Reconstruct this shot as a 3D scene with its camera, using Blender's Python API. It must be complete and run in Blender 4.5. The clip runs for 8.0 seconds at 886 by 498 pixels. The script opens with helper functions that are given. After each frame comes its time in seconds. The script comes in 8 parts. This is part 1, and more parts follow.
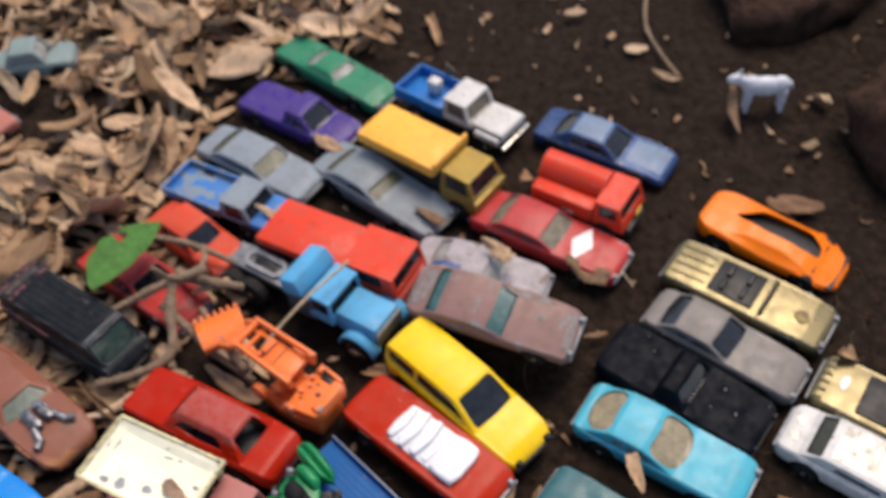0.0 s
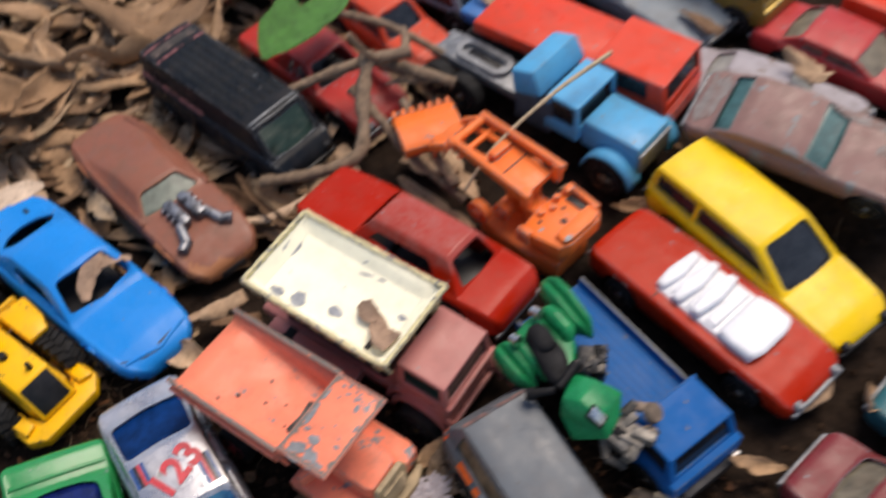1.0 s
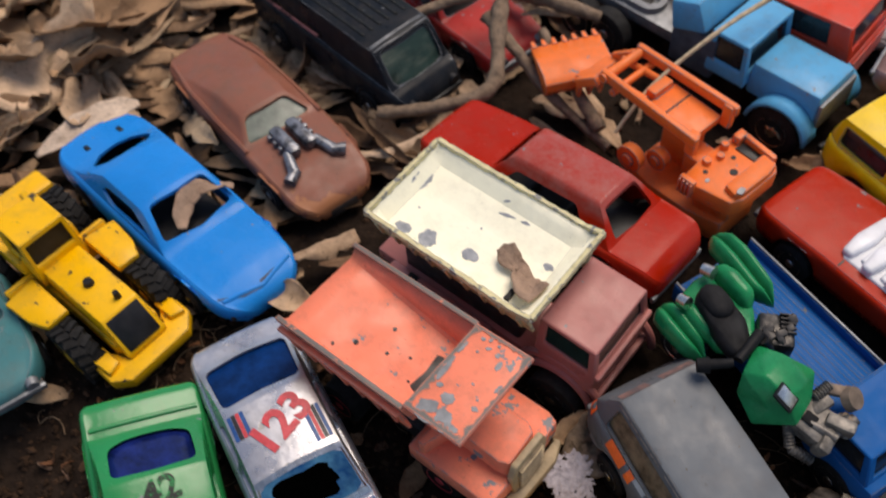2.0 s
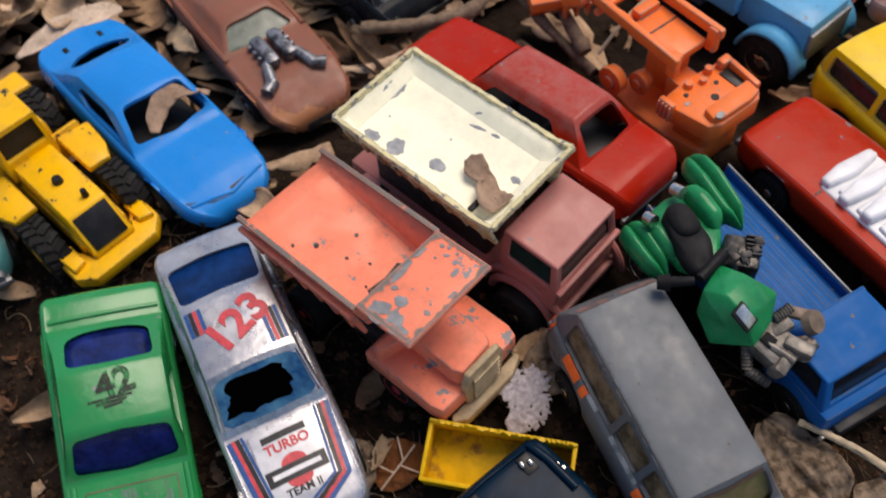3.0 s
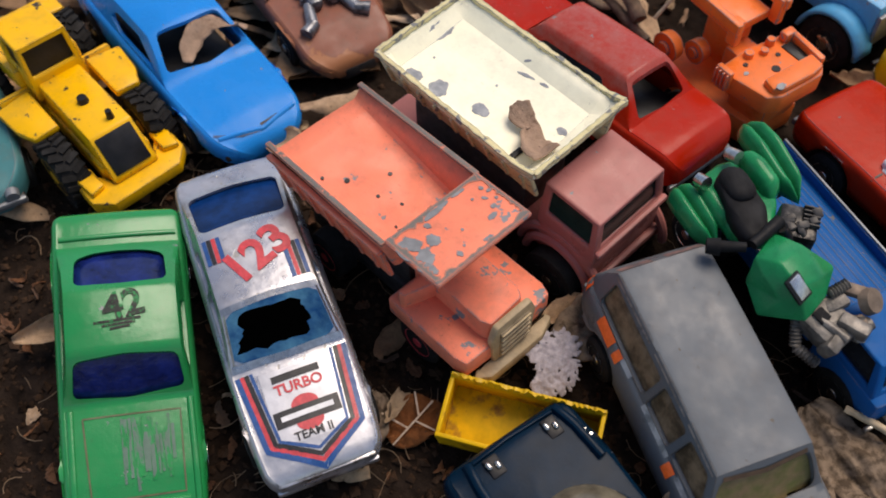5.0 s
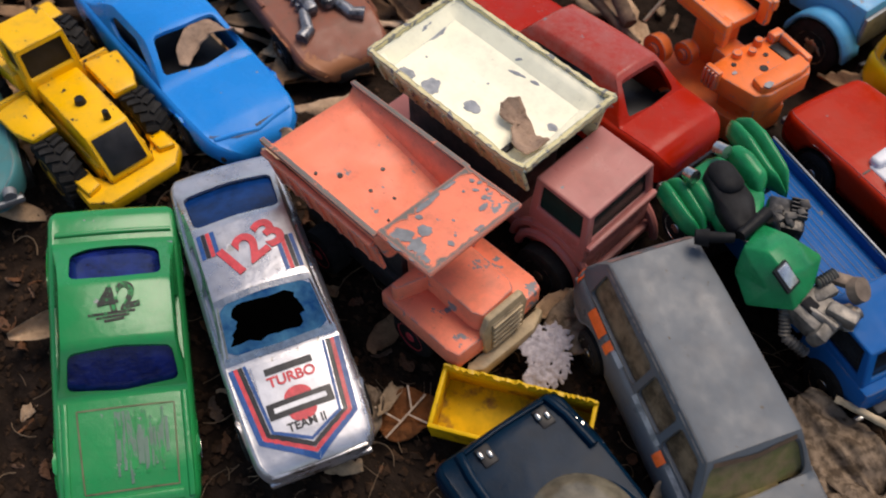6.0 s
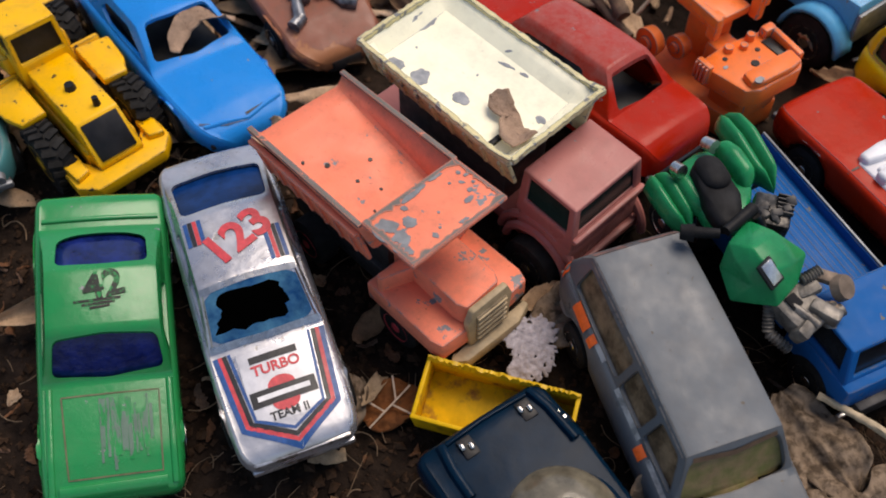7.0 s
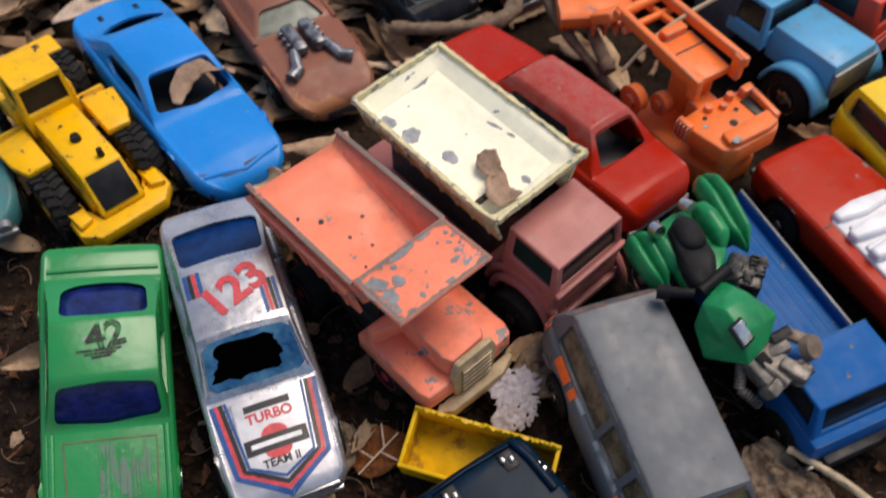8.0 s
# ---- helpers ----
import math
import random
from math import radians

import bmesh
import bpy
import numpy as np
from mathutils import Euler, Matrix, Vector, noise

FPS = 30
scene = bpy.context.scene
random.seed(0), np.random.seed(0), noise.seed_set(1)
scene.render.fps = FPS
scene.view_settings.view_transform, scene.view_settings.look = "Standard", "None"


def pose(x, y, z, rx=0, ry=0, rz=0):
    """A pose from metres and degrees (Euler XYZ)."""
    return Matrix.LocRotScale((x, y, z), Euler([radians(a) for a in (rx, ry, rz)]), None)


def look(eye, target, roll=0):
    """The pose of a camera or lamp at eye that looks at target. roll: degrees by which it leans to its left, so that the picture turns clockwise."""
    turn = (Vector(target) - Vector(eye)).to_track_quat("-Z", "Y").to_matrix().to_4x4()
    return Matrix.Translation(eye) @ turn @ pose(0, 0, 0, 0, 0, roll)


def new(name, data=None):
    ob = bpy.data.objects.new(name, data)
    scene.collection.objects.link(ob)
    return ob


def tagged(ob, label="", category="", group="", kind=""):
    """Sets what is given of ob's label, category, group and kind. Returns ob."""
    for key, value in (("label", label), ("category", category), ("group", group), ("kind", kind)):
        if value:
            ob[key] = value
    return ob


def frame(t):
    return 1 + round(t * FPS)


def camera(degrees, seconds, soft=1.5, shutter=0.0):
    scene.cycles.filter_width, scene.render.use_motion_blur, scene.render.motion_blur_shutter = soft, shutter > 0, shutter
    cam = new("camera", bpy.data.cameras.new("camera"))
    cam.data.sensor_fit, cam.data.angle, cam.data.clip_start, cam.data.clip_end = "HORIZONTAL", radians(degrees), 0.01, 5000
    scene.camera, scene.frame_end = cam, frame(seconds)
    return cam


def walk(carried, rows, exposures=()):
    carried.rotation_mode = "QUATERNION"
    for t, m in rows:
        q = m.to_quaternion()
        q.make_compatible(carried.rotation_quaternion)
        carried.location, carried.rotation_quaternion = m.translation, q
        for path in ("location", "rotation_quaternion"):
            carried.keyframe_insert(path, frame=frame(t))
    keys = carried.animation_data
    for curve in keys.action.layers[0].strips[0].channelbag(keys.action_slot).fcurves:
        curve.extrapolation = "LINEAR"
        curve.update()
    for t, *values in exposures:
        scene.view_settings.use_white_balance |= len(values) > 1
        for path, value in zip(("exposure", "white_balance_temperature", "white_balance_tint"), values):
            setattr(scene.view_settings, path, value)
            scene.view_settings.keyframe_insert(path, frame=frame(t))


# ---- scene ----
cam = camera(52.0, 8.0, soft=1.8, shutter=0.5)
# close focus, as the far rows are soft while the camera is high
cam.data.dof.use_dof = True
cam.data.dof.focus_distance = 0.180
cam.data.dof.aperture_fstop = 22.0
PATH = [
    (0, (0.04229, 0.21841, 0.32156), (-0.00989, 0.47026, 0.01521), -5.15),
    (0.1, (0.04582, 0.22188, 0.31466), (-0.00738, 0.47111, 0.00643), -5.49),
    (0.2, (0.03866, 0.22601, 0.30693), (-0.01307, 0.47203, -0.00408), -4.90),
    (0.3, (0.02702, 0.22959, 0.30159), (-0.02485, 0.47173, -0.01242), -4.28),
    (0.4, (0.01607, 0.23334, 0.29487), (-0.03991, 0.47226, -0.02095), -4.25),
    (0.5, (0.01121, 0.23266, 0.28276), (-0.05241, 0.47351, -0.03020), -4.56),
    (0.7, (-0.00384, 0.23269, 0.25444), (-0.07451, 0.47099, -0.05866), -4.69),
    (0.8, (-0.01146, 0.23184, 0.24239), (-0.08715, 0.46546, -0.07306), -5.02),
    (1, (-0.02641, 0.23303, 0.22333), (-0.10743, 0.45451, -0.09975), -5.24),
    (1.2, (-0.03835, 0.23471, 0.21199), (-0.11960, 0.45242, -0.11350), -4.96),
    (1.5, (-0.04999, 0.23711, 0.20272), (-0.14566, 0.45318, -0.12001), -5.42),
    (1.8, (-0.05380, 0.24346, 0.20162), (-0.15396, 0.45177, -0.12484), -5.81),
    (2, (-0.05153, 0.23476, 0.19091), (-0.15357, 0.44643, -0.13279), -5.98),
    (2.2, (-0.05051, 0.23520, 0.18901), (-0.14888, 0.43398, -0.14387), -6.27),
    (3.5, (-0.03359, 0.22898, 0.17500), (-0.14215, 0.42292, -0.15758), -4.95),
    (4, (-0.03959, 0.22699, 0.16915), (-0.15340, 0.42903, -0.15678), -3.40),
    (4.5, (-0.03853, 0.22375, 0.16680), (-0.15625, 0.42616, -0.15750), -2.26),
    (4.7, (-0.04011, 0.22459, 0.16596), (-0.15518, 0.42188, -0.16241), -2.41),
    (5.8, (-0.03971, 0.22179, 0.16603), (-0.15038, 0.42650, -0.15931), -0.85),
    (6, (-0.03583, 0.21963, 0.16352), (-0.15289, 0.42654, -0.15817), -1.90),
    (6.5, (-0.03328, 0.21912, 0.16306), (-0.14981, 0.42548, -0.15918), -1.38),
    (7, (-0.03340, 0.22147, 0.16397), (-0.14902, 0.42432, -0.16081), -1.27),
    (7.5, (-0.03385, 0.22019, 0.16439), (-0.15015, 0.42601, -0.15827), -0.97),
    (8, (-0.03254, 0.22445, 0.17546), (-0.14968, 0.43159, -0.14606), -0.51),
]
walk(cam, [(t, look(eye, target, roll)) for t, eye, target, roll in PATH], [(0, 0.30, 7200, 16), (0.5, 0.30, 7200, 16), (1.0, 0.20, 7200, 16), (1.5, -0.12, 7200, 16), (2.2, -0.04, 7200, 16), (3.5, 0.03, 7200, 16), (8, 0.05, 7200, 16)])

# ---- light ----
world = bpy.data.worlds.new("world")
scene.world = world
world.use_nodes = True
sky = world.node_tree.nodes.new("ShaderNodeTexSky")
sky.sky_type, sky.sun_disc = "NISHITA", False
sky.sun_elevation, sky.sun_rotation = radians(62), radians(20)
world.node_tree.nodes["Background"].inputs["Strength"].default_value = 0.145
world.node_tree.links.new(sky.outputs[0], world.node_tree.nodes["Background"].inputs["Color"])
sun = new("sun", bpy.data.lights.new("sun", "SUN"))
sun.data.energy, sun.data.angle, sun.data.color = 2.75, radians(38), (1.0, 0.93, 0.83)
sun.matrix_world = look((0.3, 0.82, 1.75), (0, 0, 0))

# ---- materials ----
def material(name):
    m = bpy.data.materials.new(name)
    m.use_nodes = True
    return m, m.node_tree.nodes, m.node_tree.links, m.node_tree.nodes["Principled BSDF"]


def noise_tex(n, l, scale, detail=4.0, rough=0.6, coord="Object"):
    tc = n.new("ShaderNodeTexCoord")
    tex = n.new("ShaderNodeTexNoise")
    tex.inputs["Scale"].default_value, tex.inputs["Detail"].default_value, tex.inputs["Roughness"].default_value = scale, detail, rough
    l.new(tc.outputs[coord], tex.inputs["Vector"])
    return tex.outputs["Fac"]


def ramp(n, l, fac, stops):
    r = n.new("ShaderNodeValToRGB")
    while len(r.color_ramp.elements) < len(stops):
        r.color_ramp.elements.new(0.5)
    for e, (p, c) in zip(r.color_ramp.elements, stops):
        e.position = p
        e.color = (*c, 1) if len(c) == 3 else c
    l.new(fac, r.inputs["Fac"])
    return r.outputs["Color"]


def mixed(n, l, fac, a, b, kind="MIX"):
    m = n.new("ShaderNodeMix")
    m.data_type, m.blend_type = "RGBA", kind
    if isinstance(fac, (int, float)):
        m.inputs["Factor"].default_value = fac
    else:
        l.new(fac, m.inputs["Factor"])
    for sock, v in ((m.inputs[6], a), (m.inputs[7], b)):
        if isinstance(v, tuple):
            sock.default_value = (*v, 1)
        else:
            l.new(v, sock)
    return m.outputs[2]


def bumped(n, l, p, height, strength, distance):
    b = n.new("ShaderNodeBump")
    b.inputs["Strength"].default_value, b.inputs["Distance"].default_value = strength, distance
    l.new(height, b.inputs["Height"])
    l.new(b.outputs[0], p.inputs["Normal"])


def n_add(n, l, value, amount):
    m = n.new("ShaderNodeMath")
    m.operation = "ADD"
    l.new(value, m.inputs[0])
    m.inputs[1].default_value = amount
    return m.outputs[0]


def paint(name, col, chips=0.05, dust=0.35, rough=0.32, metal=0.0, under=(0.2, 0.21, 0.22), chip_scale=260.0, coat=0.25, chip_detail=5.0, gloss=0.24, edge=0.5, roof_pale=0.0):
    """Old enamel on cast metal: faded patches, chips down to bare metal, soil dust."""
    m, n, l, p = material(name)
    fade = noise_tex(n, l, 60.0, 5.0)
    faded = tuple(min(1, c * 0.97 + 0.012) for c in col)
    dark = tuple(c * 0.92 for c in col)
    base = ramp(n, l, fade, [(0.3, dark), (0.48, col), (0.72, faded)])
    dirt = ramp(n, l, noise_tex(n, l, 170.0, 8.0, 0.72), [(0.46, (0, 0, 0)), (0.75, (dust, dust, dust))])
    base = mixed(n, l, dirt, base, (0.13, 0.095, 0.07))
    speck = ramp(n, l, noise_tex(n, l, 900.0, 3.0), [(0.66, (0, 0, 0)), (0.74, (dust, dust, dust))])
    base = mixed(n, l, speck, base, (0.05, 0.035, 0.025))
    lim = 0.70 - chips
    worn = ramp(n, l, noise_tex(n, l, chip_scale, chip_detail, 0.6), [(lim, (0, 0, 0)), (lim + 0.012, (1, 1, 1))])
    # paler mottled tint mixed into the colour above roof height
    if roof_pale:
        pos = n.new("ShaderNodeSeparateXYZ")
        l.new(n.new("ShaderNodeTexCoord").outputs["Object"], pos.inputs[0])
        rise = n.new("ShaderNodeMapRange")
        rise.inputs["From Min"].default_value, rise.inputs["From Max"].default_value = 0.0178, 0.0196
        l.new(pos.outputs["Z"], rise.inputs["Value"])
        pale_mottle = ramp(n, l, noise_tex(n, l, 380.0, 9.0, 0.75), [(0.22, (0, 0, 0)), (0.80, (roof_pale,) * 3)])
        base = mixed(n, l, mixed(n, l, 1.0, pale_mottle, rise.outputs[0], "MULTIPLY"), base, (0.34, 0.24, 0.22))
    if edge:
        # enamel rubbed off the sharp edges
        round_edge, geo = n.new("ShaderNodeBevel"), n.new("ShaderNodeNewGeometry")
        round_edge.samples = 4
        round_edge.inputs["Radius"].default_value = 0.0007
        dot = n.new("ShaderNodeVectorMath")
        dot.operation = "DOT_PRODUCT"
        l.new(round_edge.outputs[0], dot.inputs[0])
        l.new(geo.outputs["Normal"], dot.inputs[1])
        rub = n.new("ShaderNodeMath")
        rub.operation = "MULTIPLY_ADD"
        l.new(dot.outputs["Value"], rub.inputs[0])
        rub.inputs[1].default_value = -2.4
        l.new(noise_tex(n, l, 330.0, 6.0, 0.7), rub.inputs[2])
        part_rub = ramp(n, l, n_add(n, l, rub.outputs[0], 2.4), [(0.98 - 0.42 * edge, (0, 0, 0)), (1.0 - 0.40 * edge, (1, 1, 1))])
        worn = mixed(n, l, 1.0, worn, part_rub, "LIGHTEN")
    base = mixed(n, l, worn, base, under)
    l.new(base, p.inputs["Base Color"])
    l.new(ramp(n, l, noise_tex(n, l, 140.0, 6.0), [(0.35, (rough * 0.6,) * 3), (0.7, (min(1, rough * 1.7),) * 3)]), p.inputs["Roughness"])
    p.inputs["Metallic"].default_value = metal
    p.inputs["Coat Weight"].default_value = coat * 0.25
    p.inputs["Specular IOR Level"].default_value = gloss
    p.inputs["Coat Roughness"].default_value = 0.25
    inv = n.new("ShaderNodeMath")
    inv.operation = "SUBTRACT"
    l.new(noise_tex(n, l, 420.0, 6.0), inv.inputs[0])
    l.new(worn, inv.inputs[1])
    bumped(n, l, p, inv.outputs[0], 0.26, 0.0003)
    return m


def plain(name, col, rough=0.5, metal=0.0, var=0.35, scale=300.0, bump=0.3, dist=0.0002, spec=0.5):
    m, n, l, p = material(name)
    f = noise_tex(n, l, scale, 6.0, 0.65)
    lo, hi = tuple(c * (1 - var) for c in col), tuple(min(1, c * (1 + var)) for c in col)
    l.new(ramp(n, l, f, [(0.3, lo), (0.7, hi)]), p.inputs["Base Color"])
    l.new(ramp(n, l, noise_tex(n, l, scale * 0.6, 4.0), [(0.3, (rough * 0.75,) * 3), (0.7, (min(1, rough * 1.3),) * 3)]), p.inputs["Roughness"])
    p.inputs["Metallic"].default_value = metal
    p.inputs["Specular IOR Level"].default_value = spec
    bumped(n, l, p, f, bump, dist)
    return m


def leaf_material(name, stops, rough=0.75):
    m, n, l, p = material(name)
    info = n.new("ShaderNodeObjectInfo")
    geo = n.new("ShaderNodeNewGeometry")
    add = n.new("ShaderNodeMath")
    add.operation = "ADD"
    l.new(info.outputs["Random"], add.inputs[0])
    l.new(geo.outputs["Random Per Island"], add.inputs[1])
    fr = n.new("ShaderNodeMath")
    fr.operation = "FRACT"
    l.new(add.outputs[0], fr.inputs[0])
    base = ramp(n, l, fr.outputs[0], stops)
    mott = ramp(n, l, noise_tex(n, l, 230.0, 9.0, 0.75), [(0.3, (0.36, 0.31, 0.27)), (0.48, (0.80, 0.78, 0.76)), (0.66, (1.12, 1.10, 1.08))])
    base = mixed(n, l, 0.85, base, mott, "MULTIPLY")
    spots = ramp(n, l, noise_tex(n, l, 900.0, 4.0), [(0.62, (0, 0, 0)), (0.7, (0.7, 0.7, 0.7))])
    base = mixed(n, l, spots, base, (0.05, 0.03, 0.02))
    l.new(base, p.inputs["Base Color"])
    p.inputs["Roughness"].default_value = rough
    p.inputs["Specular IOR Level"].default_value = 0.3
    bumped(n, l, p, noise_tex(n, l, 420.0, 9.0, 0.75), 0.9, 0.0009)
    return m


BARE = plain("bare_zinc", (0.2, 0.21, 0.22), 0.5, 0.5, 0.3, 400)
CHROME = plain("chrome", (0.6, 0.58, 0.54), 0.28, 1.0, 0.35, 500)
BASE = plain("dark_base", (0.035, 0.033, 0.032), 0.6, 0.2, 0.5)
BLACK = plain("black_plastic", (0.012, 0.012, 0.013), 0.42, 0, 0.5, 300, 0.3, 0.0002, 0.25)
RUBBER = plain("rubber", (0.014, 0.0135, 0.013), 0.75, 0, 0.5, 500, 0.5, 0.0002, 0.2)
GLASS = plain("dark_window", (0.015, 0.017, 0.02), 0.15, 0, 0.6, 250, 0.1)
BLUEGLASS = plain("blue_window", (0.006, 0.014, 0.10), 0.12, 0, 0.6, 220, 0.5, 0.0005, 0.3)
SMOKE = plain("dusty_window", (0.16, 0.14, 0.10), 0.45, 0, 0.5, 220, 0.4)
TEALGLASS = plain("teal_window", (0.04, 0.115, 0.115), 0.35, 0, 0.5, 260, 0.3)
SILVERGLASS = plain("grey_window", (0.25, 0.25, 0.23), 0.4, 0, 0.5, 200, 0.3)
WHITEPL = plain("white_plastic", (0.75, 0.76, 0.78), 0.4, 0, 0.12, 200)
DECAL_RED = plain("red_print", (0.55, 0.05, 0.06), 0.4, 0, 0.25, 900)
DECAL_BLUE = plain("blue_print", (0.016, 0.075, 0.24), 0.4, 0, 0.25, 900)
DECAL_BLACK = plain("black_print", (0.012, 0.012, 0.014), 0.4, 0, 0.3, 900)
DECAL_WHITE = plain("white_print", (0.72, 0.72, 0.72), 0.4, 0, 0.12, 600)
DECAL_ORANGE = plain("orange_print", (0.90, 0.13, 0.015), 0.45, 0, 0.2, 900)
LEAF = leaf_material("dry_leaf", [(0.0, (0.13, 0.072, 0.038)), (0.2, (0.42, 0.26, 0.145)), (0.42, (0.68, 0.49, 0.33)), (0.6, (0.48, 0.30, 0.165)), (0.75, (0.60, 0.45, 0.29)), (0.88, (0.27, 0.17, 0.10)), (1.0, (0.20, 0.11, 0.06))])
GREENLEAF = leaf_material("green_leaf", [(0.0, (0.06, 0.20, 0.03)), (1.0, (0.08, 0.26, 0.04))], 0.4)
TWIG = plain("twig_bark", (0.20, 0.135, 0.085), 0.85, 0, 0.5, 380, 0.8, 0.0008)
PALELEAF = leaf_material("pale_leaf", [(0.0, (0.74, 0.58, 0.44)), (1.0, (0.76, 0.60, 0.46))])
STRAW = plain("dry_stem", (0.45, 0.35, 0.22), 0.7, 0, 0.3, 500, 0.5)
LICHEN = plain("pale_lichen", (0.36, 0.33, 0.355), 0.9, 0, 0.3, 700, 0.9, 0.0006)
ROCK = plain("brown_rock", (0.055, 0.030, 0.021), 0.95, 0, 0.7, 75, 1.0, 0.006, 0.1)
SOIL = plain("damp_soil", (0.020, 0.0128, 0.0088), 0.95, 0, 0.65, 220, 1.0, 0.0015, 0.08)
CRUMB = plain("soil_crumb", (0.040, 0.023, 0.014), 0.95, 0, 0.8, 200, 0.8, 0.0006, 0.08)


def two_tone(name, a, b, cut, scale=900.0, stretch=(1, 1, 1), rough=0.45, blur=0.05, metal=0.0, detail=5.0, bump=0.3):
    """Two colours divided by a ragged noise edge: worn print, grimy glass, rubbed metal."""
    m, n, l, p = material(name)
    tc = n.new("ShaderNodeTexCoord")
    mp = n.new("ShaderNodeMapping")
    mp.inputs["Scale"].default_value = stretch
    l.new(tc.outputs["Object"], mp.inputs["Vector"])
    tex = n.new("ShaderNodeTexNoise")
    tex.inputs["Scale"].default_value, tex.inputs["Detail"].default_value, tex.inputs["Roughness"].default_value = scale, detail, 0.65
    l.new(mp.outputs[0], tex.inputs["Vector"])
    f = ramp(n, l, tex.outputs["Fac"], [(cut - blur, (0, 0, 0)), (cut + blur, (1, 1, 1))])
    col = mixed(n, l, f, a, b)
    shade = ramp(n, l, noise_tex(n, l, 420.0, 6.0), [(0.3, (0.75, 0.75, 0.75)), (0.7, (1.15, 1.15, 1.15))])
    l.new(mixed(n, l, 0.8, col, shade, "MULTIPLY"), p.inputs["Base Color"])
    p.inputs["Roughness"].default_value, p.inputs["Metallic"].default_value = rough, metal
    p.inputs["Specular IOR Level"].default_value = 0.18
    bumped(n, l, p, tex.outputs["Fac"], bump, 0.0003)
    return m


GRIME = two_tone("grimy_window", (0.085, 0.055, 0.03), (0.26, 0.175, 0.10), 0.5, 260, (1, 1, 1), 0.6, 0.12, bump=0.8)
MOSSY = two_tone("mossy_window", (0.17, 0.17, 0.055), (0.28, 0.19, 0.10), 0.5, 200, (1, 1, 1), 0.55, 0.14, bump=0.8)


# ---- building helpers ----
def finish(bm, name, mat, smooth=35):
    me = bpy.data.meshes.new(name)
    bmesh.ops.recalc_face_normals(bm, faces=bm.faces)
    bm.to_mesh(me)
    bm.free()
    me.materials.append(mat)
    if smooth:
        me.polygons.foreach_set("use_smooth", [True] * len(me.polygons))
        me.set_sharp_from_angle(angle=radians(smooth))
    return me


def part(name, bm, mat, parent, label="", smooth=35):
    me = finish(bm, name, mat, smooth) if isinstance(bm, bmesh.types.BMesh) else bm
    ob = new(name, me)
    ob.parent = parent
    return tagged(ob, label)


FOOTPRINTS = []


def thing(name, label, category, m, group=""):
    FOOTPRINTS.append(m.inverted())
    ob = new(name)
    ob.empty_display_size = 0.01
    ob.matrix_world = m
    return tagged(ob, label, category, group)


def rbox(bm, c, size, bev=0.0006, m=None, seg=2, taper=None):
    """A rounded box. taper: x and y factors of the upper face."""
    res = bmesh.ops.create_cube(bm, size=1.0)
    vs = res["verts"]
    for v in vs:
        k = taper if taper and v.co.z > 0 else (1, 1)
        v.co = Vector((v.co.x * size[0] * k[0], v.co.y * size[1] * k[1], v.co.z * size[2]))
    es = list({e for v in vs for e in v.link_edges})
    if bev:
        r = bmesh.ops.bevel(bm, geom=es, offset=bev, segments=seg, affect="EDGES", profile=0.5)
        vs = list({v for f in r["faces"] for v in f.verts} | {v for v in vs if v.is_valid})
    mm = Matrix.Translation(c) @ (m or Matrix())
    bmesh.ops.transform(bm, matrix=mm, verts=vs)
    return vs


def cyl(bm, a, b, r0, r1=None, seg=14):
    a, b = Vector(a), Vector(b)
    d = b - a
    m = Matrix.Translation((a + b) / 2) @ d.to_track_quat("Z", "Y").to_matrix().to_4x4()
    return bmesh.ops.create_cone(bm, cap_ends=True, segments=seg, radius1=r0, radius2=r0 if r1 is None else r1, depth=d.length, matrix=m)["verts"]


def B():
    return bmesh.new()


def boxpart(name, mat, parent, c, size, bev=0.0005, label="", m=None, taper=None):
    bm = B()
    rbox(bm, c, size, bev, m, 2, taper)
    return part(name, bm, mat, parent, label)


def prism(bm, outline, z0, z1, bev=0.0004, m=None):
    """A flat outline raised to a rounded block."""
    lo = [bm.verts.new((x, y, z0)) for x, y in outline]
    hi = [bm.verts.new((x, y, z1)) for x, y in outline]
    n = len(outline)
    fs = [bm.faces.new(hi), bm.faces.new(list(reversed(lo)))]
    fs += [bm.faces.new((lo[k], lo[(k + 1) % n], hi[(k + 1) % n], hi[k])) for k in range(n)]
    vs = set(lo + hi)
    if bev:
        es = list({e for f in fs for e in f.edges})
        r = bmesh.ops.bevel(bm, geom=es, offset=bev, segments=2, affect="EDGES", profile=0.5)
        vs = {v for f in r["faces"] for v in f.verts} | {v for v in vs if v.is_valid}
    if m:
        bmesh.ops.transform(bm, matrix=m, verts=list(vs))


def lobe(bm, a, b, ry, rz):
    """A rounded bar between two points."""
    a, b = Vector(a), Vector(b)
    d = b - a
    m = Matrix.Translation((a + b) / 2) @ Matrix.Rotation(math.atan2(d.y, d.x), 4, "Z") @ Matrix.Rotation(-math.atan2(d.z, math.hypot(d.x, d.y)), 4, "Y")
    vs = bmesh.ops.create_uvsphere(bm, u_segments=20, v_segments=14, radius=1)["verts"]
    for v in vs:
        x = v.co.x
        k = (1 - x ** 4) ** 0.5 if abs(x) < 1 else 0
        r = math.hypot(v.co.y, v.co.z) or 1
        v.co = Vector((x * d.length / 2, v.co.y / r * k * ry, v.co.z / r * k * rz))
    bmesh.ops.transform(bm, matrix=m, verts=vs)


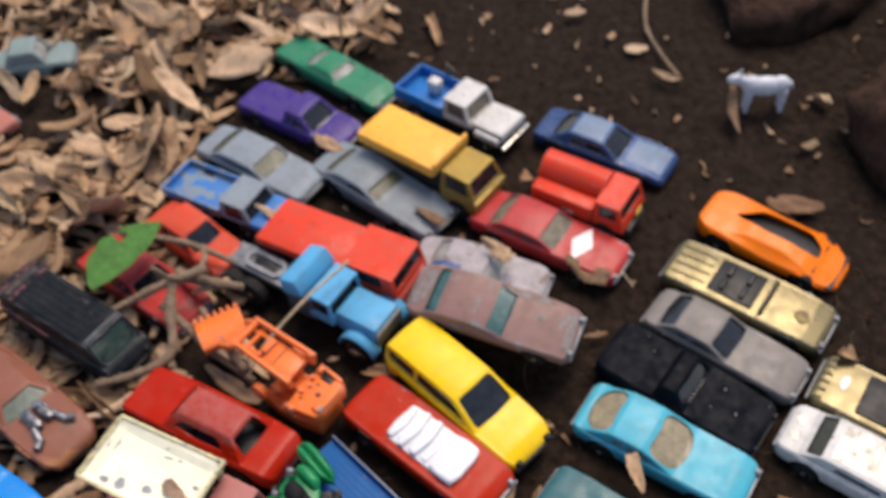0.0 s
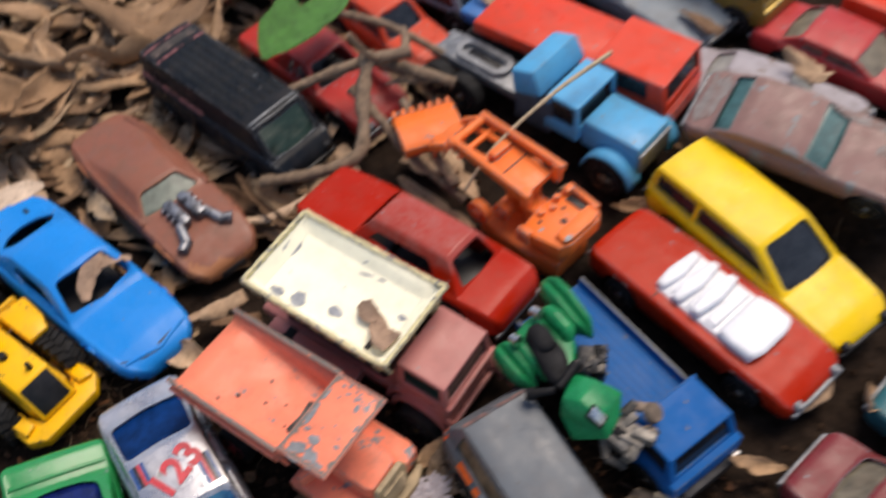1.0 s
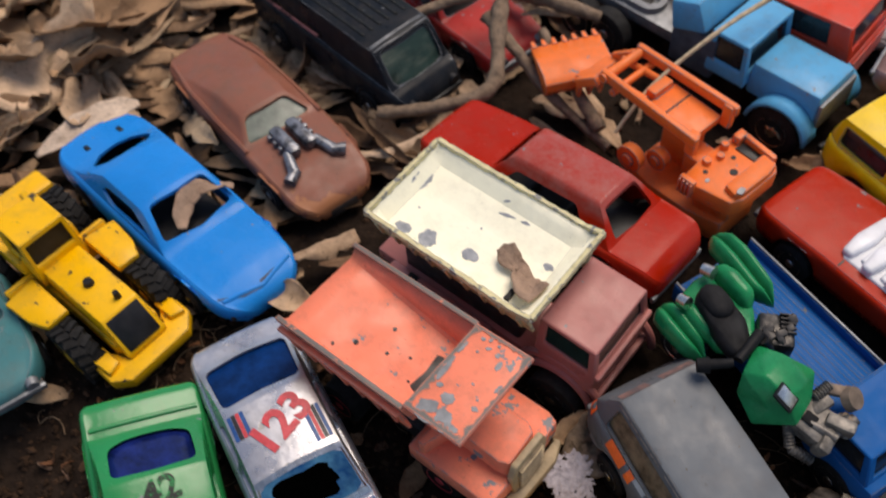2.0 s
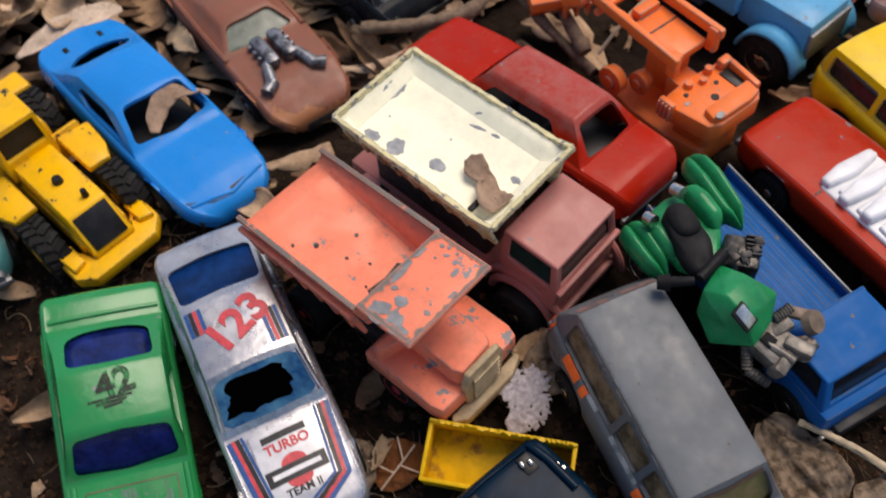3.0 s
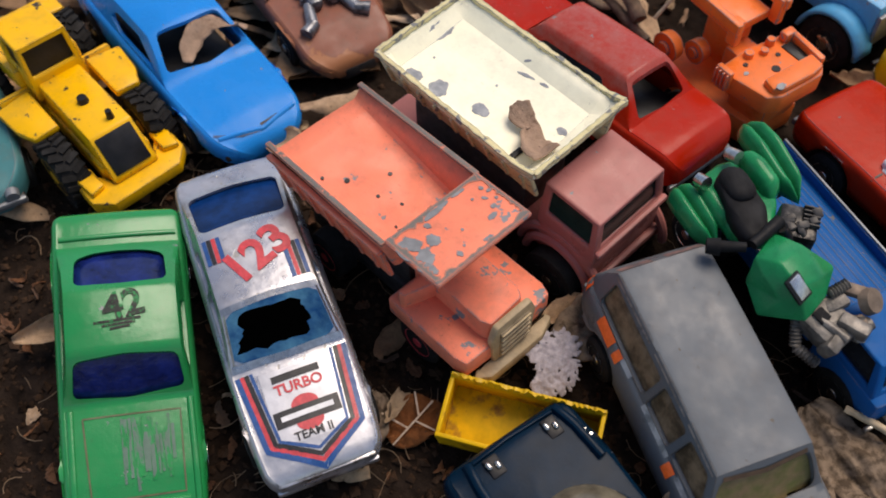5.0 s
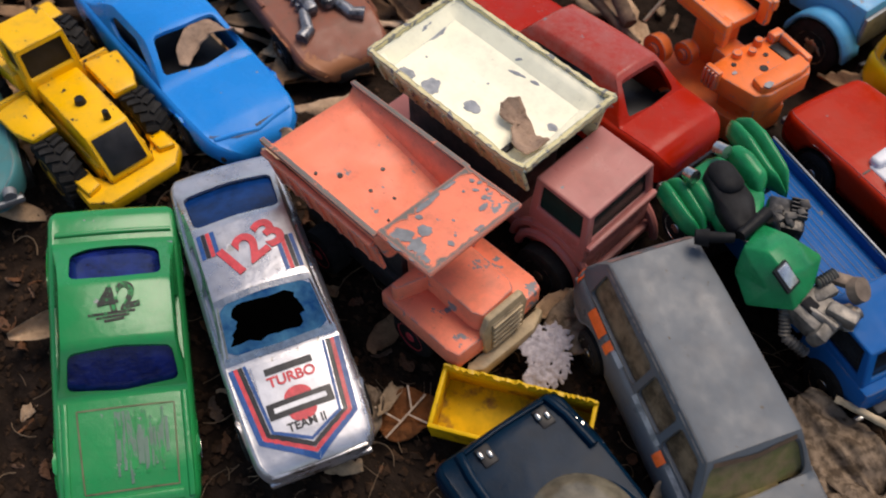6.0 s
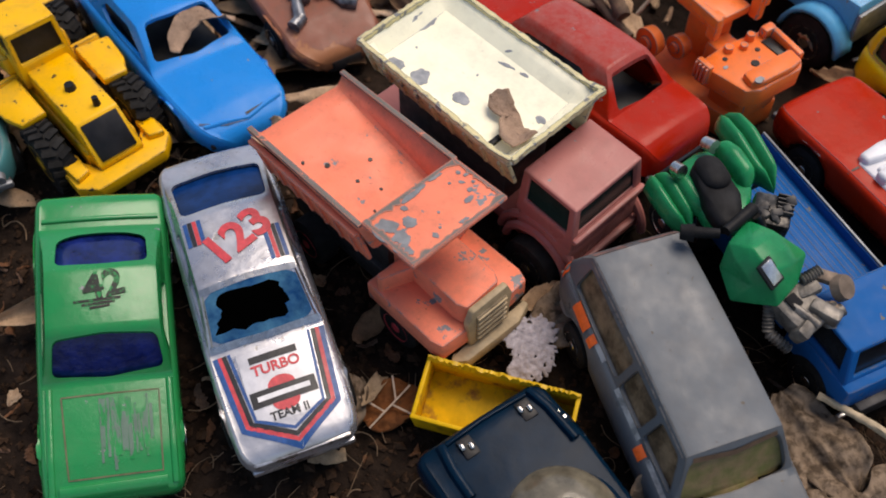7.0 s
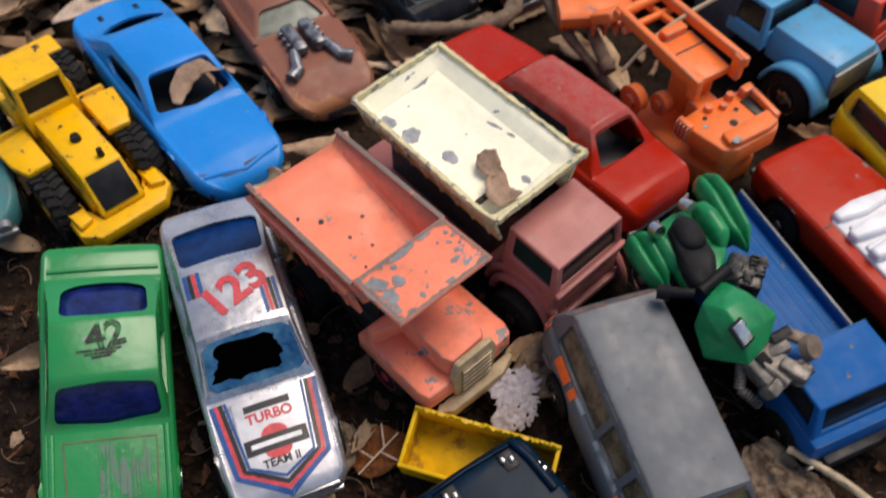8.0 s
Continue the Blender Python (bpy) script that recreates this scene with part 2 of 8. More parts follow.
def lathe(name, profile, mat, seg=22):
    """A turned mesh about the y axis from (y, r) points."""
    bm = B()
    rings = []
    for y, r in profile:
        rings.append([bm.verts.new((r * math.cos(2 * math.pi * i / seg), y, r * math.sin(2 * math.pi * i / seg))) for i in range(seg)])
    for p, q in zip(rings, rings[1:]):
        for i in range(seg):
            bm.faces.new((p[i], p[(i + 1) % seg], q[(i + 1) % seg], q[i]))
    bm.faces.new(rings[0])
    bm.faces.new(list(reversed(rings[-1])))
    return finish(bm, name, mat)


WHEELS = {}


def wheel_meshes(r, w, rim):
    key = (round(r, 5), round(w, 5), rim.name)
    if key not in WHEELS:
        tyre = lathe("wheel", [(-w / 2, r * 0.62), (-w / 2, r * 0.86), (-w * 0.38, r), (w * 0.38, r), (w / 2, r * 0.86), (w / 2, r * 0.62)], RUBBER)
        disc = lathe("rim", [(-w * 0.53, r * 0.12), (-w * 0.53, r * 0.2), (-w * 0.42, r * 0.28), (-w * 0.44, r * 0.5), (-w * 0.52, r * 0.63), (w * 0.52, r * 0.63), (w * 0.44, r * 0.5), (w * 0.42, r * 0.28), (w * 0.53, r * 0.2), (w * 0.53, r * 0.12)], rim, 18)
        WHEELS[key] = (tyre, disc)
    return WHEELS[key]


def add_wheels(parent, xs, track, r, w, rim=CHROME, z=None):
    tyre, disc = wheel_meshes(r, w, rim)
    for x in xs:
        for s in (1, -1):
            ob = part("wheel", tyre, None, parent, "black rubber tyre")
            ob.location = (x, s * track / 2, r if z is None else z)
            part("rim", disc, None, ob, "metal wheel rim")


class Shape:
    """Cross sections of a toy car body: x ahead, from the tail at -L/2 to the nose at L/2."""

    def __init__(self, s):
        self.s = s
        L, W = s["L"], s["W"]
        self.L, self.W = L, W
        self.bx = [-L / 2 + L * a for a, _ in s["belt"]]
        self.bz = [z for _, z in s["belt"]]
        self.g = [-L / 2 + L * a for a in s["green"]] if s.get("green") else None
        self.wx = [-L / 2 + L * a for a in s["axles"]]

    def ends(self, x, r):
        d = self.L / 2 - abs(x)
        return 0 if d >= r else r - math.sqrt(max(0, r * r - (r - d) ** 2))

    def width(self, x):
        s, t = self.s, 2 * x / self.L
        k = s.get("taper_f", 0.10) * max(0, t) ** 3 + s.get("taper_r", 0.07) * max(0, -t) ** 3
        return self.W / 2 * (1 - k) - self.ends(x, s.get("corner", 0.004)) * 0.8

    def belt(self, x):
        return float(np.interp(x, self.bx, self.bz)) - self.ends(x, s_ if (s_ := self.s.get("lip", 0.0025)) else 0.001) * 0.9

    def bottom(self, x):
        s = self.s
        z = s.get("clear", 0.003) + self.ends(x, 0.002) * 0.3
        for xw in self.wx:
            d, ra = abs(x - xw), s["r"] * 1.22
            if d < ra:
                z = max(z, s["r"] + math.sqrt(ra * ra - d * d) * 0.92)
        return min(z, self.belt(x) - 0.0016)

    def roof(self, x):
        b = self.belt(x)
        if not self.g:
            return b, 0
        g0, g1, g2, g3 = self.g
        zr = self.s["H"] + 0.0006 * (1 - ((x - (g1 + g2) / 2) / max(1e-4, (g2 - g1) / 2 + 0.004)) ** 2)
        if x <= g0 or x >= g3:
            return b, 0
        k = (x - g0) / (g1 - g0) if x < g1 else ((g3 - x) / (g3 - g2) if x > g2 else 1)
        k = min(1, k)
        k = k if k >= 1 else k - 0.12 * k * (1 - k) * 0 + 0.10 * math.sin(math.pi * k) * k
        return b + max(0, zr - b) * min(1, k), min(1, k)

    def section(self, x):
        s = self.s
        w, b, zb = self.width(x), self.belt(x), self.bottom(x)
        zt, k = self.roof(x)
        r = s.get("shoulder", 0.0018)
        wgb = w * 0.90
        wgt = wgb * (1 - k) + self.W / 2 * s.get("rw", 0.72) * k
        cr = s.get("crown", 0.0007)
        h = b - zb
        pts = [(w * 0.95, zb), (w * 0.99, zb + h * 0.3), (w, zb + h * 0.55), (w * 0.985, b - r * 0.75), (w * 0.96, b - r * 0.25), (w * 0.925, b)]
        top = max(b + 0.00015, zt - 0.0007 * k)
        pts += [(wgb + (wgt - wgb) * a, b + 0.0001 + (top - b) * a) for a in (0.0, 0.1, 0.5, 0.9)]
        pts += [(wgt * 0.965, zt - 0.0002 * k + 0.0002), (wgt * 0.86, zt + 0.0003), (wgt * 0.45, zt + cr * 0.85), (0, zt + cr)]
        return pts

    def top(self, x, y):
        p = self.section(x)
        ys, zs = [a for a, _ in p][::-1], [z for _, z in p][::-1]
        return float(np.interp(abs(y), ys, zs))


def stations(shape):
    L = shape.L
    xs = set(np.linspace(-L / 2, L / 2, 45))
    for d in (0.0003, 0.0008, 0.0016, 0.0028):
        xs |= {-L / 2 + d, L / 2 - d}
    for xw in shape.wx:
        ra = shape.s["r"] * 1.22
        xs |= {xw + ra * a for a in (-1.02, -0.99, -0.9, -0.7, -0.4, 0, 0.4, 0.7, 0.9, 0.99, 1.02)}
    if shape.g:
        g0, g1, g2, g3 = shape.g
        xs |= {g0, g1, g2, g3, g0 + (g1 - g0) * 0.16, g1 - (g1 - g0) * 0.1, g3 - (g3 - g2) * 0.14, g2 + (g3 - g2) * 0.1, g2 - 0.0012, g1 + 0.0012}
        for k in shape.s.get("pillars", [shape.s.get("pillar", 0.5)]):
            m = g1 + (g2 - g1) * k
            xs |= {m - 0.0009, m + 0.0009}
    keep = []
    for x in sorted(xs):
        if not keep or x - keep[-1] > 0.00022:
            keep.append(x)
    return keep


def rounded(corners, r=0.0011):
    """An outline with its corners rounded off."""
    pts, n = [], len(corners)
    for k in range(n):
        p, c, q = (Vector(corners[(k + d) % n]) for d in (-1, 0, 1))
        ra = min(r, (p - c).length * 0.45, (q - c).length * 0.45)
        a, b = c + (p - c).normalized() * ra, c + (q - c).normalized() * ra
        pts += [tuple(a * (1 - t) ** 2 + c * (2 * t * (1 - t)) + b * t * t) for t in (0, 0.3, 0.7, 1)]
    return pts


def inside(pts, x, y):
    hit = False
    for (x0, y0), (x1, y1) in zip(pts, pts[1:] + pts[:1]):
        if (y0 > y) != (y1 > y) and x < (x1 - x0) * (y - y0) / (y1 - y0) + x0:
            hit = not hit
    return hit


def grown(pts, d):
    """The outline moved outwards by about d."""
    cx, cy = sum(p[0] for p in pts) / len(pts), sum(p[1] for p in pts) / len(pts)
    return [(x + d * (x - cx) / (math.hypot(x - cx, y - cy) or 1), y + d * (y - cy) / (math.hypot(x - cx, y - cy) or 1)) for x, y in pts]


def cabin_windows(shape, s):
    """Outlines of a car's openings: (name, plane, outline), seen from above or from the side."""
    if not shape.g:
        return []
    g0, g1, g2, g3 = shape.g
    bow, m = s.get("bow", 0.0009), s.get("post", 0.0012 if s.get("wide") else 0.0018)

    def half(x):
        k = shape.roof(x)[1]
        return shape.width(x) * 0.90 * (1 - k) + shape.W / 2 * s.get("rw", 0.72) * k - m

    res, shut = [], s.get("shut", "")
    for nm, xa, xb, sg in (("windshield", g2 + (g3 - g2) * 0.10, g3 - (g3 - g2) * 0.06, 1), ("rear_window", g1 - (g1 - g0) * 0.08, g0 + (g1 - g0) * 0.12, -1)):
        ya, yb = half(xa), half(xb)
        if nm not in shut and abs(xb - xa) > 0.0045:
            res.append((nm, "top", rounded([(xa, ya), (xb, yb), (xb + sg * bow, 0), (xb, -yb), (xa, -ya), (xa + sg * bow * 0.5, 0)], s.get("win_r", 0.0016))))
    if "side" in shut:
        return res
    zb, zt = shape.belt((g1 + g2) / 2) + 0.0007, s["H"] - 0.0013
    cuts = [None] + [g1 + (g2 - g1) * k for k in s.get("pillars", [s.get("pillar", 0.5)])] + [None]
    for a, b in zip(cuts, cuts[1:]):
        lo = (g1 + 0.0010 - (g1 - g0) * s.get("quarter", 0.0), g1 + 0.0012) if a is None else (a + 0.0008,) * 2
        hi = (g2 + (g3 - g2) * 0.62, g2 - 0.0008) if b is None else (b - 0.0008,) * 2
        if hi[1] - lo[1] > 0.0016:
            res.append(("side_window", "side", rounded([(lo[0], zb), (hi[0], zb), (hi[1], zt), (lo[1], zt)], 0.0009)))
    return res


def car(name, label, s, m, mat, glass=GLASS, group="toy cars on the soil", rim=CHROME, bumper=BARE, interior=BLACK, category="toy car"):
    """A die-cast toy car: shell with cut windows, panes, base, wheels, bumpers and lamps."""
    ob = thing(name, label, category, m, group)
    shape = Shape(s)
    xs = stations(shape)
    secs = [shape.section(x) for x in xs]
    n = len(secs[0])
    full = [[(x, y, z) for y, z in p] + [(x, -y, z) for y, z in p[-2::-1]] for x, p in zip(xs, secs)]
    nv = 2 * n - 1
    wins = s["windows"] if "windows" in s else cabin_windows(shape, s)
    bm = B()
    vs = [[bm.verts.new(p) for p in row] for row in full]
    for i in range(len(xs) - 1):
        for j in range(nv - 1):
            bm.faces.new((vs[i][j], vs[i + 1][j], vs[i + 1][j + 1], vs[i][j + 1]))
    bm.faces.new(vs[0])
    bm.faces.new(list(reversed(vs[-1])))
    bmesh.ops.recalc_face_normals(bm, faces=bm.faces)
    bm.normal_update()
    skin = [(f.calc_center_median(), [(v.co.copy(), v.normal.copy()) for v in f.verts]) for f in bm.faces if len(f.verts) == 4]
    body = part("body", bm, mat, ob, "", 42)
    sol = body.modifiers.new("wall", "SOLIDIFY")
    sol.thickness, sol.offset = 0.0008, -1
    if wins:
        tools = []
        for plane in ("top", "side"):
            bm = B()
            for nm, pl, pts in wins:
                if pl != plane:
                    continue
                if plane == "top":
                    z0 = min(shape.belt(p[0]) for p in pts) - 0.0014
                    prism(bm, pts, z0, 0.06, 0)
                else:
                    for sg in (1, -1):
                        prism(bm, pts, 0.0, 0.05, 0, Matrix.Translation((0, sg * 0.0045, 0)) @ Matrix(((1, 0, 0, 0), (0, 0, sg, 0), (0, 1, 0, 0), (0, 0, 0, 1))))
            if bm.faces:
                tool = new("tool", finish(bm, "tool", mat, 0))
                md = body.modifiers.new("cut", "BOOLEAN")
                md.operation, md.solver, md.object = "DIFFERENCE", "EXACT", tool
                tool.parent = ob
                tools.append(tool)
            else:
                bm.free()
        bpy.context.view_layer.update()
        me = bpy.data.meshes.new_from_object(body.evaluated_get(bpy.context.evaluated_depsgraph_get()))
        body.modifiers.clear()
        me.polygons.foreach_set("use_smooth", [True] * len(me.polygons))
        me.set_sharp_from_angle(angle=radians(42))
        me.name = "body"
        body.data = me
        for tool in tools:
            bpy.data.objects.remove(tool)
        for nm, pl, pts in wins if glass else ():
            if nm == "open":
                continue
            wide = grown(pts, 0.0012)
            for sg in (1,) if pl == "top" else (1, -1):
                bm, made = B(), {}
                for c, corners in skin:
                    if pl == "top" and (not inside(wide, c.x, c.y) or c.z < shape.belt(c.x) - 0.0004):
                        continue
                    if pl == "side" and (c.y * sg < 0.003 or not inside(wide, c.x, c.z)):
                        continue
                    q = []
                    for co, no in corners:
                        key = tuple(round(v, 6) for v in co)
                        if key not in made:
                            made[key] = bm.verts.new(co - no * 0.00095)
                        q.append(made[key])
                    bm.faces.new(q)
                if not bm.faces:
                    bm.free()
                    continue
                pane = part(nm, bm, glass, body, "")
                sd = pane.modifiers.new("pane", "SOLIDIFY")
                sd.thickness, sd.offset = 0.0003, -1
    c = s.get("clear", 0.003)
    L, W = shape.L, shape.W
    bm = B()
    rbox(bm, (0, 0, c + 0.0009), (L * 0.95, W * 0.76, 0.0018), 0.0005)
    part("base_plate", bm, BASE, ob, "dark metal base")
    bz = min(shape.bz)
    if shape.g:
        bm = B()
        rbox(bm, ((shape.g[0] + shape.g[3]) / 2, 0, c + 0.0035), ((shape.g[3] - shape.g[0]) * 0.92, W * 0.66, 0.003), 0.0005)
        for k in (0.35, 0.66):
            for sgn in (1, -1):
                x = shape.g[0] + (shape.g[3] - shape.g[0]) * k
                rbox(bm, (x - 0.003, sgn * W * 0.17, bz * 0.8), (0.0022, W * 0.25, bz * 0.6), 0.0007)
        part("interior", bm, interior, ob, "dark moulded seats")
    add_wheels(ob, shape.wx, W - s.get("tw", 0.0042) + 0.0004, s["r"], s.get("tw", 0.0042), rim)
    if bumper:
        for sgn, nm in ((1, "front_bumper"), (-1, "rear_bumper")):
            bm = B()
            rbox(bm, (sgn * (L / 2 + 0.0001), 0, c + 0.0028), (0.0014, W * 0.80, 0.0018), 0.0005)
            part(nm, bm, bumper, ob, "")
        for sgn in (1, -1):
            x = L / 2 - 0.0005
            zz = max(c + 0.0045, shape.belt(L / 2 - 0.002) - 0.0022)
            bm = B()
            cyl(bm, (x - 0.001, sgn * W * 0.30, zz), (x + 0.0009, sgn * W * 0.30, zz), 0.0016, 0.0014)
            part("headlight", bm, bumper, ob, "round headlight")
    return ob, shape, body


def flake(parent, mat, x, y, size, seed, z, turn=0.0, name="paint_chip", rise=0.00012):
    """A bare patch with a ragged outline; z(x, y) is the painted surface."""
    bm = B()
    ct, st = math.cos(radians(turn)), math.sin(radians(turn))
    ring, hub = [], None
    for k in range(26):
        a = 2 * math.pi * k / 26
        r = 1 + 0.34 * noise.noise((math.cos(a) * 1.3, math.sin(a) * 1.3, seed)) + 0.22 * noise.noise((math.cos(a) * 3.4, math.sin(a) * 3.4, seed + 5))
        u, v = size[0] / 2 * r * math.cos(a), size[1] / 2 * r * math.sin(a)
        ring.append((x + u * ct - v * st, y + u * st + v * ct))
    inner = [bm.verts.new((x + (px - x) * 0.55, y + (py - y) * 0.55, z(x + (px - x) * 0.55, y + (py - y) * 0.55) + rise)) for px, py in ring]
    outer = [bm.verts.new((px, py, z(px, py) + rise)) for px, py in ring]
    low_ring = [bm.verts.new((px, py, z(px, py) - 0.0002)) for px, py in ring]
    bm.faces.new(inner)
    for k in range(26):
        j = (k + 1) % 26
        bm.faces.new((inner[k], inner[j], outer[j], outer[k]))
        bm.faces.new((outer[k], outer[j], low_ring[j], low_ring[k]))
    return part(name, bm, mat, parent)


def strip(shape, pts, wid, name, mat, parent, label="", lift=0.00014, rise=0.0):
    """A printed band that follows the body's top along (x, y) points."""
    bm = B()
    dense = []
    for (x0, y0), (x1, y1) in zip(pts, pts[1:]):
        k = max(2, int(math.hypot(x1 - x0, y1 - y0) / 0.0012))
        dense += [(x0 + (x1 - x0) * i / k, y0 + (y1 - y0) * i / k) for i in range(k)]
    dense.append(pts[-1])
    rows = []
    for i, (x, y) in enumerate(dense):
        a, b = dense[max(0, i - 1)], dense[min(len(dense) - 1, i + 1)]
        d = Vector((b[0] - a[0], b[1] - a[1]))
        d = d.normalized() if d.length else Vector((1, 0))
        nx, ny = -d.y * wid / 2, d.x * wid / 2
        row = []
        for e in np.linspace(-1, 1, 7 if rise else max(2, int(wid / 0.0012) + 1)):
            px, py = x + nx * e, y + ny * e
            row.append(bm.verts.new((px, py, shape.top(px, py) + lift + rise * (1 - e ** 4))))
        rows.append(row)
    for p, q in zip(rows, rows[1:]):
        for k in range(len(p) - 1):
            bm.faces.new((p[k], p[k + 1], q[k + 1], q[k]))
    return part(name, bm, mat, parent, label)


def lettering(text, size, name, mat, parent, place, turn, shape=None, bold=0.0, z=0.0, label=""):
    """Raised flat lettering; its top points to the tail when turn is 0."""
    cu = bpy.data.curves.new("text", "FONT")
    cu.body, cu.size, cu.align_x, cu.align_y, cu.extrude, cu.offset = text, size, "CENTER", "CENTER", 0.00003, bold
    tmp = new("text", cu)
    me = bpy.data.meshes.new_from_object(tmp.evaluated_get(bpy.context.evaluated_depsgraph_get()))
    bpy.data.objects.remove(tmp)
    c, s = math.cos(radians(turn)), math.sin(radians(turn))
    for v in me.vertices:
        tx, ty = v.co.x * c - v.co.y * s, v.co.x * s + v.co.y * c
        x, y = place[0] - ty, place[1] + tx
        v.co = (x, y, (shape.top(x, y) if shape else z) + 0.0002 + v.co.z)
    me.materials.clear()
    me.materials.append(mat)
    me.name = name
    return part(name, me, mat, parent, label)


def cabin(parent, x0, x1, w0, w1, z0, z1, mat, glass, rake_f=0.002, rake_r=0.0, name="cab", bev=0.0008, margin=0.18, low=0.15):
    """A truck cab with recessed windows on its four sides."""
    q = [Vector(p) for p in ((x0, -w0 / 2, z0), (x1, -w0 / 2, z0), (x1, w0 / 2, z0), (x0, w0 / 2, z0),
                             (x0 + rake_r, -w1 / 2, z1), (x1 - rake_f, -w1 / 2, z1), (x1 - rake_f, w1 / 2, z1), (x0 + rake_r, w1 / 2, z1))]
    mid = sum(q, Vector()) / 8
    bm = B()
    v = [bm.verts.new(p) for p in q]
    bm.faces.new((v[4], v[5], v[6], v[7]))
    bm.faces.new((v[3], v[2], v[1], v[0]))
    panes = []
    for a, b, c, d, nm in ((0, 1, 5, 4, "side_window"), (1, 2, 6, 5, "windshield"), (2, 3, 7, 6, "side_window"), (3, 0, 4, 7, "rear_window")):
        f = lambda s, t: (q[a] * (1 - s) + q[b] * s) * (1 - t) + (q[d] * (1 - s) + q[c] * s) * t
        mg = margin if nm == "side_window" else 0.09
        inner = [f(mg, low), f(1 - mg, low), f(1 - mg, 0.9), f(mg, 0.9)]
        nrm = (q[b] - q[a]).cross(q[d] - q[a]).normalized()
        if nrm.dot(mid - q[a]) < 0:
            nrm.negate()
        deep = [p + nrm * 0.0007 for p in inner]
        iv, dv = [bm.verts.new(p) for p in inner], [bm.verts.new(p) for p in deep]
        outer = (v[a], v[b], v[c], v[d])
        for k in range(4):
            bm.faces.new((outer[k], outer[(k + 1) % 4], iv[(k + 1) % 4], iv[k]))
            bm.faces.new((iv[k], iv[(k + 1) % 4], dv[(k + 1) % 4], dv[k]))
        panes.append((nm, deep, nrm))
    body = part(name, bm, mat, parent)
    bv = body.modifiers.new("round", "BEVEL")
    bv.width, bv.segments, bv.limit_method, bv.angle_limit = bev, 3, "ANGLE", radians(50)
    for nm, deep, nrm in panes:
        bm = B()
        a = [bm.verts.new(p + nrm * 0.0001) for p in deep]
        b = [bm.verts.new(p + nrm * 0.0005) for p in deep]
        bm.faces.new(a)
        bm.faces.new(list(reversed(b)))
        for k in range(4):
            bm.faces.new((a[k], a[(k + 1) % 4], b[(k + 1) % 4], b[k]))
        part(nm, bm, glass, body, smooth=0)
    return body


def tray(parent, x0, x1, w, z0, z1, mat, t=0.0011, rear=True, front=True, name="dump_bed", flare=0.0, label=""):
    """An open load bed: a floor with its side and end walls."""
    L, cx, mid = x1 - x0, (x0 + x1) / 2, (z0 + z1) / 2
    bm = B()
    rbox(bm, (cx, 0, z0 + t / 2), (L, w, t), 0.0002)
    floor_part = part(name, bm, mat, parent, label)
    for s in (1, -1):
        bm = B()
        rbox(bm, (cx, s * (w / 2 - t / 2), mid), (L, t, z1 - z0), 0.0003, pose(0, 0, 0, -s * flare))
        part("side_wall", bm, mat, floor_part)
    for x in ([x1 - t / 2] if front else []) + ([x0 + t / 2] if rear else []):
        bm = B()
        rbox(bm, (x, 0, mid), (t, w - 0.0004, z1 - z0 - 0.0002), 0.0003)
        part("end_wall", bm, mat, floor_part)
    return floor_part


def low(x, y, heading, dz=0.0035):
    """A toy that has sunk into the soft soil."""
    return at(x, y + 0.8 * dz, heading, -dz)


def at(x, y, heading, z=0.0, rx=0, ry=0):
    return pose(x, y, z, 0, 0, heading) @ pose(0, 0, 0, rx, ry, 0)

# ---- ground ----
MOUNDS = [(-0.0870, 0.3741, -21.2, 0.034, 0.010, 0.0100), (-0.0560, 0.3930, -28.5, 0.014, 0.005, 0.0042), (0.0180, 0.4350, -16.0, 0.026, 0.006, 0.0165)]


def ground_height(x, y):
    rise = 0.0
    for mx, my, turn, hx, hy, top in MOUNDS:
        c, sn = math.cos(radians(turn)), math.sin(radians(turn))
        u, v = (x - mx) * c + (y - my) * sn, -(x - mx) * sn + (y - my) * c
        far = math.hypot(max(0, abs(u) - hx), max(0, abs(v) - hy))
        rise = max(rise, top * max(0.0, 1 - far / 0.010) ** 1.3)
    return rise + flat_ground(x, y)


def flat_ground(x, y):
    d = 0.0016 * noise.noise((x * 22, y * 22, 0.3)) + 0.0009 * noise.noise((x * 90, y * 90, 4.0)) + 0.0006 * noise.noise((x * 300, y * 300, 7.0))
    return d - 0.0012 - 0.13 * max(0.0, min(0.09, 0.303 - y))


def ground_axis(lo, hi, step, far):
    inner = list(np.arange(lo, hi + step / 2, step))
    out = [0.01 * 1.6 ** k for k in range(1, 22)]
    return [lo - d for d in reversed(out) if d < far] + inner + [hi + d for d in out if d < far]


gx, gy = ground_axis(-0.42, 0.30, 0.0025, 60), ground_axis(0.14, 0.86, 0.0025, 60)
gv = [(x, y, ground_height(x, y) if abs(x) < 2 and abs(y) < 2 else -0.001) for y in gy for x in gx]
gf = [(j * len(gx) + i, j * len(gx) + i + 1, (j + 1) * len(gx) + i + 1, (j + 1) * len(gx) + i) for j in range(len(gy) - 1) for i in range(len(gx) - 1)]
gm = bpy.data.meshes.new("ground")
gm.from_pydata(gv, [], gf)
gm.polygons.foreach_set("use_smooth", [True] * len(gm.polygons))
gm.materials.append(SOIL)
tagged(new("ground", gm), "dark damp crumbly garden soil under the toys", "ground", kind="structure")


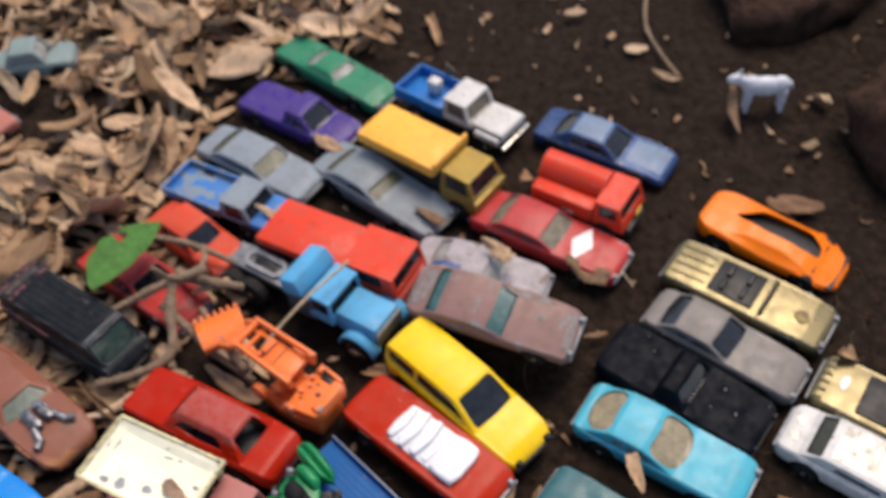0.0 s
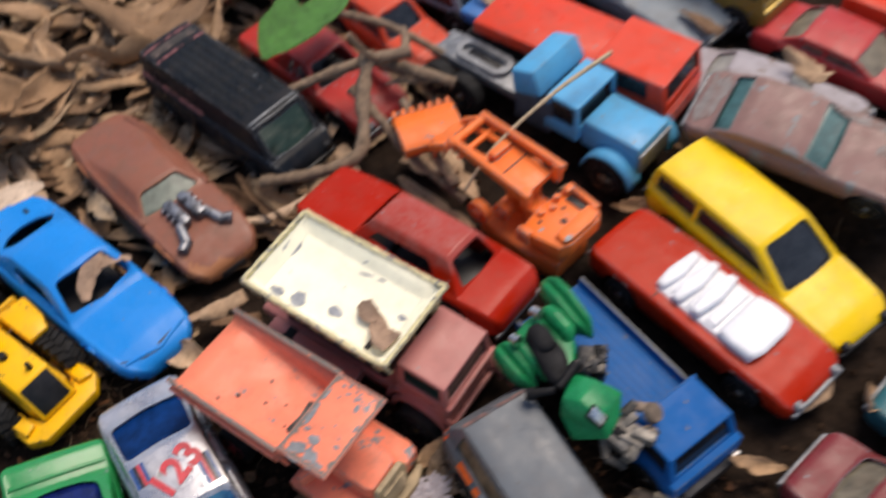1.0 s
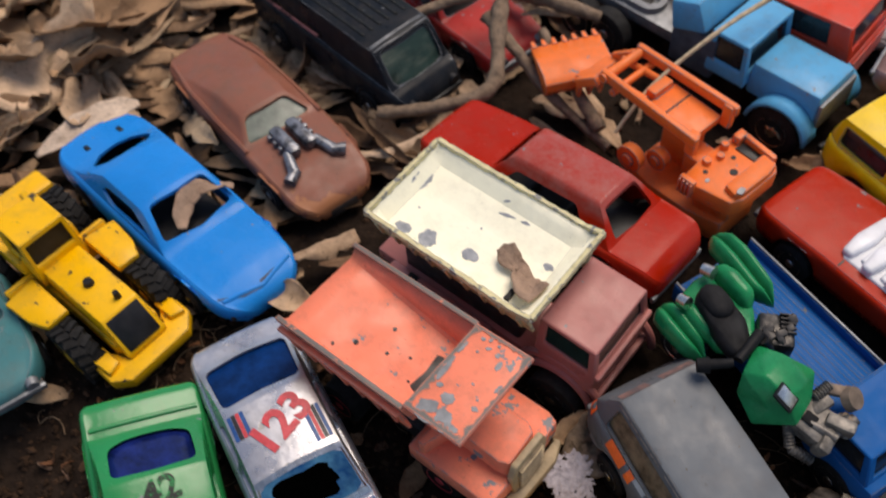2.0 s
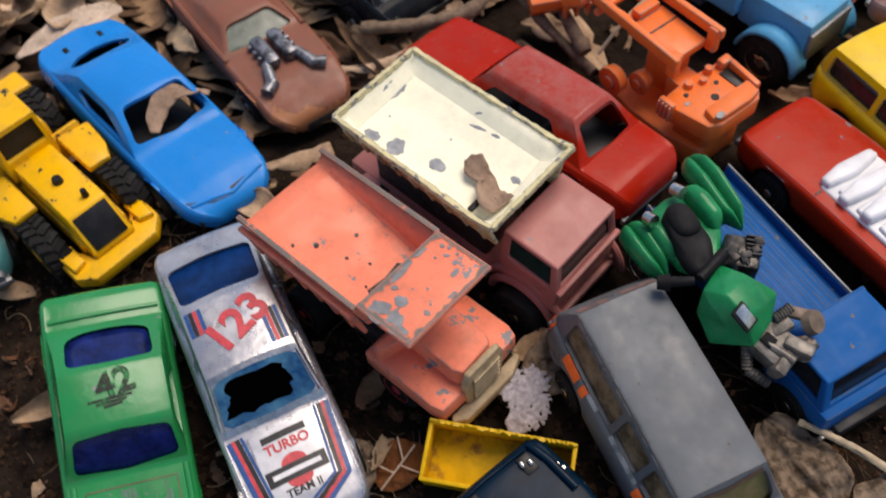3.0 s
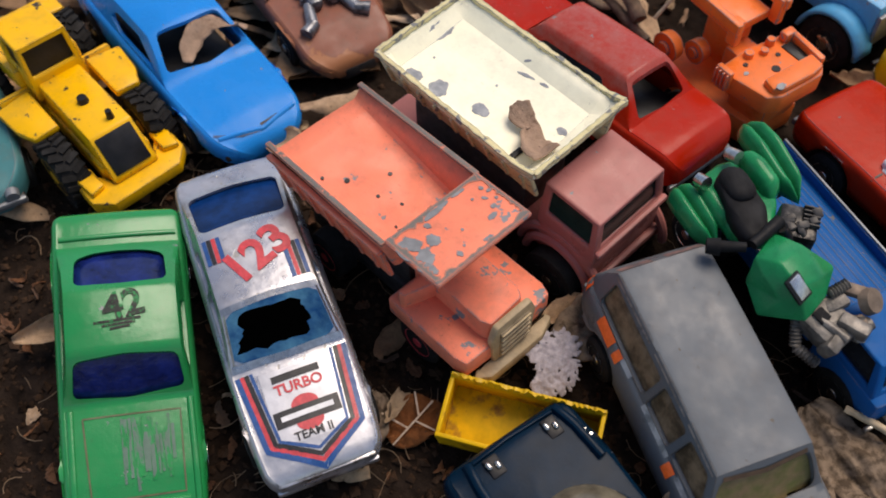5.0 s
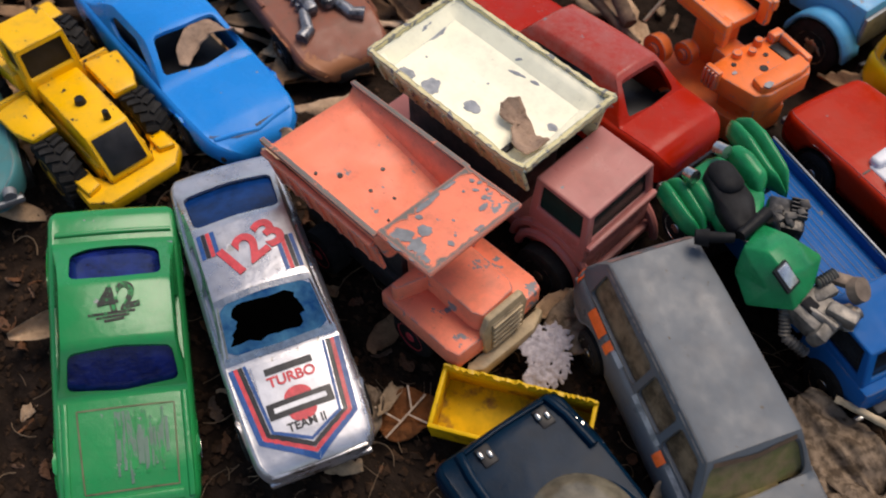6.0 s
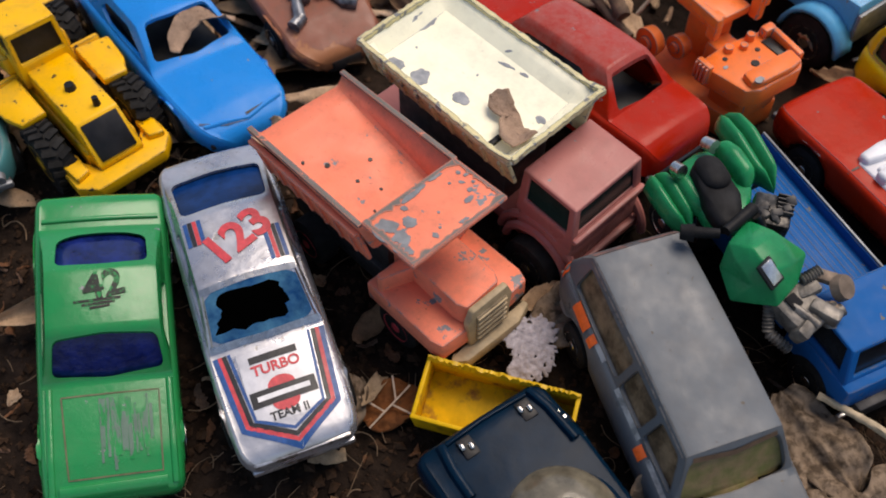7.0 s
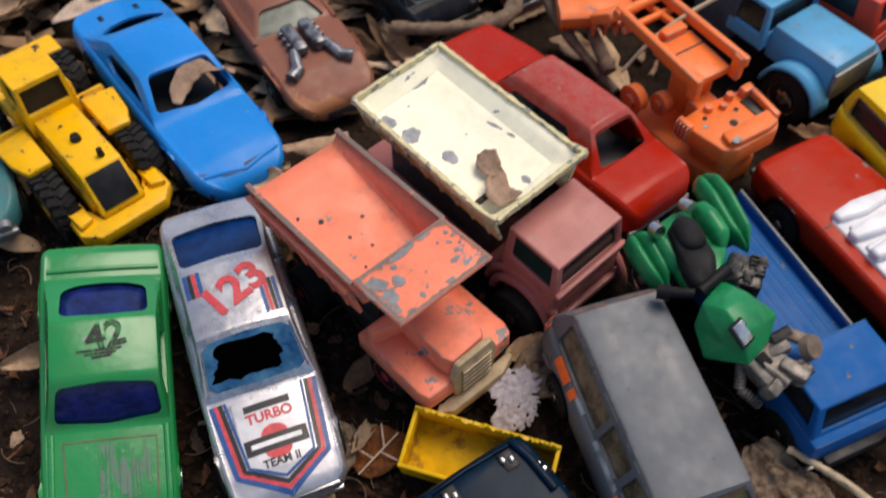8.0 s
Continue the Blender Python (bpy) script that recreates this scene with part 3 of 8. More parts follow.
# ---- toy vehicles ----
MUSCLE = dict(L=0.073, W=0.0255, belt=[(0, 0.0125), (0.2, 0.0135), (0.6, 0.013), (0.88, 0.0122), (1, 0.0105)], green=(0.12, 0.34, 0.55, 0.70), H=0.0195, axles=(0.2, 0.8), r=0.0052, clear=0.0055)
SEDAN = dict(L=0.068, W=0.024, belt=[(0, 0.012), (0.15, 0.013), (0.7, 0.0128), (0.9, 0.0122), (1, 0.011)], green=(0.15, 0.27, 0.55, 0.68), H=0.0200, axles=(0.2, 0.79), r=0.0048, rw=0.74, clear=0.0055)


def spec(base, **kw):
    d = dict(base)
    d.update(kw)
    return d


P_GREEN42 = paint("green_enamel", (0.004, 0.235, 0.062), 0.0, 0.15, 0.2, coat=0.9, gloss=0.4, edge=0.0)
ob, sh, body = car("toy_muscle_car", "bright green toy muscle car with dark blue windows", spec(MUSCLE, L=0.0625, W=0.0262, green=(0.135, 0.325, 0.520, 0.645), H=0.0205, rw=0.80, axles=(0.2, 0.82), corner=0.0025, taper_f=0.03, taper_r=0.03,
    windows=[("rear_window", "top", rounded([(-0.0124, -0.0083), (-0.0120, 0.0), (-0.0124, 0.0087), (-0.0196, 0.0085), (-0.0209, 0.0050), (-0.0212, 0.0), (-0.0209, -0.0050), (-0.0194, -0.0083)], 0.0014)),
             ("windshield", "top", rounded([(0.0024, -0.0091), (0.0018, 0.0), (0.0024, 0.0094), (0.0076, 0.0104), (0.0086, 0.0), (0.0078, -0.0100)], 0.0012)),
             ("side_window", "side", rounded([(-0.0098, 0.0143), (-0.0080, 0.0186), (0.0010, 0.0188), (0.0042, 0.0143)], 0.0008))]), at(-0.1403, 0.2687, -51.0, -0.0016, -12.5, 15.0), P_GREEN42, BLUEGLASS, bumper=None)
RUBBED = two_tone("rubbed_number", (0.004, 0.235, 0.062), (0.015, 0.02, 0.018), 0.43, 900, (1, 1, 1), 0.4)
lettering("42", 0.0074, "roof_number", RUBBED, body, (-0.0072, 0.0004), 10, sh, 0.00022, label="worn black number")
for k in range(3):
    strip(sh, [(-0.0042 + 0.0007 * k, -0.0050 + 0.0014 * k), (-0.0046 + 0.0007 * k, 0.0034 - 0.001 * k)], 0.0005, "print_line", RUBBED, body)
WORN = two_tone("worn_print", (0.004, 0.235, 0.062), (0.11, 0.18, 0.14), 0.48, 300, (0.6, 1.7, 1), 0.35, 0.04)
rp = random.Random(31)
for k in range(17):
    y = -0.0016 + 0.00056 * k + rp.uniform(-0.0002, 0.0002)
    a, b = 0.0124 + 0.0040 * rp.random() ** 2, 0.0262 - 0.0065 * rp.random() ** 1.5
    strip(sh, [(a, y), (b, y + rp.uniform(-0.0004, 0.0004))], rp.uniform(0.0004, 0.0008), "hood_print", WORN, body, "rubbed-off grey print on the hood", 0.00012 + 0.000004 * k)
SEAM = plain("green_seam", (0.10, 0.11, 0.05), 0.6)
strip(sh, [(0.0116, -0.0086), (0.0118, 0.0090), (0.0272, 0.0088), (0.0270, -0.0078), (0.0116, -0.0086)], 0.00032, "hood_seam", SEAM, body)
for y in (-0.0100, 0.0102):
    strip(sh, [(0.0098, y * 1.08), (0.0296, y * 1.08)], 0.0014, "hood_ridge", P_GREEN42, body, "", 0.0, 0.0005)
strip(sh, [(0.0292, -0.0095), (0.0292, 0.0095)], 0.0028, "hood_lip", P_GREEN42, body, "", 0.0, 0.0006)
strip(sh, [(-0.0249, -0.0112), (-0.0249, 0.0112)], 0.0012, "deck_ridge", P_GREEN42, body, "", 0.0, 0.0006)

P_SILVER = paint("silver_lacquer", (0.55, 0.55, 0.57), 0.03, 0.4, 0.3, 0.75, (0.4, 0.38, 0.35))
ob, sh, body = car("toy_race_car", "silver striped toy racing car with a broken blue windshield", spec(SEDAN, L=0.0715, W=0.0248, belt=[(0, 0.0135), (0.1, 0.0145), (0.6, 0.0135), (0.9, 0.0115), (1, 0.0095)], green=(0.085, 0.31, 0.545, 0.685), H=0.0205, pillar=0.6, rw=0.79, shut="windshield", quarter=0.15, wide=1, axles=(0.19, 0.83), r=0.005), at(-0.1171, 0.2898, -39.9, 0.0008, -0.6, 2.5), P_SILVER, plain("deep_blue_window", (0.001, 0.022, 0.10), 0.14, 0, 0.6, 160, 0.2, 0.0002, 0.08), bumper=None)
PALEBLUE = two_tone("cloudy_blue_glass", (0.004, 0.05, 0.16), (0.06, 0.20, 0.32), 0.52, 170, (1, 1, 1), 0.14, 0.16)
bm = B()
# broken blue windshield with a ragged hole
WSX0, WSX1 = sh.g[2] + 0.0008, sh.g[3] - 0.001
outer, inner = [], []
for k in range(40):
    a = 2 * math.pi * k / 40
    ca, sa = math.cos(a), math.sin(a)
    sq = 1 / max(abs(ca), abs(sa))
    u, v = ca * min(sq, 1.25), sa * min(sq, 1.25)
    rr = 0.72 + 0.16 * noise.noise((ca * 2.1, sa * 2.1, 3.3)) + 0.10 * noise.noise((ca * 6, sa * 6, 1.3))
    for lst, f, off in ((outer, 1.0, 0), (inner, rr, 0)):
        x = (WSX0 + WSX1) / 2 - 0.0008 * (1 - f) + min(1, max(-1, u)) * f * (WSX1 - WSX0) / 2
        y = min(1, max(-1, v)) * f * (0.0099 - 0.0012 * (WSX1 - x) / (WSX1 - WSX0)) + (0.0 if f == 1 else -0.0008)
        lst.append((x, y, sh.top(x, y) + 0.00022))
vo, vi = [bm.verts.new(p) for p in outer], [bm.verts.new(p) for p in inner]
for k in range(40):
    bm.faces.new((vo[k], vo[(k + 1) % 40], vi[(k + 1) % 40], vi[k]))
part("windshield", bm, PALEBLUE, body, "broken blue windshield with a ragged hole")
# black sheet on the closed shell paints in the dark of the cabin
bm = B()
mx, my = sum(p[0] for p in inner) / 40, sum(p[1] for p in inner) / 40
loops = [[bm.verts.new((mx + (x - mx) * f, my + (y - my) * f, sh.top(mx + (x - mx) * f, my + (y - my) * f) + 0.0002)) for x, y, z in inner] for f in (1.0, 0.8, 0.6, 0.4, 0.2)]
for p, q in zip(loops, loops[1:]):
    for k in range(40):
        bm.faces.new((p[k], p[(k + 1) % 40], q[(k + 1) % 40], q[k]))
bm.faces.new(loops[-1])
part("windshield_hole", bm, plain("hole_shade", (0.0006, 0.0006, 0.0006), 1.0, 0, 0.1, 300, 0, 0.0002, 0.0), body, "black sheet standing for the dark cabin behind the hole")
for pts in ([(WSX0 - 0.0002, -0.0093), (WSX0 - 0.0006, 0.0), (WSX0 - 0.0002, 0.0093)], [(WSX1 + 0.0002, -0.0106), (WSX1 + 0.0006, 0.0), (WSX1 + 0.0002, 0.0106)], [(WSX0, -0.0094), (WSX1, -0.0107)], [(WSX0, 0.0094), (WSX1, 0.0107)]):
    strip(sh, pts, 0.0011, "window_trim", CHROME, body, "bright window trim", 0.00026)
for x, z, w in ((0.0350, 0.0084, 0.0186), (0.0352, 0.0060, 0.0196)):
    boxpart("front_bumper", two_tone("rubbed_chrome", (0.6, 0.6, 0.6), (0.16, 0.13, 0.10), 0.56, 240, (1, 1, 1), 0.3, 0.06, 0.8), ob, (x, 0, z), (0.0014, w, 0.0016), 0.0005, "rubbed silver nose bar")
lettering("123", 0.0096, "roof_number", DECAL_RED, body, (-0.0058, 0.0006), 26, sh, 0.00032, label="red race number")
for off, wd, mt, lab in ((0.0, 0.0010, DECAL_BLUE, "blue stripe"), (0.0009, 0.0008, DECAL_RED, "red stripe"), (0.0017, 0.0009, DECAL_BLACK, "black stripe"), (0.0026, 0.0006, DECAL_BLUE, "blue stripe")):
    strip(sh, [(0.0140, -0.0104 + off), (0.0292 - off * 0.35, -0.0090 + off), (0.0348 - off * 1.25, 0.0), (0.0292 - off * 0.35, 0.0090 - off), (0.0140, 0.0104 - off)], wd, "stripe", mt, body, lab)
strip(sh, [(0.0150, 0.0), (0.0296, 0.0)], 0.0132, "hood_panel", plain("pale_silver_print", (0.58, 0.58, 0.60), 0.35, 0.3, 0.2, 250), body, "white hood panel", 0.00008)
strip(sh, [(0.0168, -0.0046), (0.0168, 0.0046)], 0.0014, "print_bar", DECAL_BLACK, body, lift=0.0002)
lettering("TURBO", 0.0028, "hood_word", DECAL_RED, body, (0.0191, 0.0), 0, sh, 0.00008)
for xc, sg in ((0.0230, -1), (0.0262, 1)):
    bm = B()
    arc = [(xc + sg * 0.0019 * math.sin(math.pi * k / 14), 0.0026 * math.cos(math.pi * k / 14)) for k in range(15)]
    bm.faces.new([bm.verts.new((x, y, sh.top(x, y) + 0.0002)) for x, y in arc])
    part("print_disc", bm, DECAL_RED, body)
strip(sh, [(0.0246, -0.0062), (0.0246, 0.0062)], 0.0032, "print_plate", DECAL_BLACK, body, lift=0.0002)
strip(sh, [(0.0246, -0.0050), (0.0246, 0.0050)], 0.0010, "print_bar", DECAL_WHITE, body, lift=0.00027)
lettering("TEAM II", 0.0022, "hood_word", DECAL_BLACK, body, (0.0286, 0.0), 0, sh, 0.00005)
for s in (1, -1):
    for k, mt in enumerate((DECAL_BLUE, DECAL_RED, DECAL_BLACK, DECAL_BLUE)):
        strip(sh, [(-0.0125 + (0.006 if s > 0 else 0), s * (0.0058 + 0.0009 * k)), (-0.0065 + (0.008 if s > 0 else 0), s * (0.0058 + 0.0009 * k))], 0.0008, "stripe", mt, body)


# orange quarry truck
P_SALMON = paint("salmon_enamel", (0.90, 0.235, 0.13), 0.055, 0.4, 0.45, chip_scale=170, edge=0.55)
P_CHIPPED = paint("chipped_salmon_enamel", (0.90, 0.235, 0.13), 0.075, 0.4, 0.45, chip_scale=210, edge=0.6)
P_EDGE = paint("rubbed_edge", (0.15, 0.145, 0.13), 0.06, 0.5, 0.5, under=(0.62, 0.20, 0.12), chip_scale=330)
TAN = plain("dull_tan", (0.36, 0.27, 0.155), 0.6, 0, 0.35, 300, 0.4)


def quarry_truck(m):
    ob = thing("toy_quarry_truck", "chipped salmon-orange toy quarry truck with an empty dump bed", "toy truck", m, "toy trucks on the soil")
    bm = B()
    rbox(bm, (-0.001, 0.001, 0.009), (0.050, 0.012, 0.006), 0.0006)
    rbox(bm, (-0.010, 0.001, 0.019), (0.030, 0.010, 0.016), 0.0006)
    part("chassis", bm, BASE, ob, "dark chassis")
    x0, x1, w, z1, yc = -0.0268, 0.0065, 0.0232, 0.0345, 0.0010
    mx, ln = (x0 + x1) / 2, x1 - x0
    bed = B()
    # pressed bed: floor sinks towards the front, walls lean outwards
    rows = []
    for k in range(9):
        x = x0 + ln * k / 8
        zf = 0.0322 - 0.0062 * (k / 8)
        hw = w / 2 - 0.0012 - 0.0012 * k / 8
        rows.append([bed.verts.new((x, yc + y, z)) for y, z in ((-w / 2, z1), (-hw, zf + 0.0006), (-hw + 0.0008, zf), (0, zf + 0.0002), (hw - 0.0008, zf), (hw, zf + 0.0006), (w / 2, z1))])
    for p, q in zip(rows, rows[1:]):
        for k in range(6):
            bed.faces.new((p[k], q[k], q[k + 1], p[k + 1]))
    x = x1 + 0.0022
    lip = [bed.verts.new((x, v.co.y, z1 + 0.0004)) for v in rows[-1][1:6]]
    lip = [rows[-1][0]] + lip + [rows[-1][6]]
    for k in range(6):
        bed.faces.new((rows[-1][k], lip[k], lip[k + 1], rows[-1][k + 1]) if k not in (0, 5) else ((rows[-1][0], lip[1], rows[-1][1]) if k == 0 else (rows[-1][5], lip[5], rows[-1][6])))
    tub = part("dump_bed", bed, P_SALMON, ob, "salmon open dump bed with stains", 30)
    so = tub.modifiers.new("wall", "SOLIDIFY")
    so.thickness, so.offset = 0.0008, -1
    for s in (1, -1):
        boxpart("side_rail", P_SALMON, ob, (mx, yc + s * (w / 2 + 0.0008), z1 - 0.0026), (ln, 0.0014, 0.0010), 0.0003)
        boxpart("side_skirt", P_SALMON, ob, (mx, yc + s * (w / 2 - 0.0010), z1 - 0.0085), (ln - 0.001, 0.0010, 0.0085), 0.0003, "", pose(0, 0, 0, -s * 12))
        for k in range(7):
            boxpart("rib", P_SALMON, ob, (x0 + 0.0025 + 0.0046 * k, yc + s * (w / 2 - 0.0002), z1 - 0.0068), (0.0010, 0.0014, 0.0090), 0.0003, "", pose(0, 0, 0, -s * 12))
        boxpart("bed_rim", P_EDGE, ob, (mx, yc + s * (w / 2 + 0.0001), z1 + 0.0001), (ln + 0.001, 0.0012, 0.0007), 0.0002, "paint worn off along the rim")
    bm = B()
    rbox(bm, (0.0140, yc, 0.0352), (0.0142, 0.0232, 0.0010), 0.0003, pose(0, 0, 0, 0, -2))
    shield = part("cab_shield", bm, P_CHIPPED, ob, "chipped flat plate over the cab")
    for k, (fx, fy, fa, fb, ft) in enumerate(((0.0112, -0.0078, 0.0046, 0.0030, 30), (0.0130, -0.0042, 0.0030, 0.0024, 0), (0.0100, -0.0028, 0.0016, 0.0010, 20), (0.0148, -0.0076, 0.0036, 0.0034, 10), (0.0168, -0.0092, 0.0046, 0.0020, 25), (0.0120, -0.0100, 0.0050, 0.0016, 0), (0.0082, 0.0010, 0.0018, 0.0056, 8), (0.0080, 0.0062, 0.0012, 0.0036, -5),
                                              (0.0104, 0.0102, 0.0010, 0.0008, 0), (0.0118, 0.0110, 0.0008, 0.0012, 0), (0.0126, 0.0090, 0.0012, 0.0007, 30), (0.0140, 0.0106, 0.0007, 0.0007, 0), (0.0150, 0.0088, 0.0010, 0.0012, 0), (0.0166, 0.0070, 0.0012, 0.0022, 10), (0.0112, 0.0072, 0.0006, 0.0006, 0), (0.0186, -0.0030, 0.0014, 0.0010, 0), (0.0196, 0.0030, 0.0009, 0.0020, 0), (0.0178, -0.0012, 0.0006, 0.0006, 0), (0.0150, 0.0010, 0.0006, 0.0005, 0))):
        flake(shield, BARE, fx, fy + yc - 0.0010, (fa, fb), 2.3 * k + 0.7, lambda x, y: 0.0357 + 0.035 * (x - 0.0140), ft)
    for k, (fx, fy, fa) in enumerate(((-0.0085, 0.0040, 0.0009), (-0.0062, -0.0012, 0.0008), (-0.0020, 0.0012, 0.0007), (-0.0125, -0.0035, 0.0011), (0.0010, -0.0030, 0.0006), (-0.0160, -0.0068, 0.0007), (0.0022, 0.0046, 0.0008))):
        flake(tub, BASE, fx, fy, (fa, fa * 0.9), 1.9 * k, lambda x, y: 0.0324 - 0.0062 * (x - x0) / ln, 0, "rust_spot")
    re = random.Random(12)
    for (xa, ya), (xb, yb) in (((0.0070, -0.0113), (0.0209, -0.0113)), ((0.0209, -0.0113), (0.0209, 0.0113)), ((0.0070, 0.0113), (0.0209, 0.0113)), ((0.0071, -0.0113), (0.0071, 0.0113))):
        bm = B()
        side, a, b = [], Vector((xa, ya, 0)), Vector((xb, yb, 0))
        inward = (Vector((0.0140, 0, 0)) - (a + b) / 2).normalized()
        wide = 0.0015 if xa == xb == 0.0071 or ya == yb == -0.0113 else 0.0011
        prev = None
        for k in range(25):
            p = a.lerp(b, k / 24)
            z = 0.03585 + 0.035 * (p.x - 0.0140)
            q = p + inward * wide * (0.55 + 0.75 * re.random() ** 2)
            cur = (bm.verts.new((p.x, p.y + yc, z)), bm.verts.new((q.x, q.y + yc, z)), bm.verts.new((q.x, q.y + yc, z - 0.0004)), bm.verts.new((p.x, p.y + yc, z - 0.0009)))
            if prev:
                for e in range(4):
                    bm.faces.new((prev[e], cur[e], cur[(e + 1) % 4], prev[(e + 1) % 4]))
            prev = cur
        part("shield_rim", bm, P_EDGE, shield, "bare grey edge", 0)
    yf = 0.0030
    bm = B()
    prism(bm, [(0.0050, -0.0030), (0.0050, 0.0084), (0.0235, 0.0076), (0.0258, 0.0062), (0.0262, -0.0024), (0.0240, -0.0034)], 0.0080, 0.0203, 0.0009)
    part("hood", bm, P_CHIPPED, ob, "chipped salmon hood")
    for s, ins, out in ((1, 0.0070, 0.0142), (-1, -0.0024, -0.0102)):
        bm = B()
        prism(bm, [(0.0052, ins), (0.0052, out), (0.0240, out), (0.0268, out * 0.93), (0.0272, ins)], 0.0100, 0.0150, 0.0007)
        part("fender", bm, P_CHIPPED, ob, "chipped salmon front fender")
        bm = B()
        prism(bm, [(0.0080, ins), (0.0080, out * 0.94), (0.0096, out * 0.94), (0.0120, ins)], 0.0148, 0.0196, 0.0005)
        part("cab_side", bm, P_CHIPPED, ob, "salmon wedge beside the hood")
    bm = B()
    prism(bm, [(-0.0052, -0.0060), (-0.0060, 0.0020), (-0.0046, 0.0056), (0.0046, 0.0056), (0.0060, 0.0020), (0.0052, -0.0060)], 0, 0.0016, 0.0005, pose(0.0262, yf - 0.0008, 0.0148) @ pose(0, 0, 0, 0, 90, 0) @ pose(0, 0, 0, 0, 0, 90))
    grille = part("grille", bm, TAN, ob, "tan rounded radiator grille")
    # darker tan panel behind the grille bars
    boxpart("grille_panel", plain("dark_tan", (0.20, 0.15, 0.09), 0.7, 0, 0.5, 300, 0.6), grille, (0.0279, yf - 0.0008, 0.0142), (0.0006, 0.0078, 0.0080), 0.0002)
    for k in range(5):
        boxpart("grille_bar", TAN, grille, (0.0283, yf - 0.0008, 0.0112 + 0.0016 * k), (0.0006, 0.0078, 0.0006), 0.0002)
    bm = B()
    prism(bm, [(0.0262, -0.0064), (0.0276, -0.0050), (0.0280, 0.0080), (0.0264, 0.0122), (0.0284, 0.0128), (0.0302, 0.0082), (0.0298, -0.0056), (0.0276, -0.0084)], 0.0060, 0.0092, 0.0007)
    part("front_bumper", bm, TAN, ob, "worn tan front bumper")
    add_wheels(ob, (-0.017, 0.0125), 0.0140, 0.0056, 0.005, DECAL_RED)
    return ob


quarry_truck(at(-0.0978, 0.3117, -18.4, -0.0008, -0.8, -1.2))

# cream tipper with pink cab
P_CREAM = paint("cream_enamel", (0.95, 0.915, 0.70), 0.0, 0.18, 0.4, 0, (0.24, 0.25, 0.27), 85, chip_detail=2.5, edge=0.35)
P_PINK = paint("dusty_pink_enamel", (0.42, 0.15, 0.13), 0.0, 0.22, 0.36, edge=0.3)
P_CREAMRIM = paint("cream_rim", (0.66, 0.58, 0.31), 0.11, 0.4, 0.5, 0, (0.19, 0.19, 0.18), 420)
FLAKED = two_tone("flaked_zinc", (0.26, 0.28, 0.31), (0.36, 0.37, 0.38), 0.5, 420, (1, 1, 1), 0.5, 0.12)


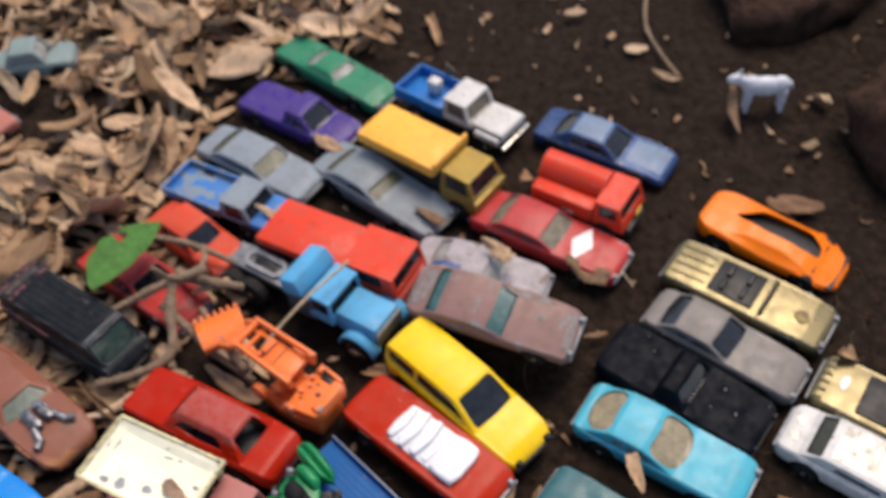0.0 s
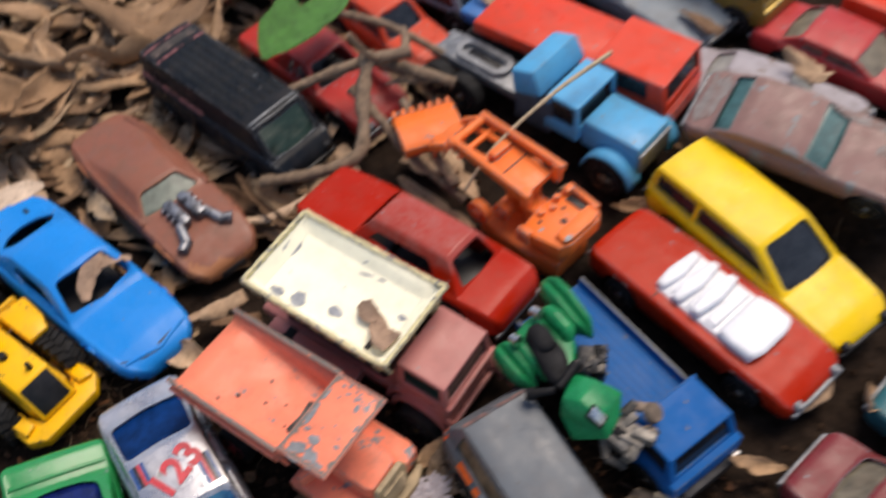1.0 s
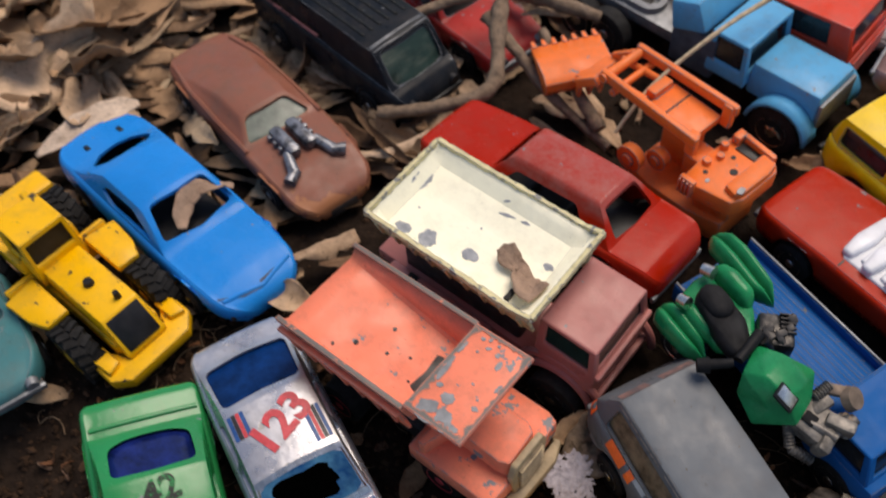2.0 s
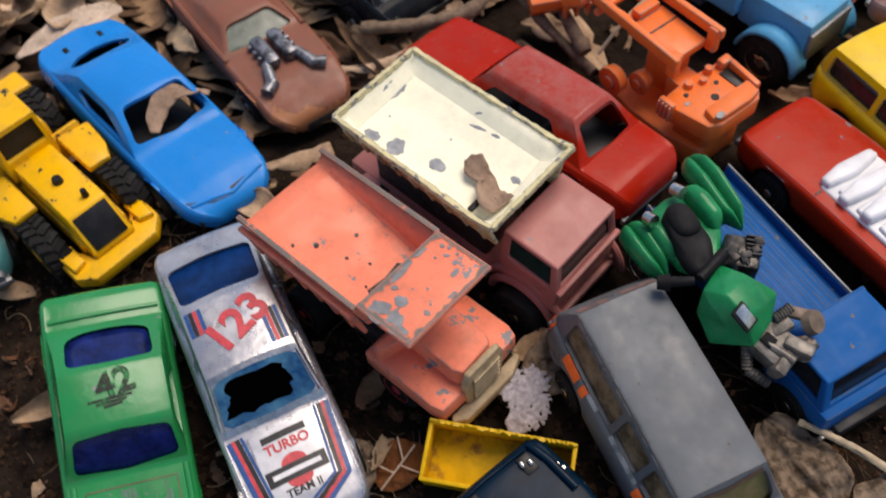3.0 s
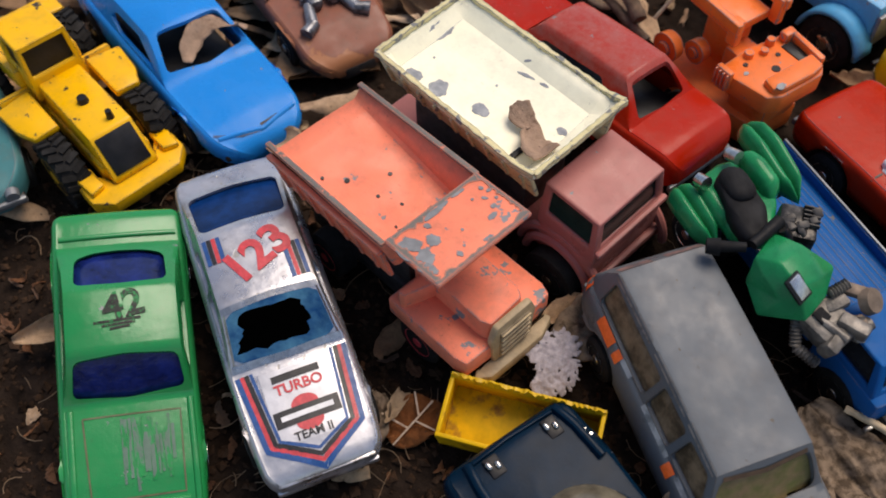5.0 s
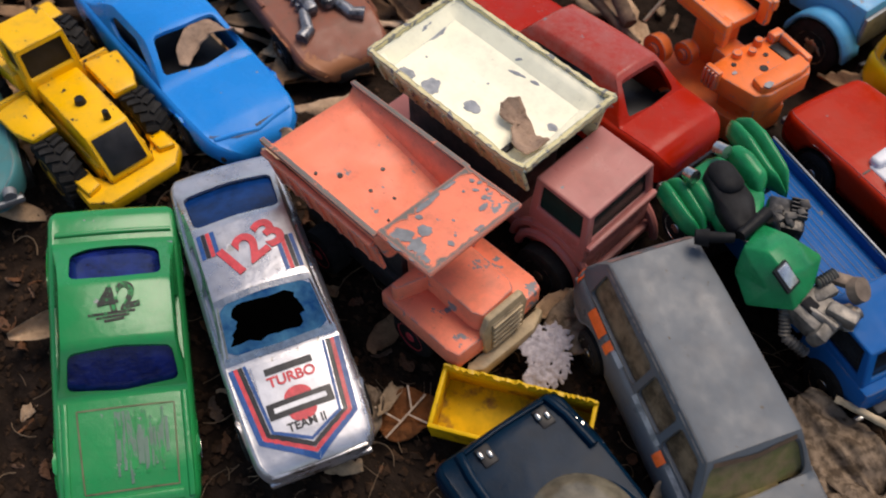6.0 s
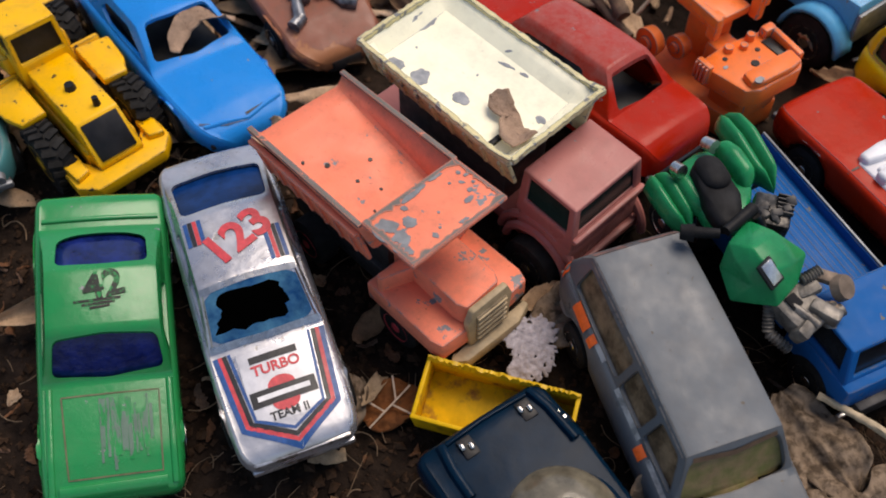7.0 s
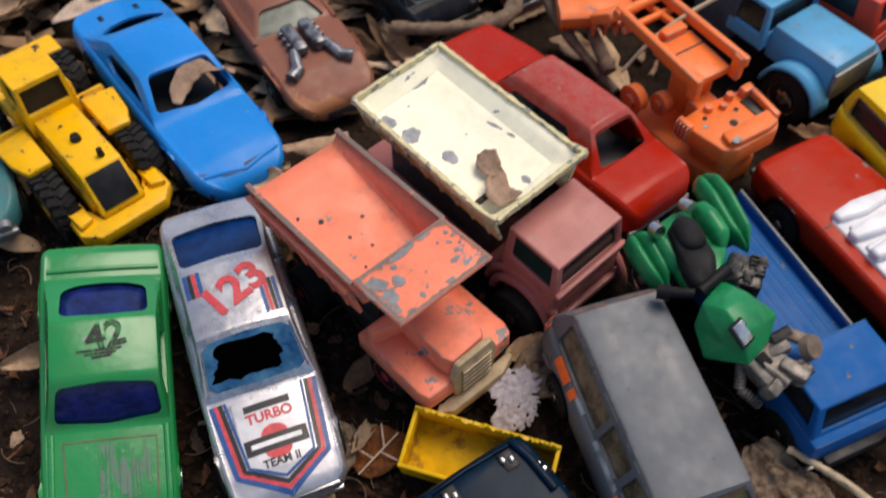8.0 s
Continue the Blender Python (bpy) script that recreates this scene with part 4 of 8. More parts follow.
def tipper(m):
    ob = thing("toy_tipper_truck", "toy tipper truck with chipped cream bed and pink cab", "toy truck", m, "toy trucks on the soil")
    bm = B()
    rbox(bm, (0.004, 0, 0.009), (0.062, 0.014, 0.004), 0.0006)
    for s in (1, -1):
        rbox(bm, (-0.006, s * 0.0095, 0.0105), (0.030, 0.004, 0.005), 0.0008)
    part("chassis", bm, P_PINK, ob, "pink chassis with side tanks")
    x0, x1, w, z0, z1, yc = -0.0232, 0.0212, 0.0252, 0.0318, 0.0358, 0.0008

    def floor_z(x, y):
        """The pressed pan: steep left wall, flat floor, gently rising right half, sloping ends."""
        v = y - yc
        side = float(np.interp(v, [-0.0126, -0.0098, 0.0020, 0.0088, 0.0126], [z1, z0, z0, z0 + 0.0011, z1]))
        ends = float(np.interp(x, [x0, x0 + 0.0036, 0.0168, x1], [z1, z0 - 0.0004, z0 - 0.0004, z1 + 0.0012]))
        return max(side, ends)

    bed = B()
    cx = sorted(set([x0, x0 + 0.0012, x0 + 0.0036, 0.0168, 0.0190, x1] + list(np.linspace(x0 + 0.005, 0.0160, 14))))
    cy = sorted(set(list(np.linspace(-0.0126, 0.0126, 15)) + [-0.0098, 0.0020, 0.0088]))
    rows = [[bed.verts.new((x, yc + v * (1 + (0.07 if v > 0 else 0.0) * max(0, (x - 0.017) / 0.004)), floor_z(x, yc + v))) for v in cy] for x in cx]
    for p, q in zip(rows, rows[1:]):
        for k in range(len(cy) - 1):
            bed.faces.new((p[k], q[k], q[k + 1], p[k + 1]))
    pan = part("dump_bed", bed, P_CREAM, ob, "cream open bed with flaked paint", 28)
    so = pan.modifiers.new("wall", "SOLIDIFY")
    so.thickness, so.offset = 0.0008, -1
    for s in (1, -1):
        boxpart("side_skirt", P_CREAMRIM, ob, ((x0 + x1) / 2, yc + s * (w / 2 - 0.0016), z0 - 0.0010), (x1 - x0 - 0.001, 0.0010, 0.0085), 0.0003, "", pose(0, 0, 0, -s * 18))
        for k in range(9):
            boxpart("rib", P_CREAMRIM, ob, (x0 + 0.003 + 0.0048 * k, yc + s * (w / 2 - 0.0008), z0 - 0.0006), (0.0009, 0.0010, 0.0060), 0.0003, "", pose(0, 0, 0, -s * 18))
    for k, (fx, fy, fa, fb, ft) in enumerate(((-0.0203, 0.0037, 0.0030, 0.0050, -12), (-0.0160, -0.0080, 0.0042, 0.0026, 0), (-0.0098, -0.0070, 0.0046, 0.0042, 20), (0.0002, -0.0048, 0.0040, 0.0030, 10), (0.0155, 0.0030, 0.0021, 0.0019, 0),
                                              (0.0008, 0.0080, 0.0038, 0.0007, 12), (0.0052, 0.0087, 0.0022, 0.0006, 10), (-0.0165, -0.0018, 0.0006, 0.0005, 0), (-0.0020, 0.0022, 0.0005, 0.0005, 0), (-0.0012, 0.0105, 0.0014, 0.0004, 30))):
        flake(pan, FLAKED, fx, fy, (fa, fb), 3.1 * k, floor_z, ft)
    # black bar on the floor puts in the shade of a narrow gap
    boxpart("slit_shade", BLACK, ob, (0.0130, -0.0075, z0 + 0.0002), (0.0013, 0.0030, 0.0008), 0.0002, "black bar for the shade in a bed floor gap")
    re = random.Random(23)
    for (xa, ya), (xb, yb) in (((x0, yc - w / 2), (x1, yc - w / 2)), ((x0, yc + w / 2), (x1, yc + w / 2 * 1.07)), ((x0, yc - w / 2), (x0, yc + w / 2)), ((x1, yc - w / 2), (x1, yc + w / 2 * 1.09))):
        bm, prev = B(), None
        along = Vector((xb - xa, yb - ya, 0))
        side = Vector((-along.y, along.x, 0)).normalized()
        for k in range(33):
            p = Vector((xa, ya, 0)) + along * (k / 32)
            z = z1 + (0.0012 if xa == xb == x1 else 0.0012 * max(0, (p.x - 0.0168) / 0.0044))
            r, h = 0.00055 + 0.0003 * re.random(), 0.0004 + 0.0003 * re.random()
            cur = [bm.verts.new((p + side * a) + Vector((0, 0, z + b))) for a, b in ((-r, -0.0006), (-r * 0.8, h), (r * 0.8, h * re.uniform(0.5, 1.1)), (r, -0.0006))]
            if prev:
                for e in range(4):
                    bm.faces.new((prev[e], cur[e], cur[(e + 1) % 4], prev[(e + 1) % 4]))
            else:
                bm.faces.new(cur)
            prev = cur
        bm.faces.new(list(reversed(prev)))
        part("bed_rim", bm, P_CREAMRIM, ob, "worn rim with flaked cream paint", 30)
    boxpart("bed_support", BASE, ob, (-0.002, 0.0008, 0.0200), (0.034, 0.013, 0.020), 0.0008, "dark frame under the bed")
    boxpart("cab_floor", P_PINK, ob, (0.0285, 0.003, 0.0140), (0.0155, 0.0225, 0.0090), 0.0018)
    cab = cabin(ob, 0.0205, 0.0362, 0.0220, 0.0195, 0.0170, 0.0292, P_PINK, plain("green_dark_window", (0.010, 0.030, 0.026), 0.2, 0, 0.3, 300, 0.2, 0.0002, 0.2), 0.0016, 0.0, bev=0.0018, margin=0.13, low=0.36)
    cab.location.y = 0.003
    bm = B()
    rbox(bm, (0.0367, 0.003, 0.0095), (0.0018, 0.0225, 0.0026), 0.0006)
    part("front_bumper", bm, P_PINK, ob)
    for s in (1, -1):
        for rad, yy, tw in ((0.0088, 0.0112, 0.0011), (0.0112, 0.0104, 0.0010)):
            bm, prev = B(), None
            for k in range(19):
                a = math.pi * (0.02 + 0.96 * k / 18)
                c, o = Vector((0.0280 + rad * math.cos(a), 0.003 + s * yy, 0.0062 + rad * math.sin(a))), Vector((math.cos(a), 0, math.sin(a)))
                cur = [bm.verts.new(c + o * (tw * math.cos(b)) + Vector((0, s * tw * math.sin(b), 0))) for b in np.linspace(0, 2 * math.pi, 9)[:-1]]
                if prev:
                    for e in range(8):
                        bm.faces.new((prev[e], cur[e], cur[(e + 1) % 8], prev[(e + 1) % 8]))
                else:
                    bm.faces.new(cur)
                prev = cur
            bm.faces.new(list(reversed(prev)))
            part("wheel_arch", bm, P_PINK, ob, "ridged pink wheel arch")
    boxpart("windshield_lip", P_PINK, ob, (0.0362, 0.003, 0.0206), (0.0016, 0.0216, 0.0016), 0.0007)
    add_wheels(ob, (-0.014, 0.0285), 0.0195, 0.0066, 0.0045, CHROME)
    return ob


tipper(at(-0.0962, 0.3461, -18.2, -0.001, 1.8, 3.5))

# blue coupe
P_BLUE = paint("sky_blue_plastic", (0.0, 0.225, 0.66), 0.0, 0.05, 0.28, coat=0.1, gloss=0.16, edge=0.0)
ob, sh, body = car("toy_coupe", "bright blue plastic toy coupe with open windows", spec(SEDAN, L=0.0760, W=0.0266, belt=[(0, 0.0125), (0.16, 0.0138), (0.6, 0.0128), (0.9, 0.0110), (1, 0.0085)], green=(0.157, 0.336, 0.547, 0.683), H=0.0195, rw=0.74, crown=0.0011, corner=0.008, taper_f=0.14,
    windows=[("windshield", "top", rounded([(0.0040, -0.0076), (0.0046, 0.0), (0.0040, 0.0080), (0.0116, 0.0102), (0.0132, 0.0), (0.0116, -0.0098)], 0.0012)),
             ("rear_window", "top", rounded([(-0.0166, -0.0056), (-0.0160, 0.0), (-0.0166, 0.0064), (-0.0204, 0.0092), (-0.0238, 0.0056), (-0.0250, 0.0), (-0.0238, -0.0050), (-0.0204, -0.0086)], 0.0014)),
             ("side_window", "side", rounded([(-0.0128, 0.0160), (-0.0104, 0.0180), (0.0004, 0.0182), (0.0092, 0.0138), (-0.0080, 0.0138)], 0.0010))]), at(-0.1798, 0.3422, -22.9, 0.0008, -4.4, 0.0) @ Matrix.Diagonal((1.03, 1.02, 1.0, 1)), P_BLUE, None, bumper=None)
for s in (1, -1):
    bm = B()
    rbox(bm, (-0.0296, s * 0.0050, sh.top(-0.0296, 0.0050)), (0.0024, 0.0014, 0.0006), 0.0003)
    part("spoiler_post", bm, BLACK, body, "small black slot of the missing spoiler")
strip(sh, [(0.0346, 0.0), (0.0336, 0.0085)], 0.0006, "nose_slot", BLACK, body, "dark slot under the hood")

for zz, ww, xx in ((0.0062, 0.0204, 0.0360), (0.0046, 0.0196, 0.0362)):
    bm = B()
    prism(bm, [(xx - 0.0060, -ww / 2 - 0.0010), (xx - 0.0020, -ww / 2), (xx + 0.0010, -ww * 0.36), (xx + 0.0018, 0.0), (xx + 0.0010, ww * 0.36), (xx - 0.0020, ww / 2), (xx - 0.0060, ww / 2 + 0.0010)], zz - 0.0009, zz + 0.0009, 0.0006)
    part("front_bumper", bm, P_BLUE, ob)
BLUE_SEAM = plain("dark_blue_seam", (0.004, 0.05, 0.14), 0.5)
strip(sh, [(0.0318, -0.0104), (0.0350, -0.0050), (0.0358, 0.0)], 0.0005, "lamp_seam", BLUE_SEAM, body, "shallow seam over the nose")
strip(sh, [(0.0330, -0.0098), (0.0356, 0.0), (0.0330, 0.0098)], 0.0010, "nose_edge", P_BLUE, body, "", 0.0, 0.0005)

# brown hot rod with exposed engine
P_BROWN = paint("rust_brown_enamel", (0.25, 0.092, 0.058), 0.07, 0.6, 0.5, under=(0.36, 0.15, 0.07), chip_scale=40, chip_detail=9.0, edge=0.35)
ob, sh, body = car("toy_hot_rod", "faded rust-brown toy hot rod with a bare metal engine", spec(MUSCLE, L=0.077, W=0.0270, belt=[(0, 0.010), (0.3, 0.0115), (0.62, 0.0115), (0.85, 0.0105), (1, 0.007)], green=(0.05, 0.40, 0.53, 0.635), H=0.0146, quarter=0.0, corner=0.007, taper_f=0.12, taper_r=0.20, shut="rear_window side", rw=0.6), at(-0.1738, 0.3813, -30.0), P_BROWN, plain("green_grey_window", (0.11, 0.14, 0.11), 0.4, 0, 0.4, 300), bumper=None)
bm = B()
for s in (1, -1):
    rbox(bm, (0.0175, s * 0.0020, 0.0130), (0.0105, 0.0030, 0.0030), 0.0011)
    cyl(bm, (0.0210, s * 0.0034, 0.0128), (0.0265, s * 0.0050, 0.0118), 0.0011, 0.0013)
    cyl(bm, (0.0262, s * 0.0044, 0.0120), (0.0278, s * 0.0070, 0.0116), 0.0013, 0.0015)
    for k in range(4):
        rbox(bm, (0.0138 + 0.0024 * k, s * 0.0036, 0.0124), (0.0012, 0.0012, 0.0022), 0.0003)
bmesh.ops.transform(bm, matrix=Matrix.Translation((0.0185, 0, 0.012)) @ Matrix.Diagonal((1.12, 1.3, 1.15, 1)) @ Matrix.Translation((-0.0190, 0, -0.012)), verts=bm.verts)
part("engine", bm, two_tone("engine_metal", (0.05, 0.05, 0.055), (0.26, 0.27, 0.29), 0.46, 330, (1, 1, 1), 0.35, 0.10, 0.6), body, "bare metal engine with exhaust stacks")

# added dark plate draws the base edge and the shadow below the nose
bm = B()
prism(bm, [(0.0270, -0.0125), (0.0340, -0.0100), (0.0388, -0.0040), (0.0388, 0.0040), (0.0340, 0.0100), (0.0270, 0.0125)], 0.0016, 0.0052, 0.0008)
part("front_valance", bm, BASE, ob, "dark base edge and shadow put in under the nose")
for sg in (1, -1):
    strip(sh, [(-0.0330, sg * 0.0096), (-0.0200, sg * 0.0118), (-0.0020, sg * 0.0122), (0.0120, sg * 0.0120)], 0.0016, "fender_line", P_BROWN, body, "", 0.0, 0.0007)

# black sport utility wagon
P_VAN = paint("black_enamel", (0.006, 0.009, 0.013), 0.008, 0.2, 0.35, coat=0.0, gloss=0.14, edge=0.35)
ob, sh, body = car("toy_utility_wagon", "scratched black toy utility wagon with a ribbed roof", spec(SEDAN, L=0.0720, W=0.0255, belt=[(0, 0.0165), (0.5, 0.0165), (0.78, 0.0155), (0.95, 0.0145), (1, 0.0115)], green=(0.005, 0.05, 0.825, 0.925), H=0.0245, pillar=0.5, rw=0.82, shut="side"), at(-0.1621, 0.4176, -25.6), P_VAN, two_tone("dusty_dark_glass", (0.028, 0.055, 0.045), (0.11, 0.13, 0.10), 0.60, 150, (3, 0.6, 1), 0.3, 0.12), bumper=BLACK)
P_RIB = plain("black_rib", (0.008, 0.010, 0.011), 0.5, 0, 0.5, 300, 0.3, 0.0002, 0.15)
for k in range(6):
    bm = B()
    y = -0.0075 + 0.003 * k
    for i in range(10):
        x = -0.0190 + 0.0038 * i
        rbox(bm, (x, y, sh.top(x, y) + 0.0001), (0.0039, 0.0009, 0.0003), 0.0001)
    part("roof_rib", bm, P_RIB, body)
PINKWEAR = two_tone("pink_wear", (0.008, 0.008, 0.009), (0.26, 0.10, 0.10), 0.46, 260, (1, 1, 1), 0.45, 0.05)
for x in (-0.0300, -0.0228):
    strip(sh, [(x, -0.0098), (x, 0.0098)], 0.0010, "tail_line", PINKWEAR, body, "worn reddish edge")
strip(sh, [(-0.0268, -0.0085), (-0.0268, 0.0085)], 0.0034, "tail_panel", two_tone("dull_tail", (0.045, 0.040, 0.036), (0.14, 0.10, 0.085), 0.55, 240, (1, 1, 1), 0.5, 0.08), body, "dull worn panel at the tail")
boxpart("shoulder_line", PINKWEAR, body, (-0.0150, -0.01225, 0.0186), (0.0320, 0.0008, 0.0008), 0.0003, "worn reddish edge")
strip(sh, [(0.0226, -0.0096), (0.0230, 0.0), (0.0226, 0.0096)], 0.0022, "windshield_rim", two_tone("scraped_rim", (0.075, 0.085, 0.095), (0.25, 0.26, 0.27), 0.52, 330, (1, 0.4, 1), 0.3, 0.12), body, "scraped bright top edge of the windshield")

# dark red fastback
P_RED = paint("dark_red_enamel", (0.40, 0.014, 0.002), 0.0, 0.18, 0.22, gloss=0.13, coat=0.08, edge=0.0, roof_pale=0.5)
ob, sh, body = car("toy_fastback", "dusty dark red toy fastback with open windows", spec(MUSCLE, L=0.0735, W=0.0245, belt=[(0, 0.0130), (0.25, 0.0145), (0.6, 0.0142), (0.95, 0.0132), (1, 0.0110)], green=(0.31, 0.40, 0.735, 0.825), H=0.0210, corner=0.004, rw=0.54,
    windows=[("windshield", "top", rounded([(0.0184, 0.0058), (0.0233, 0.0074), (0.0238, 0.0), (0.0233, -0.0074), (0.0184, -0.0058)], 0.0008)),
             ("rear_window", "top", rounded([(-0.0090, 0.0072), (-0.0084, 0.0), (-0.0090, -0.0072), (-0.0128, -0.0080), (-0.0118, 0.0), (-0.0128, 0.0080)], 0.0006)),
             ("side_window", "side", rounded([(-0.0085, 0.0160), (-0.0052, 0.0190), (0.0120, 0.0192), (0.0160, 0.0152), (0.0020, 0.0150)], 0.0009))]), at(-0.0870, 0.3741, -21.2, 0.0060, -4.0, -2.5), P_RED, None, bumper=None)
boxpart("front_bumper", BARE, ob, (0.0362, 0, 0.0052), (0.0012, 0.0205, 0.0018), 0.0005, "dull metal bumper")

# orange wheel loader
P_ORANGE = paint("orange_enamel", (0.88, 0.185, 0.032), 0.045, 0.3, 0.42, edge=0.65)


def orange_loader(m):
    ob = thing("toy_wheel_loader", "orange toy wheel loader with a toothed front bucket and no tyres", "toy loader", m, "toy loaders on the soil")
    bm = B()
    prism(bm, [(0.0176, -0.0094), (0.0166, 0.0010), (0.0178, 0.0124), (0.0300, 0.0112), (0.0322, 0.0086), (0.0322, -0.0036), (0.0306, -0.0068)], 0.0110, 0.0163, 0.0008)
    part("engine_hood", bm, P_ORANGE, ob)
    bm = B()
    prism(bm, [(0.0196, -0.0052), (0.0190, 0.0086), (0.0286, 0.0080), (0.0296, 0.0060), (0.0296, -0.0020), (0.0286, -0.0040)], 0.0040, 0.0114, 0.0012)
    part("engine_block", bm, P_ORANGE, ob)
    guard = B()
    prism(guard, [(0.0182, 0.0086), (0.0182, 0.0122), (0.0206, 0.0120), (0.0206, 0.0086)], 0.0160, 0.0186, 0.0006)
    prism(guard, [(0.0200, 0.0106), (0.0200, 0.0122), (0.0300, 0.0112), (0.0300, 0.0094)], 0.0160, 0.0184, 0.0006)
    prism(guard, [(0.0268, -0.0046), (0.0268, 0.0100), (0.0312, 0.0094), (0.0318, 0.0060), (0.0316, -0.0030), (0.0304, -0.0054)], 0.0160, 0.0180, 0.0008)
    part("rear_guard", guard, P_ORANGE, ob, "raised orange frame round the hood")
    boxpart("hood_pocket", BLACK, ob, (0.0236, 0.0087, 0.0163), (0.0058, 0.0030, 0.0006), 0.0002, "dark slot beside the hood rail")
    for dx, dy, r in ((0.0252, 0.0012, 0.0010), (0.0205, -0.0035, 0.0006), (0.0222, 0.0048, 0.0006)):
        bm = B()
        cyl(bm, (dx, dy, 0.0155), (dx, dy, 0.0165), r)
        part("hood_hole", bm, BLACK, ob, "small dark hole")
    for dx, dy, r, h in ((0.0188, -0.0010, 0.0013, 0.0176), (0.0200, 0.0026, 0.0011, 0.0174), (0.0186, 0.0058, 0.0012, 0.0180)):
        bm = B()
        cyl(bm, (dx, dy, 0.0155), (dx, dy, h), r, r * 0.8)
        part("stub", bm, P_ORANGE, ob)
    boxpart("side_vent", P_ORANGE, ob, (0.0196, -0.0088, 0.0150), (0.0044, 0.0016, 0.0050), 0.0004)
    for k in range(4):
        boxpart("vent_slat", P_ORANGE, ob, (0.0180 + 0.0011 * k, -0.0099, 0.0150), (0.0005, 0.0008, 0.0044), 0.0002)
    flake(ob, BARE, 0.0306, -0.0036, (0.0016, 0.0026), 4.4, lambda x, y: 0.0181)
    flake(ob, BARE, 0.0225, -0.0052, (0.0010, 0.0014), 1.4, lambda x, y: 0.0163)
    yc = 0.0038
    bm = B()
    rbox(bm, (0.0062, yc, 0.0202), (0.0150, 0.0116, 0.0026), 0.0005, pose(0, 0, 0, 0, 3))
    rbox(bm, (-0.0022, yc + 0.0010, 0.0222), (0.0030, 0.0070, 0.0030), 0.0005)
    part("cab_deck", bm, P_ORANGE, ob, "flat orange deck of the open cab")
    boxpart("deck_line", BASE, ob, (0.0040, yc, 0.0216), (0.0005, 0.0108, 0.0004), 0.0001, "dark joint across the deck", pose(0, 0, 0, 0, 3))
    boxpart("front_body", P_ORANGE, ob, (0.0070, yc + 0.0012, 0.0115), (0.0100, 0.0050, 0.0150), 0.0010)
    boxpart("pivot_block", P_ORANGE, ob, (0.0150, 0.0028, 0.0100), (0.0070, 0.0070, 0.0080), 0.0012)
    for sg in (1, -1):
        y = yc + sg * 0.0070
        bm = B()
        rbox(bm, (0.0010, y, 0.0238), (0.0320, 0.0019, 0.0030), 0.0006, pose(0, 0, 0, 0, 0, -3 if sg < 0 else 0))
        rbox(bm, (-0.0185, y - 0.0004, 0.0190), (0.0090, 0.0019, 0.0028), 0.0006, pose(0, 0, 0, 0, -38))
        part("lift_arm", bm, P_ORANGE, ob)
        bm = B()
        cyl(bm, (-0.0170, yc + sg * 0.0040, 0.0205), (-0.0020, yc + sg * 0.0040, 0.0218), 0.0010)
        part("tilt_rod", bm, P_ORANGE, ob)
        bm = B()
        rbox(bm, (0.0148, y - sg * 0.0004, 0.0215), (0.0030, 0.0022, 0.0070), 0.0006)
        part("arm_post", bm, P_ORANGE, ob)
    for x, z, r in ((-0.0135, 0.0236, 0.0013), (-0.0100, 0.0212, 0.0010)):
        bm = B()
        cyl(bm, (x, yc - 0.0078, z), (x, yc + 0.0078, z), r)
        part("cross_bar", bm, P_ORANGE, ob)
    for x, y, r in ((0.0020, -0.0082, 0.0038), (0.0070, -0.0036, 0.0030), (0.0030, 0.0140, 0.0036)):
        bm = B()
        cyl(bm, (x, y - 0.0014, 0.0105), (x, y + 0.0014, 0.0105), r, r * 0.92, 20)
        cyl(bm, (x, y - 0.0022, 0.0105), (x, y + 0.0022, 0.0105), r * 0.45, r * 0.45, 12)
        part("wheel_hub", bm, P_ORANGE, ob, "orange hub with its tyre missing")
    bm = B()
    prism(bm, [(0.0000, -0.0066), (0.0000, 0.0110), (0.0290, 0.0090), (0.0290, -0.0050), (0.0200, -0.0074), (0.0080, -0.0078)], -0.0028, 0.0046, 0.0010)
    part("chassis", bm, P_ORANGE, ob, "orange underframe")
    bm = B()
    rows = [[bm.verts.new((x, y, z)) for y in np.linspace(-0.0098, 0.0098, 7)] for x, z in [(0.0060, -0.0052), (0.0074, -0.0028), (0.0072, -0.0008), (0.0054, 0.0006), (0.0005, 0.0011), (-0.0066, 0.0014)]]
    for p, q in zip(rows, rows[1:]):
        for k in range(6):
            bm.faces.new((p[k], p[k + 1], q[k + 1], q[k]))
    for k in (0, 6):
        bm.faces.new([r[k] for r in rows])
    bucket = part("bucket", bm, P_ORANGE, ob, "orange toothed bucket", 40)
    bucket.matrix_local = pose(-0.0300, 0.0030, 0.0148, 0, 0, -27) @ pose(0, 0, 0, 0, -4, 0)
    so = bucket.modifiers.new("wall", "SOLIDIFY")
    so.thickness = 0.0010
    for k in range(7):
        y = -0.0096 + 0.0029 * k
        bm = B()
        prism(bm, [(-0.0062, y), (-0.0062, y + 0.0017), (-0.0090, y + 0.0013), (-0.0090, y + 0.0004)], 0.0007, 0.0017, 0.0002)
        part("tooth", bm, P_ORANGE, bucket)
    for k in range(3):
        boxpart("rib", P_ORANGE, bucket, (0.0080, -0.0010 + 0.0030 * k, -0.0030), (0.0030, 0.0010, 0.0056), 0.0003, "", pose(0, 0, 0, 0, 20))
    boxpart("bucket_link", P_ORANGE, ob, (-0.0222, 0.0046, 0.0150), (0.0060, 0.0120, 0.0028), 0.0007, "", pose(0, 0, 0, 0, -20))
    return ob


orange_loader(at(-0.0695, 0.3993, -28.5, 0.0055))

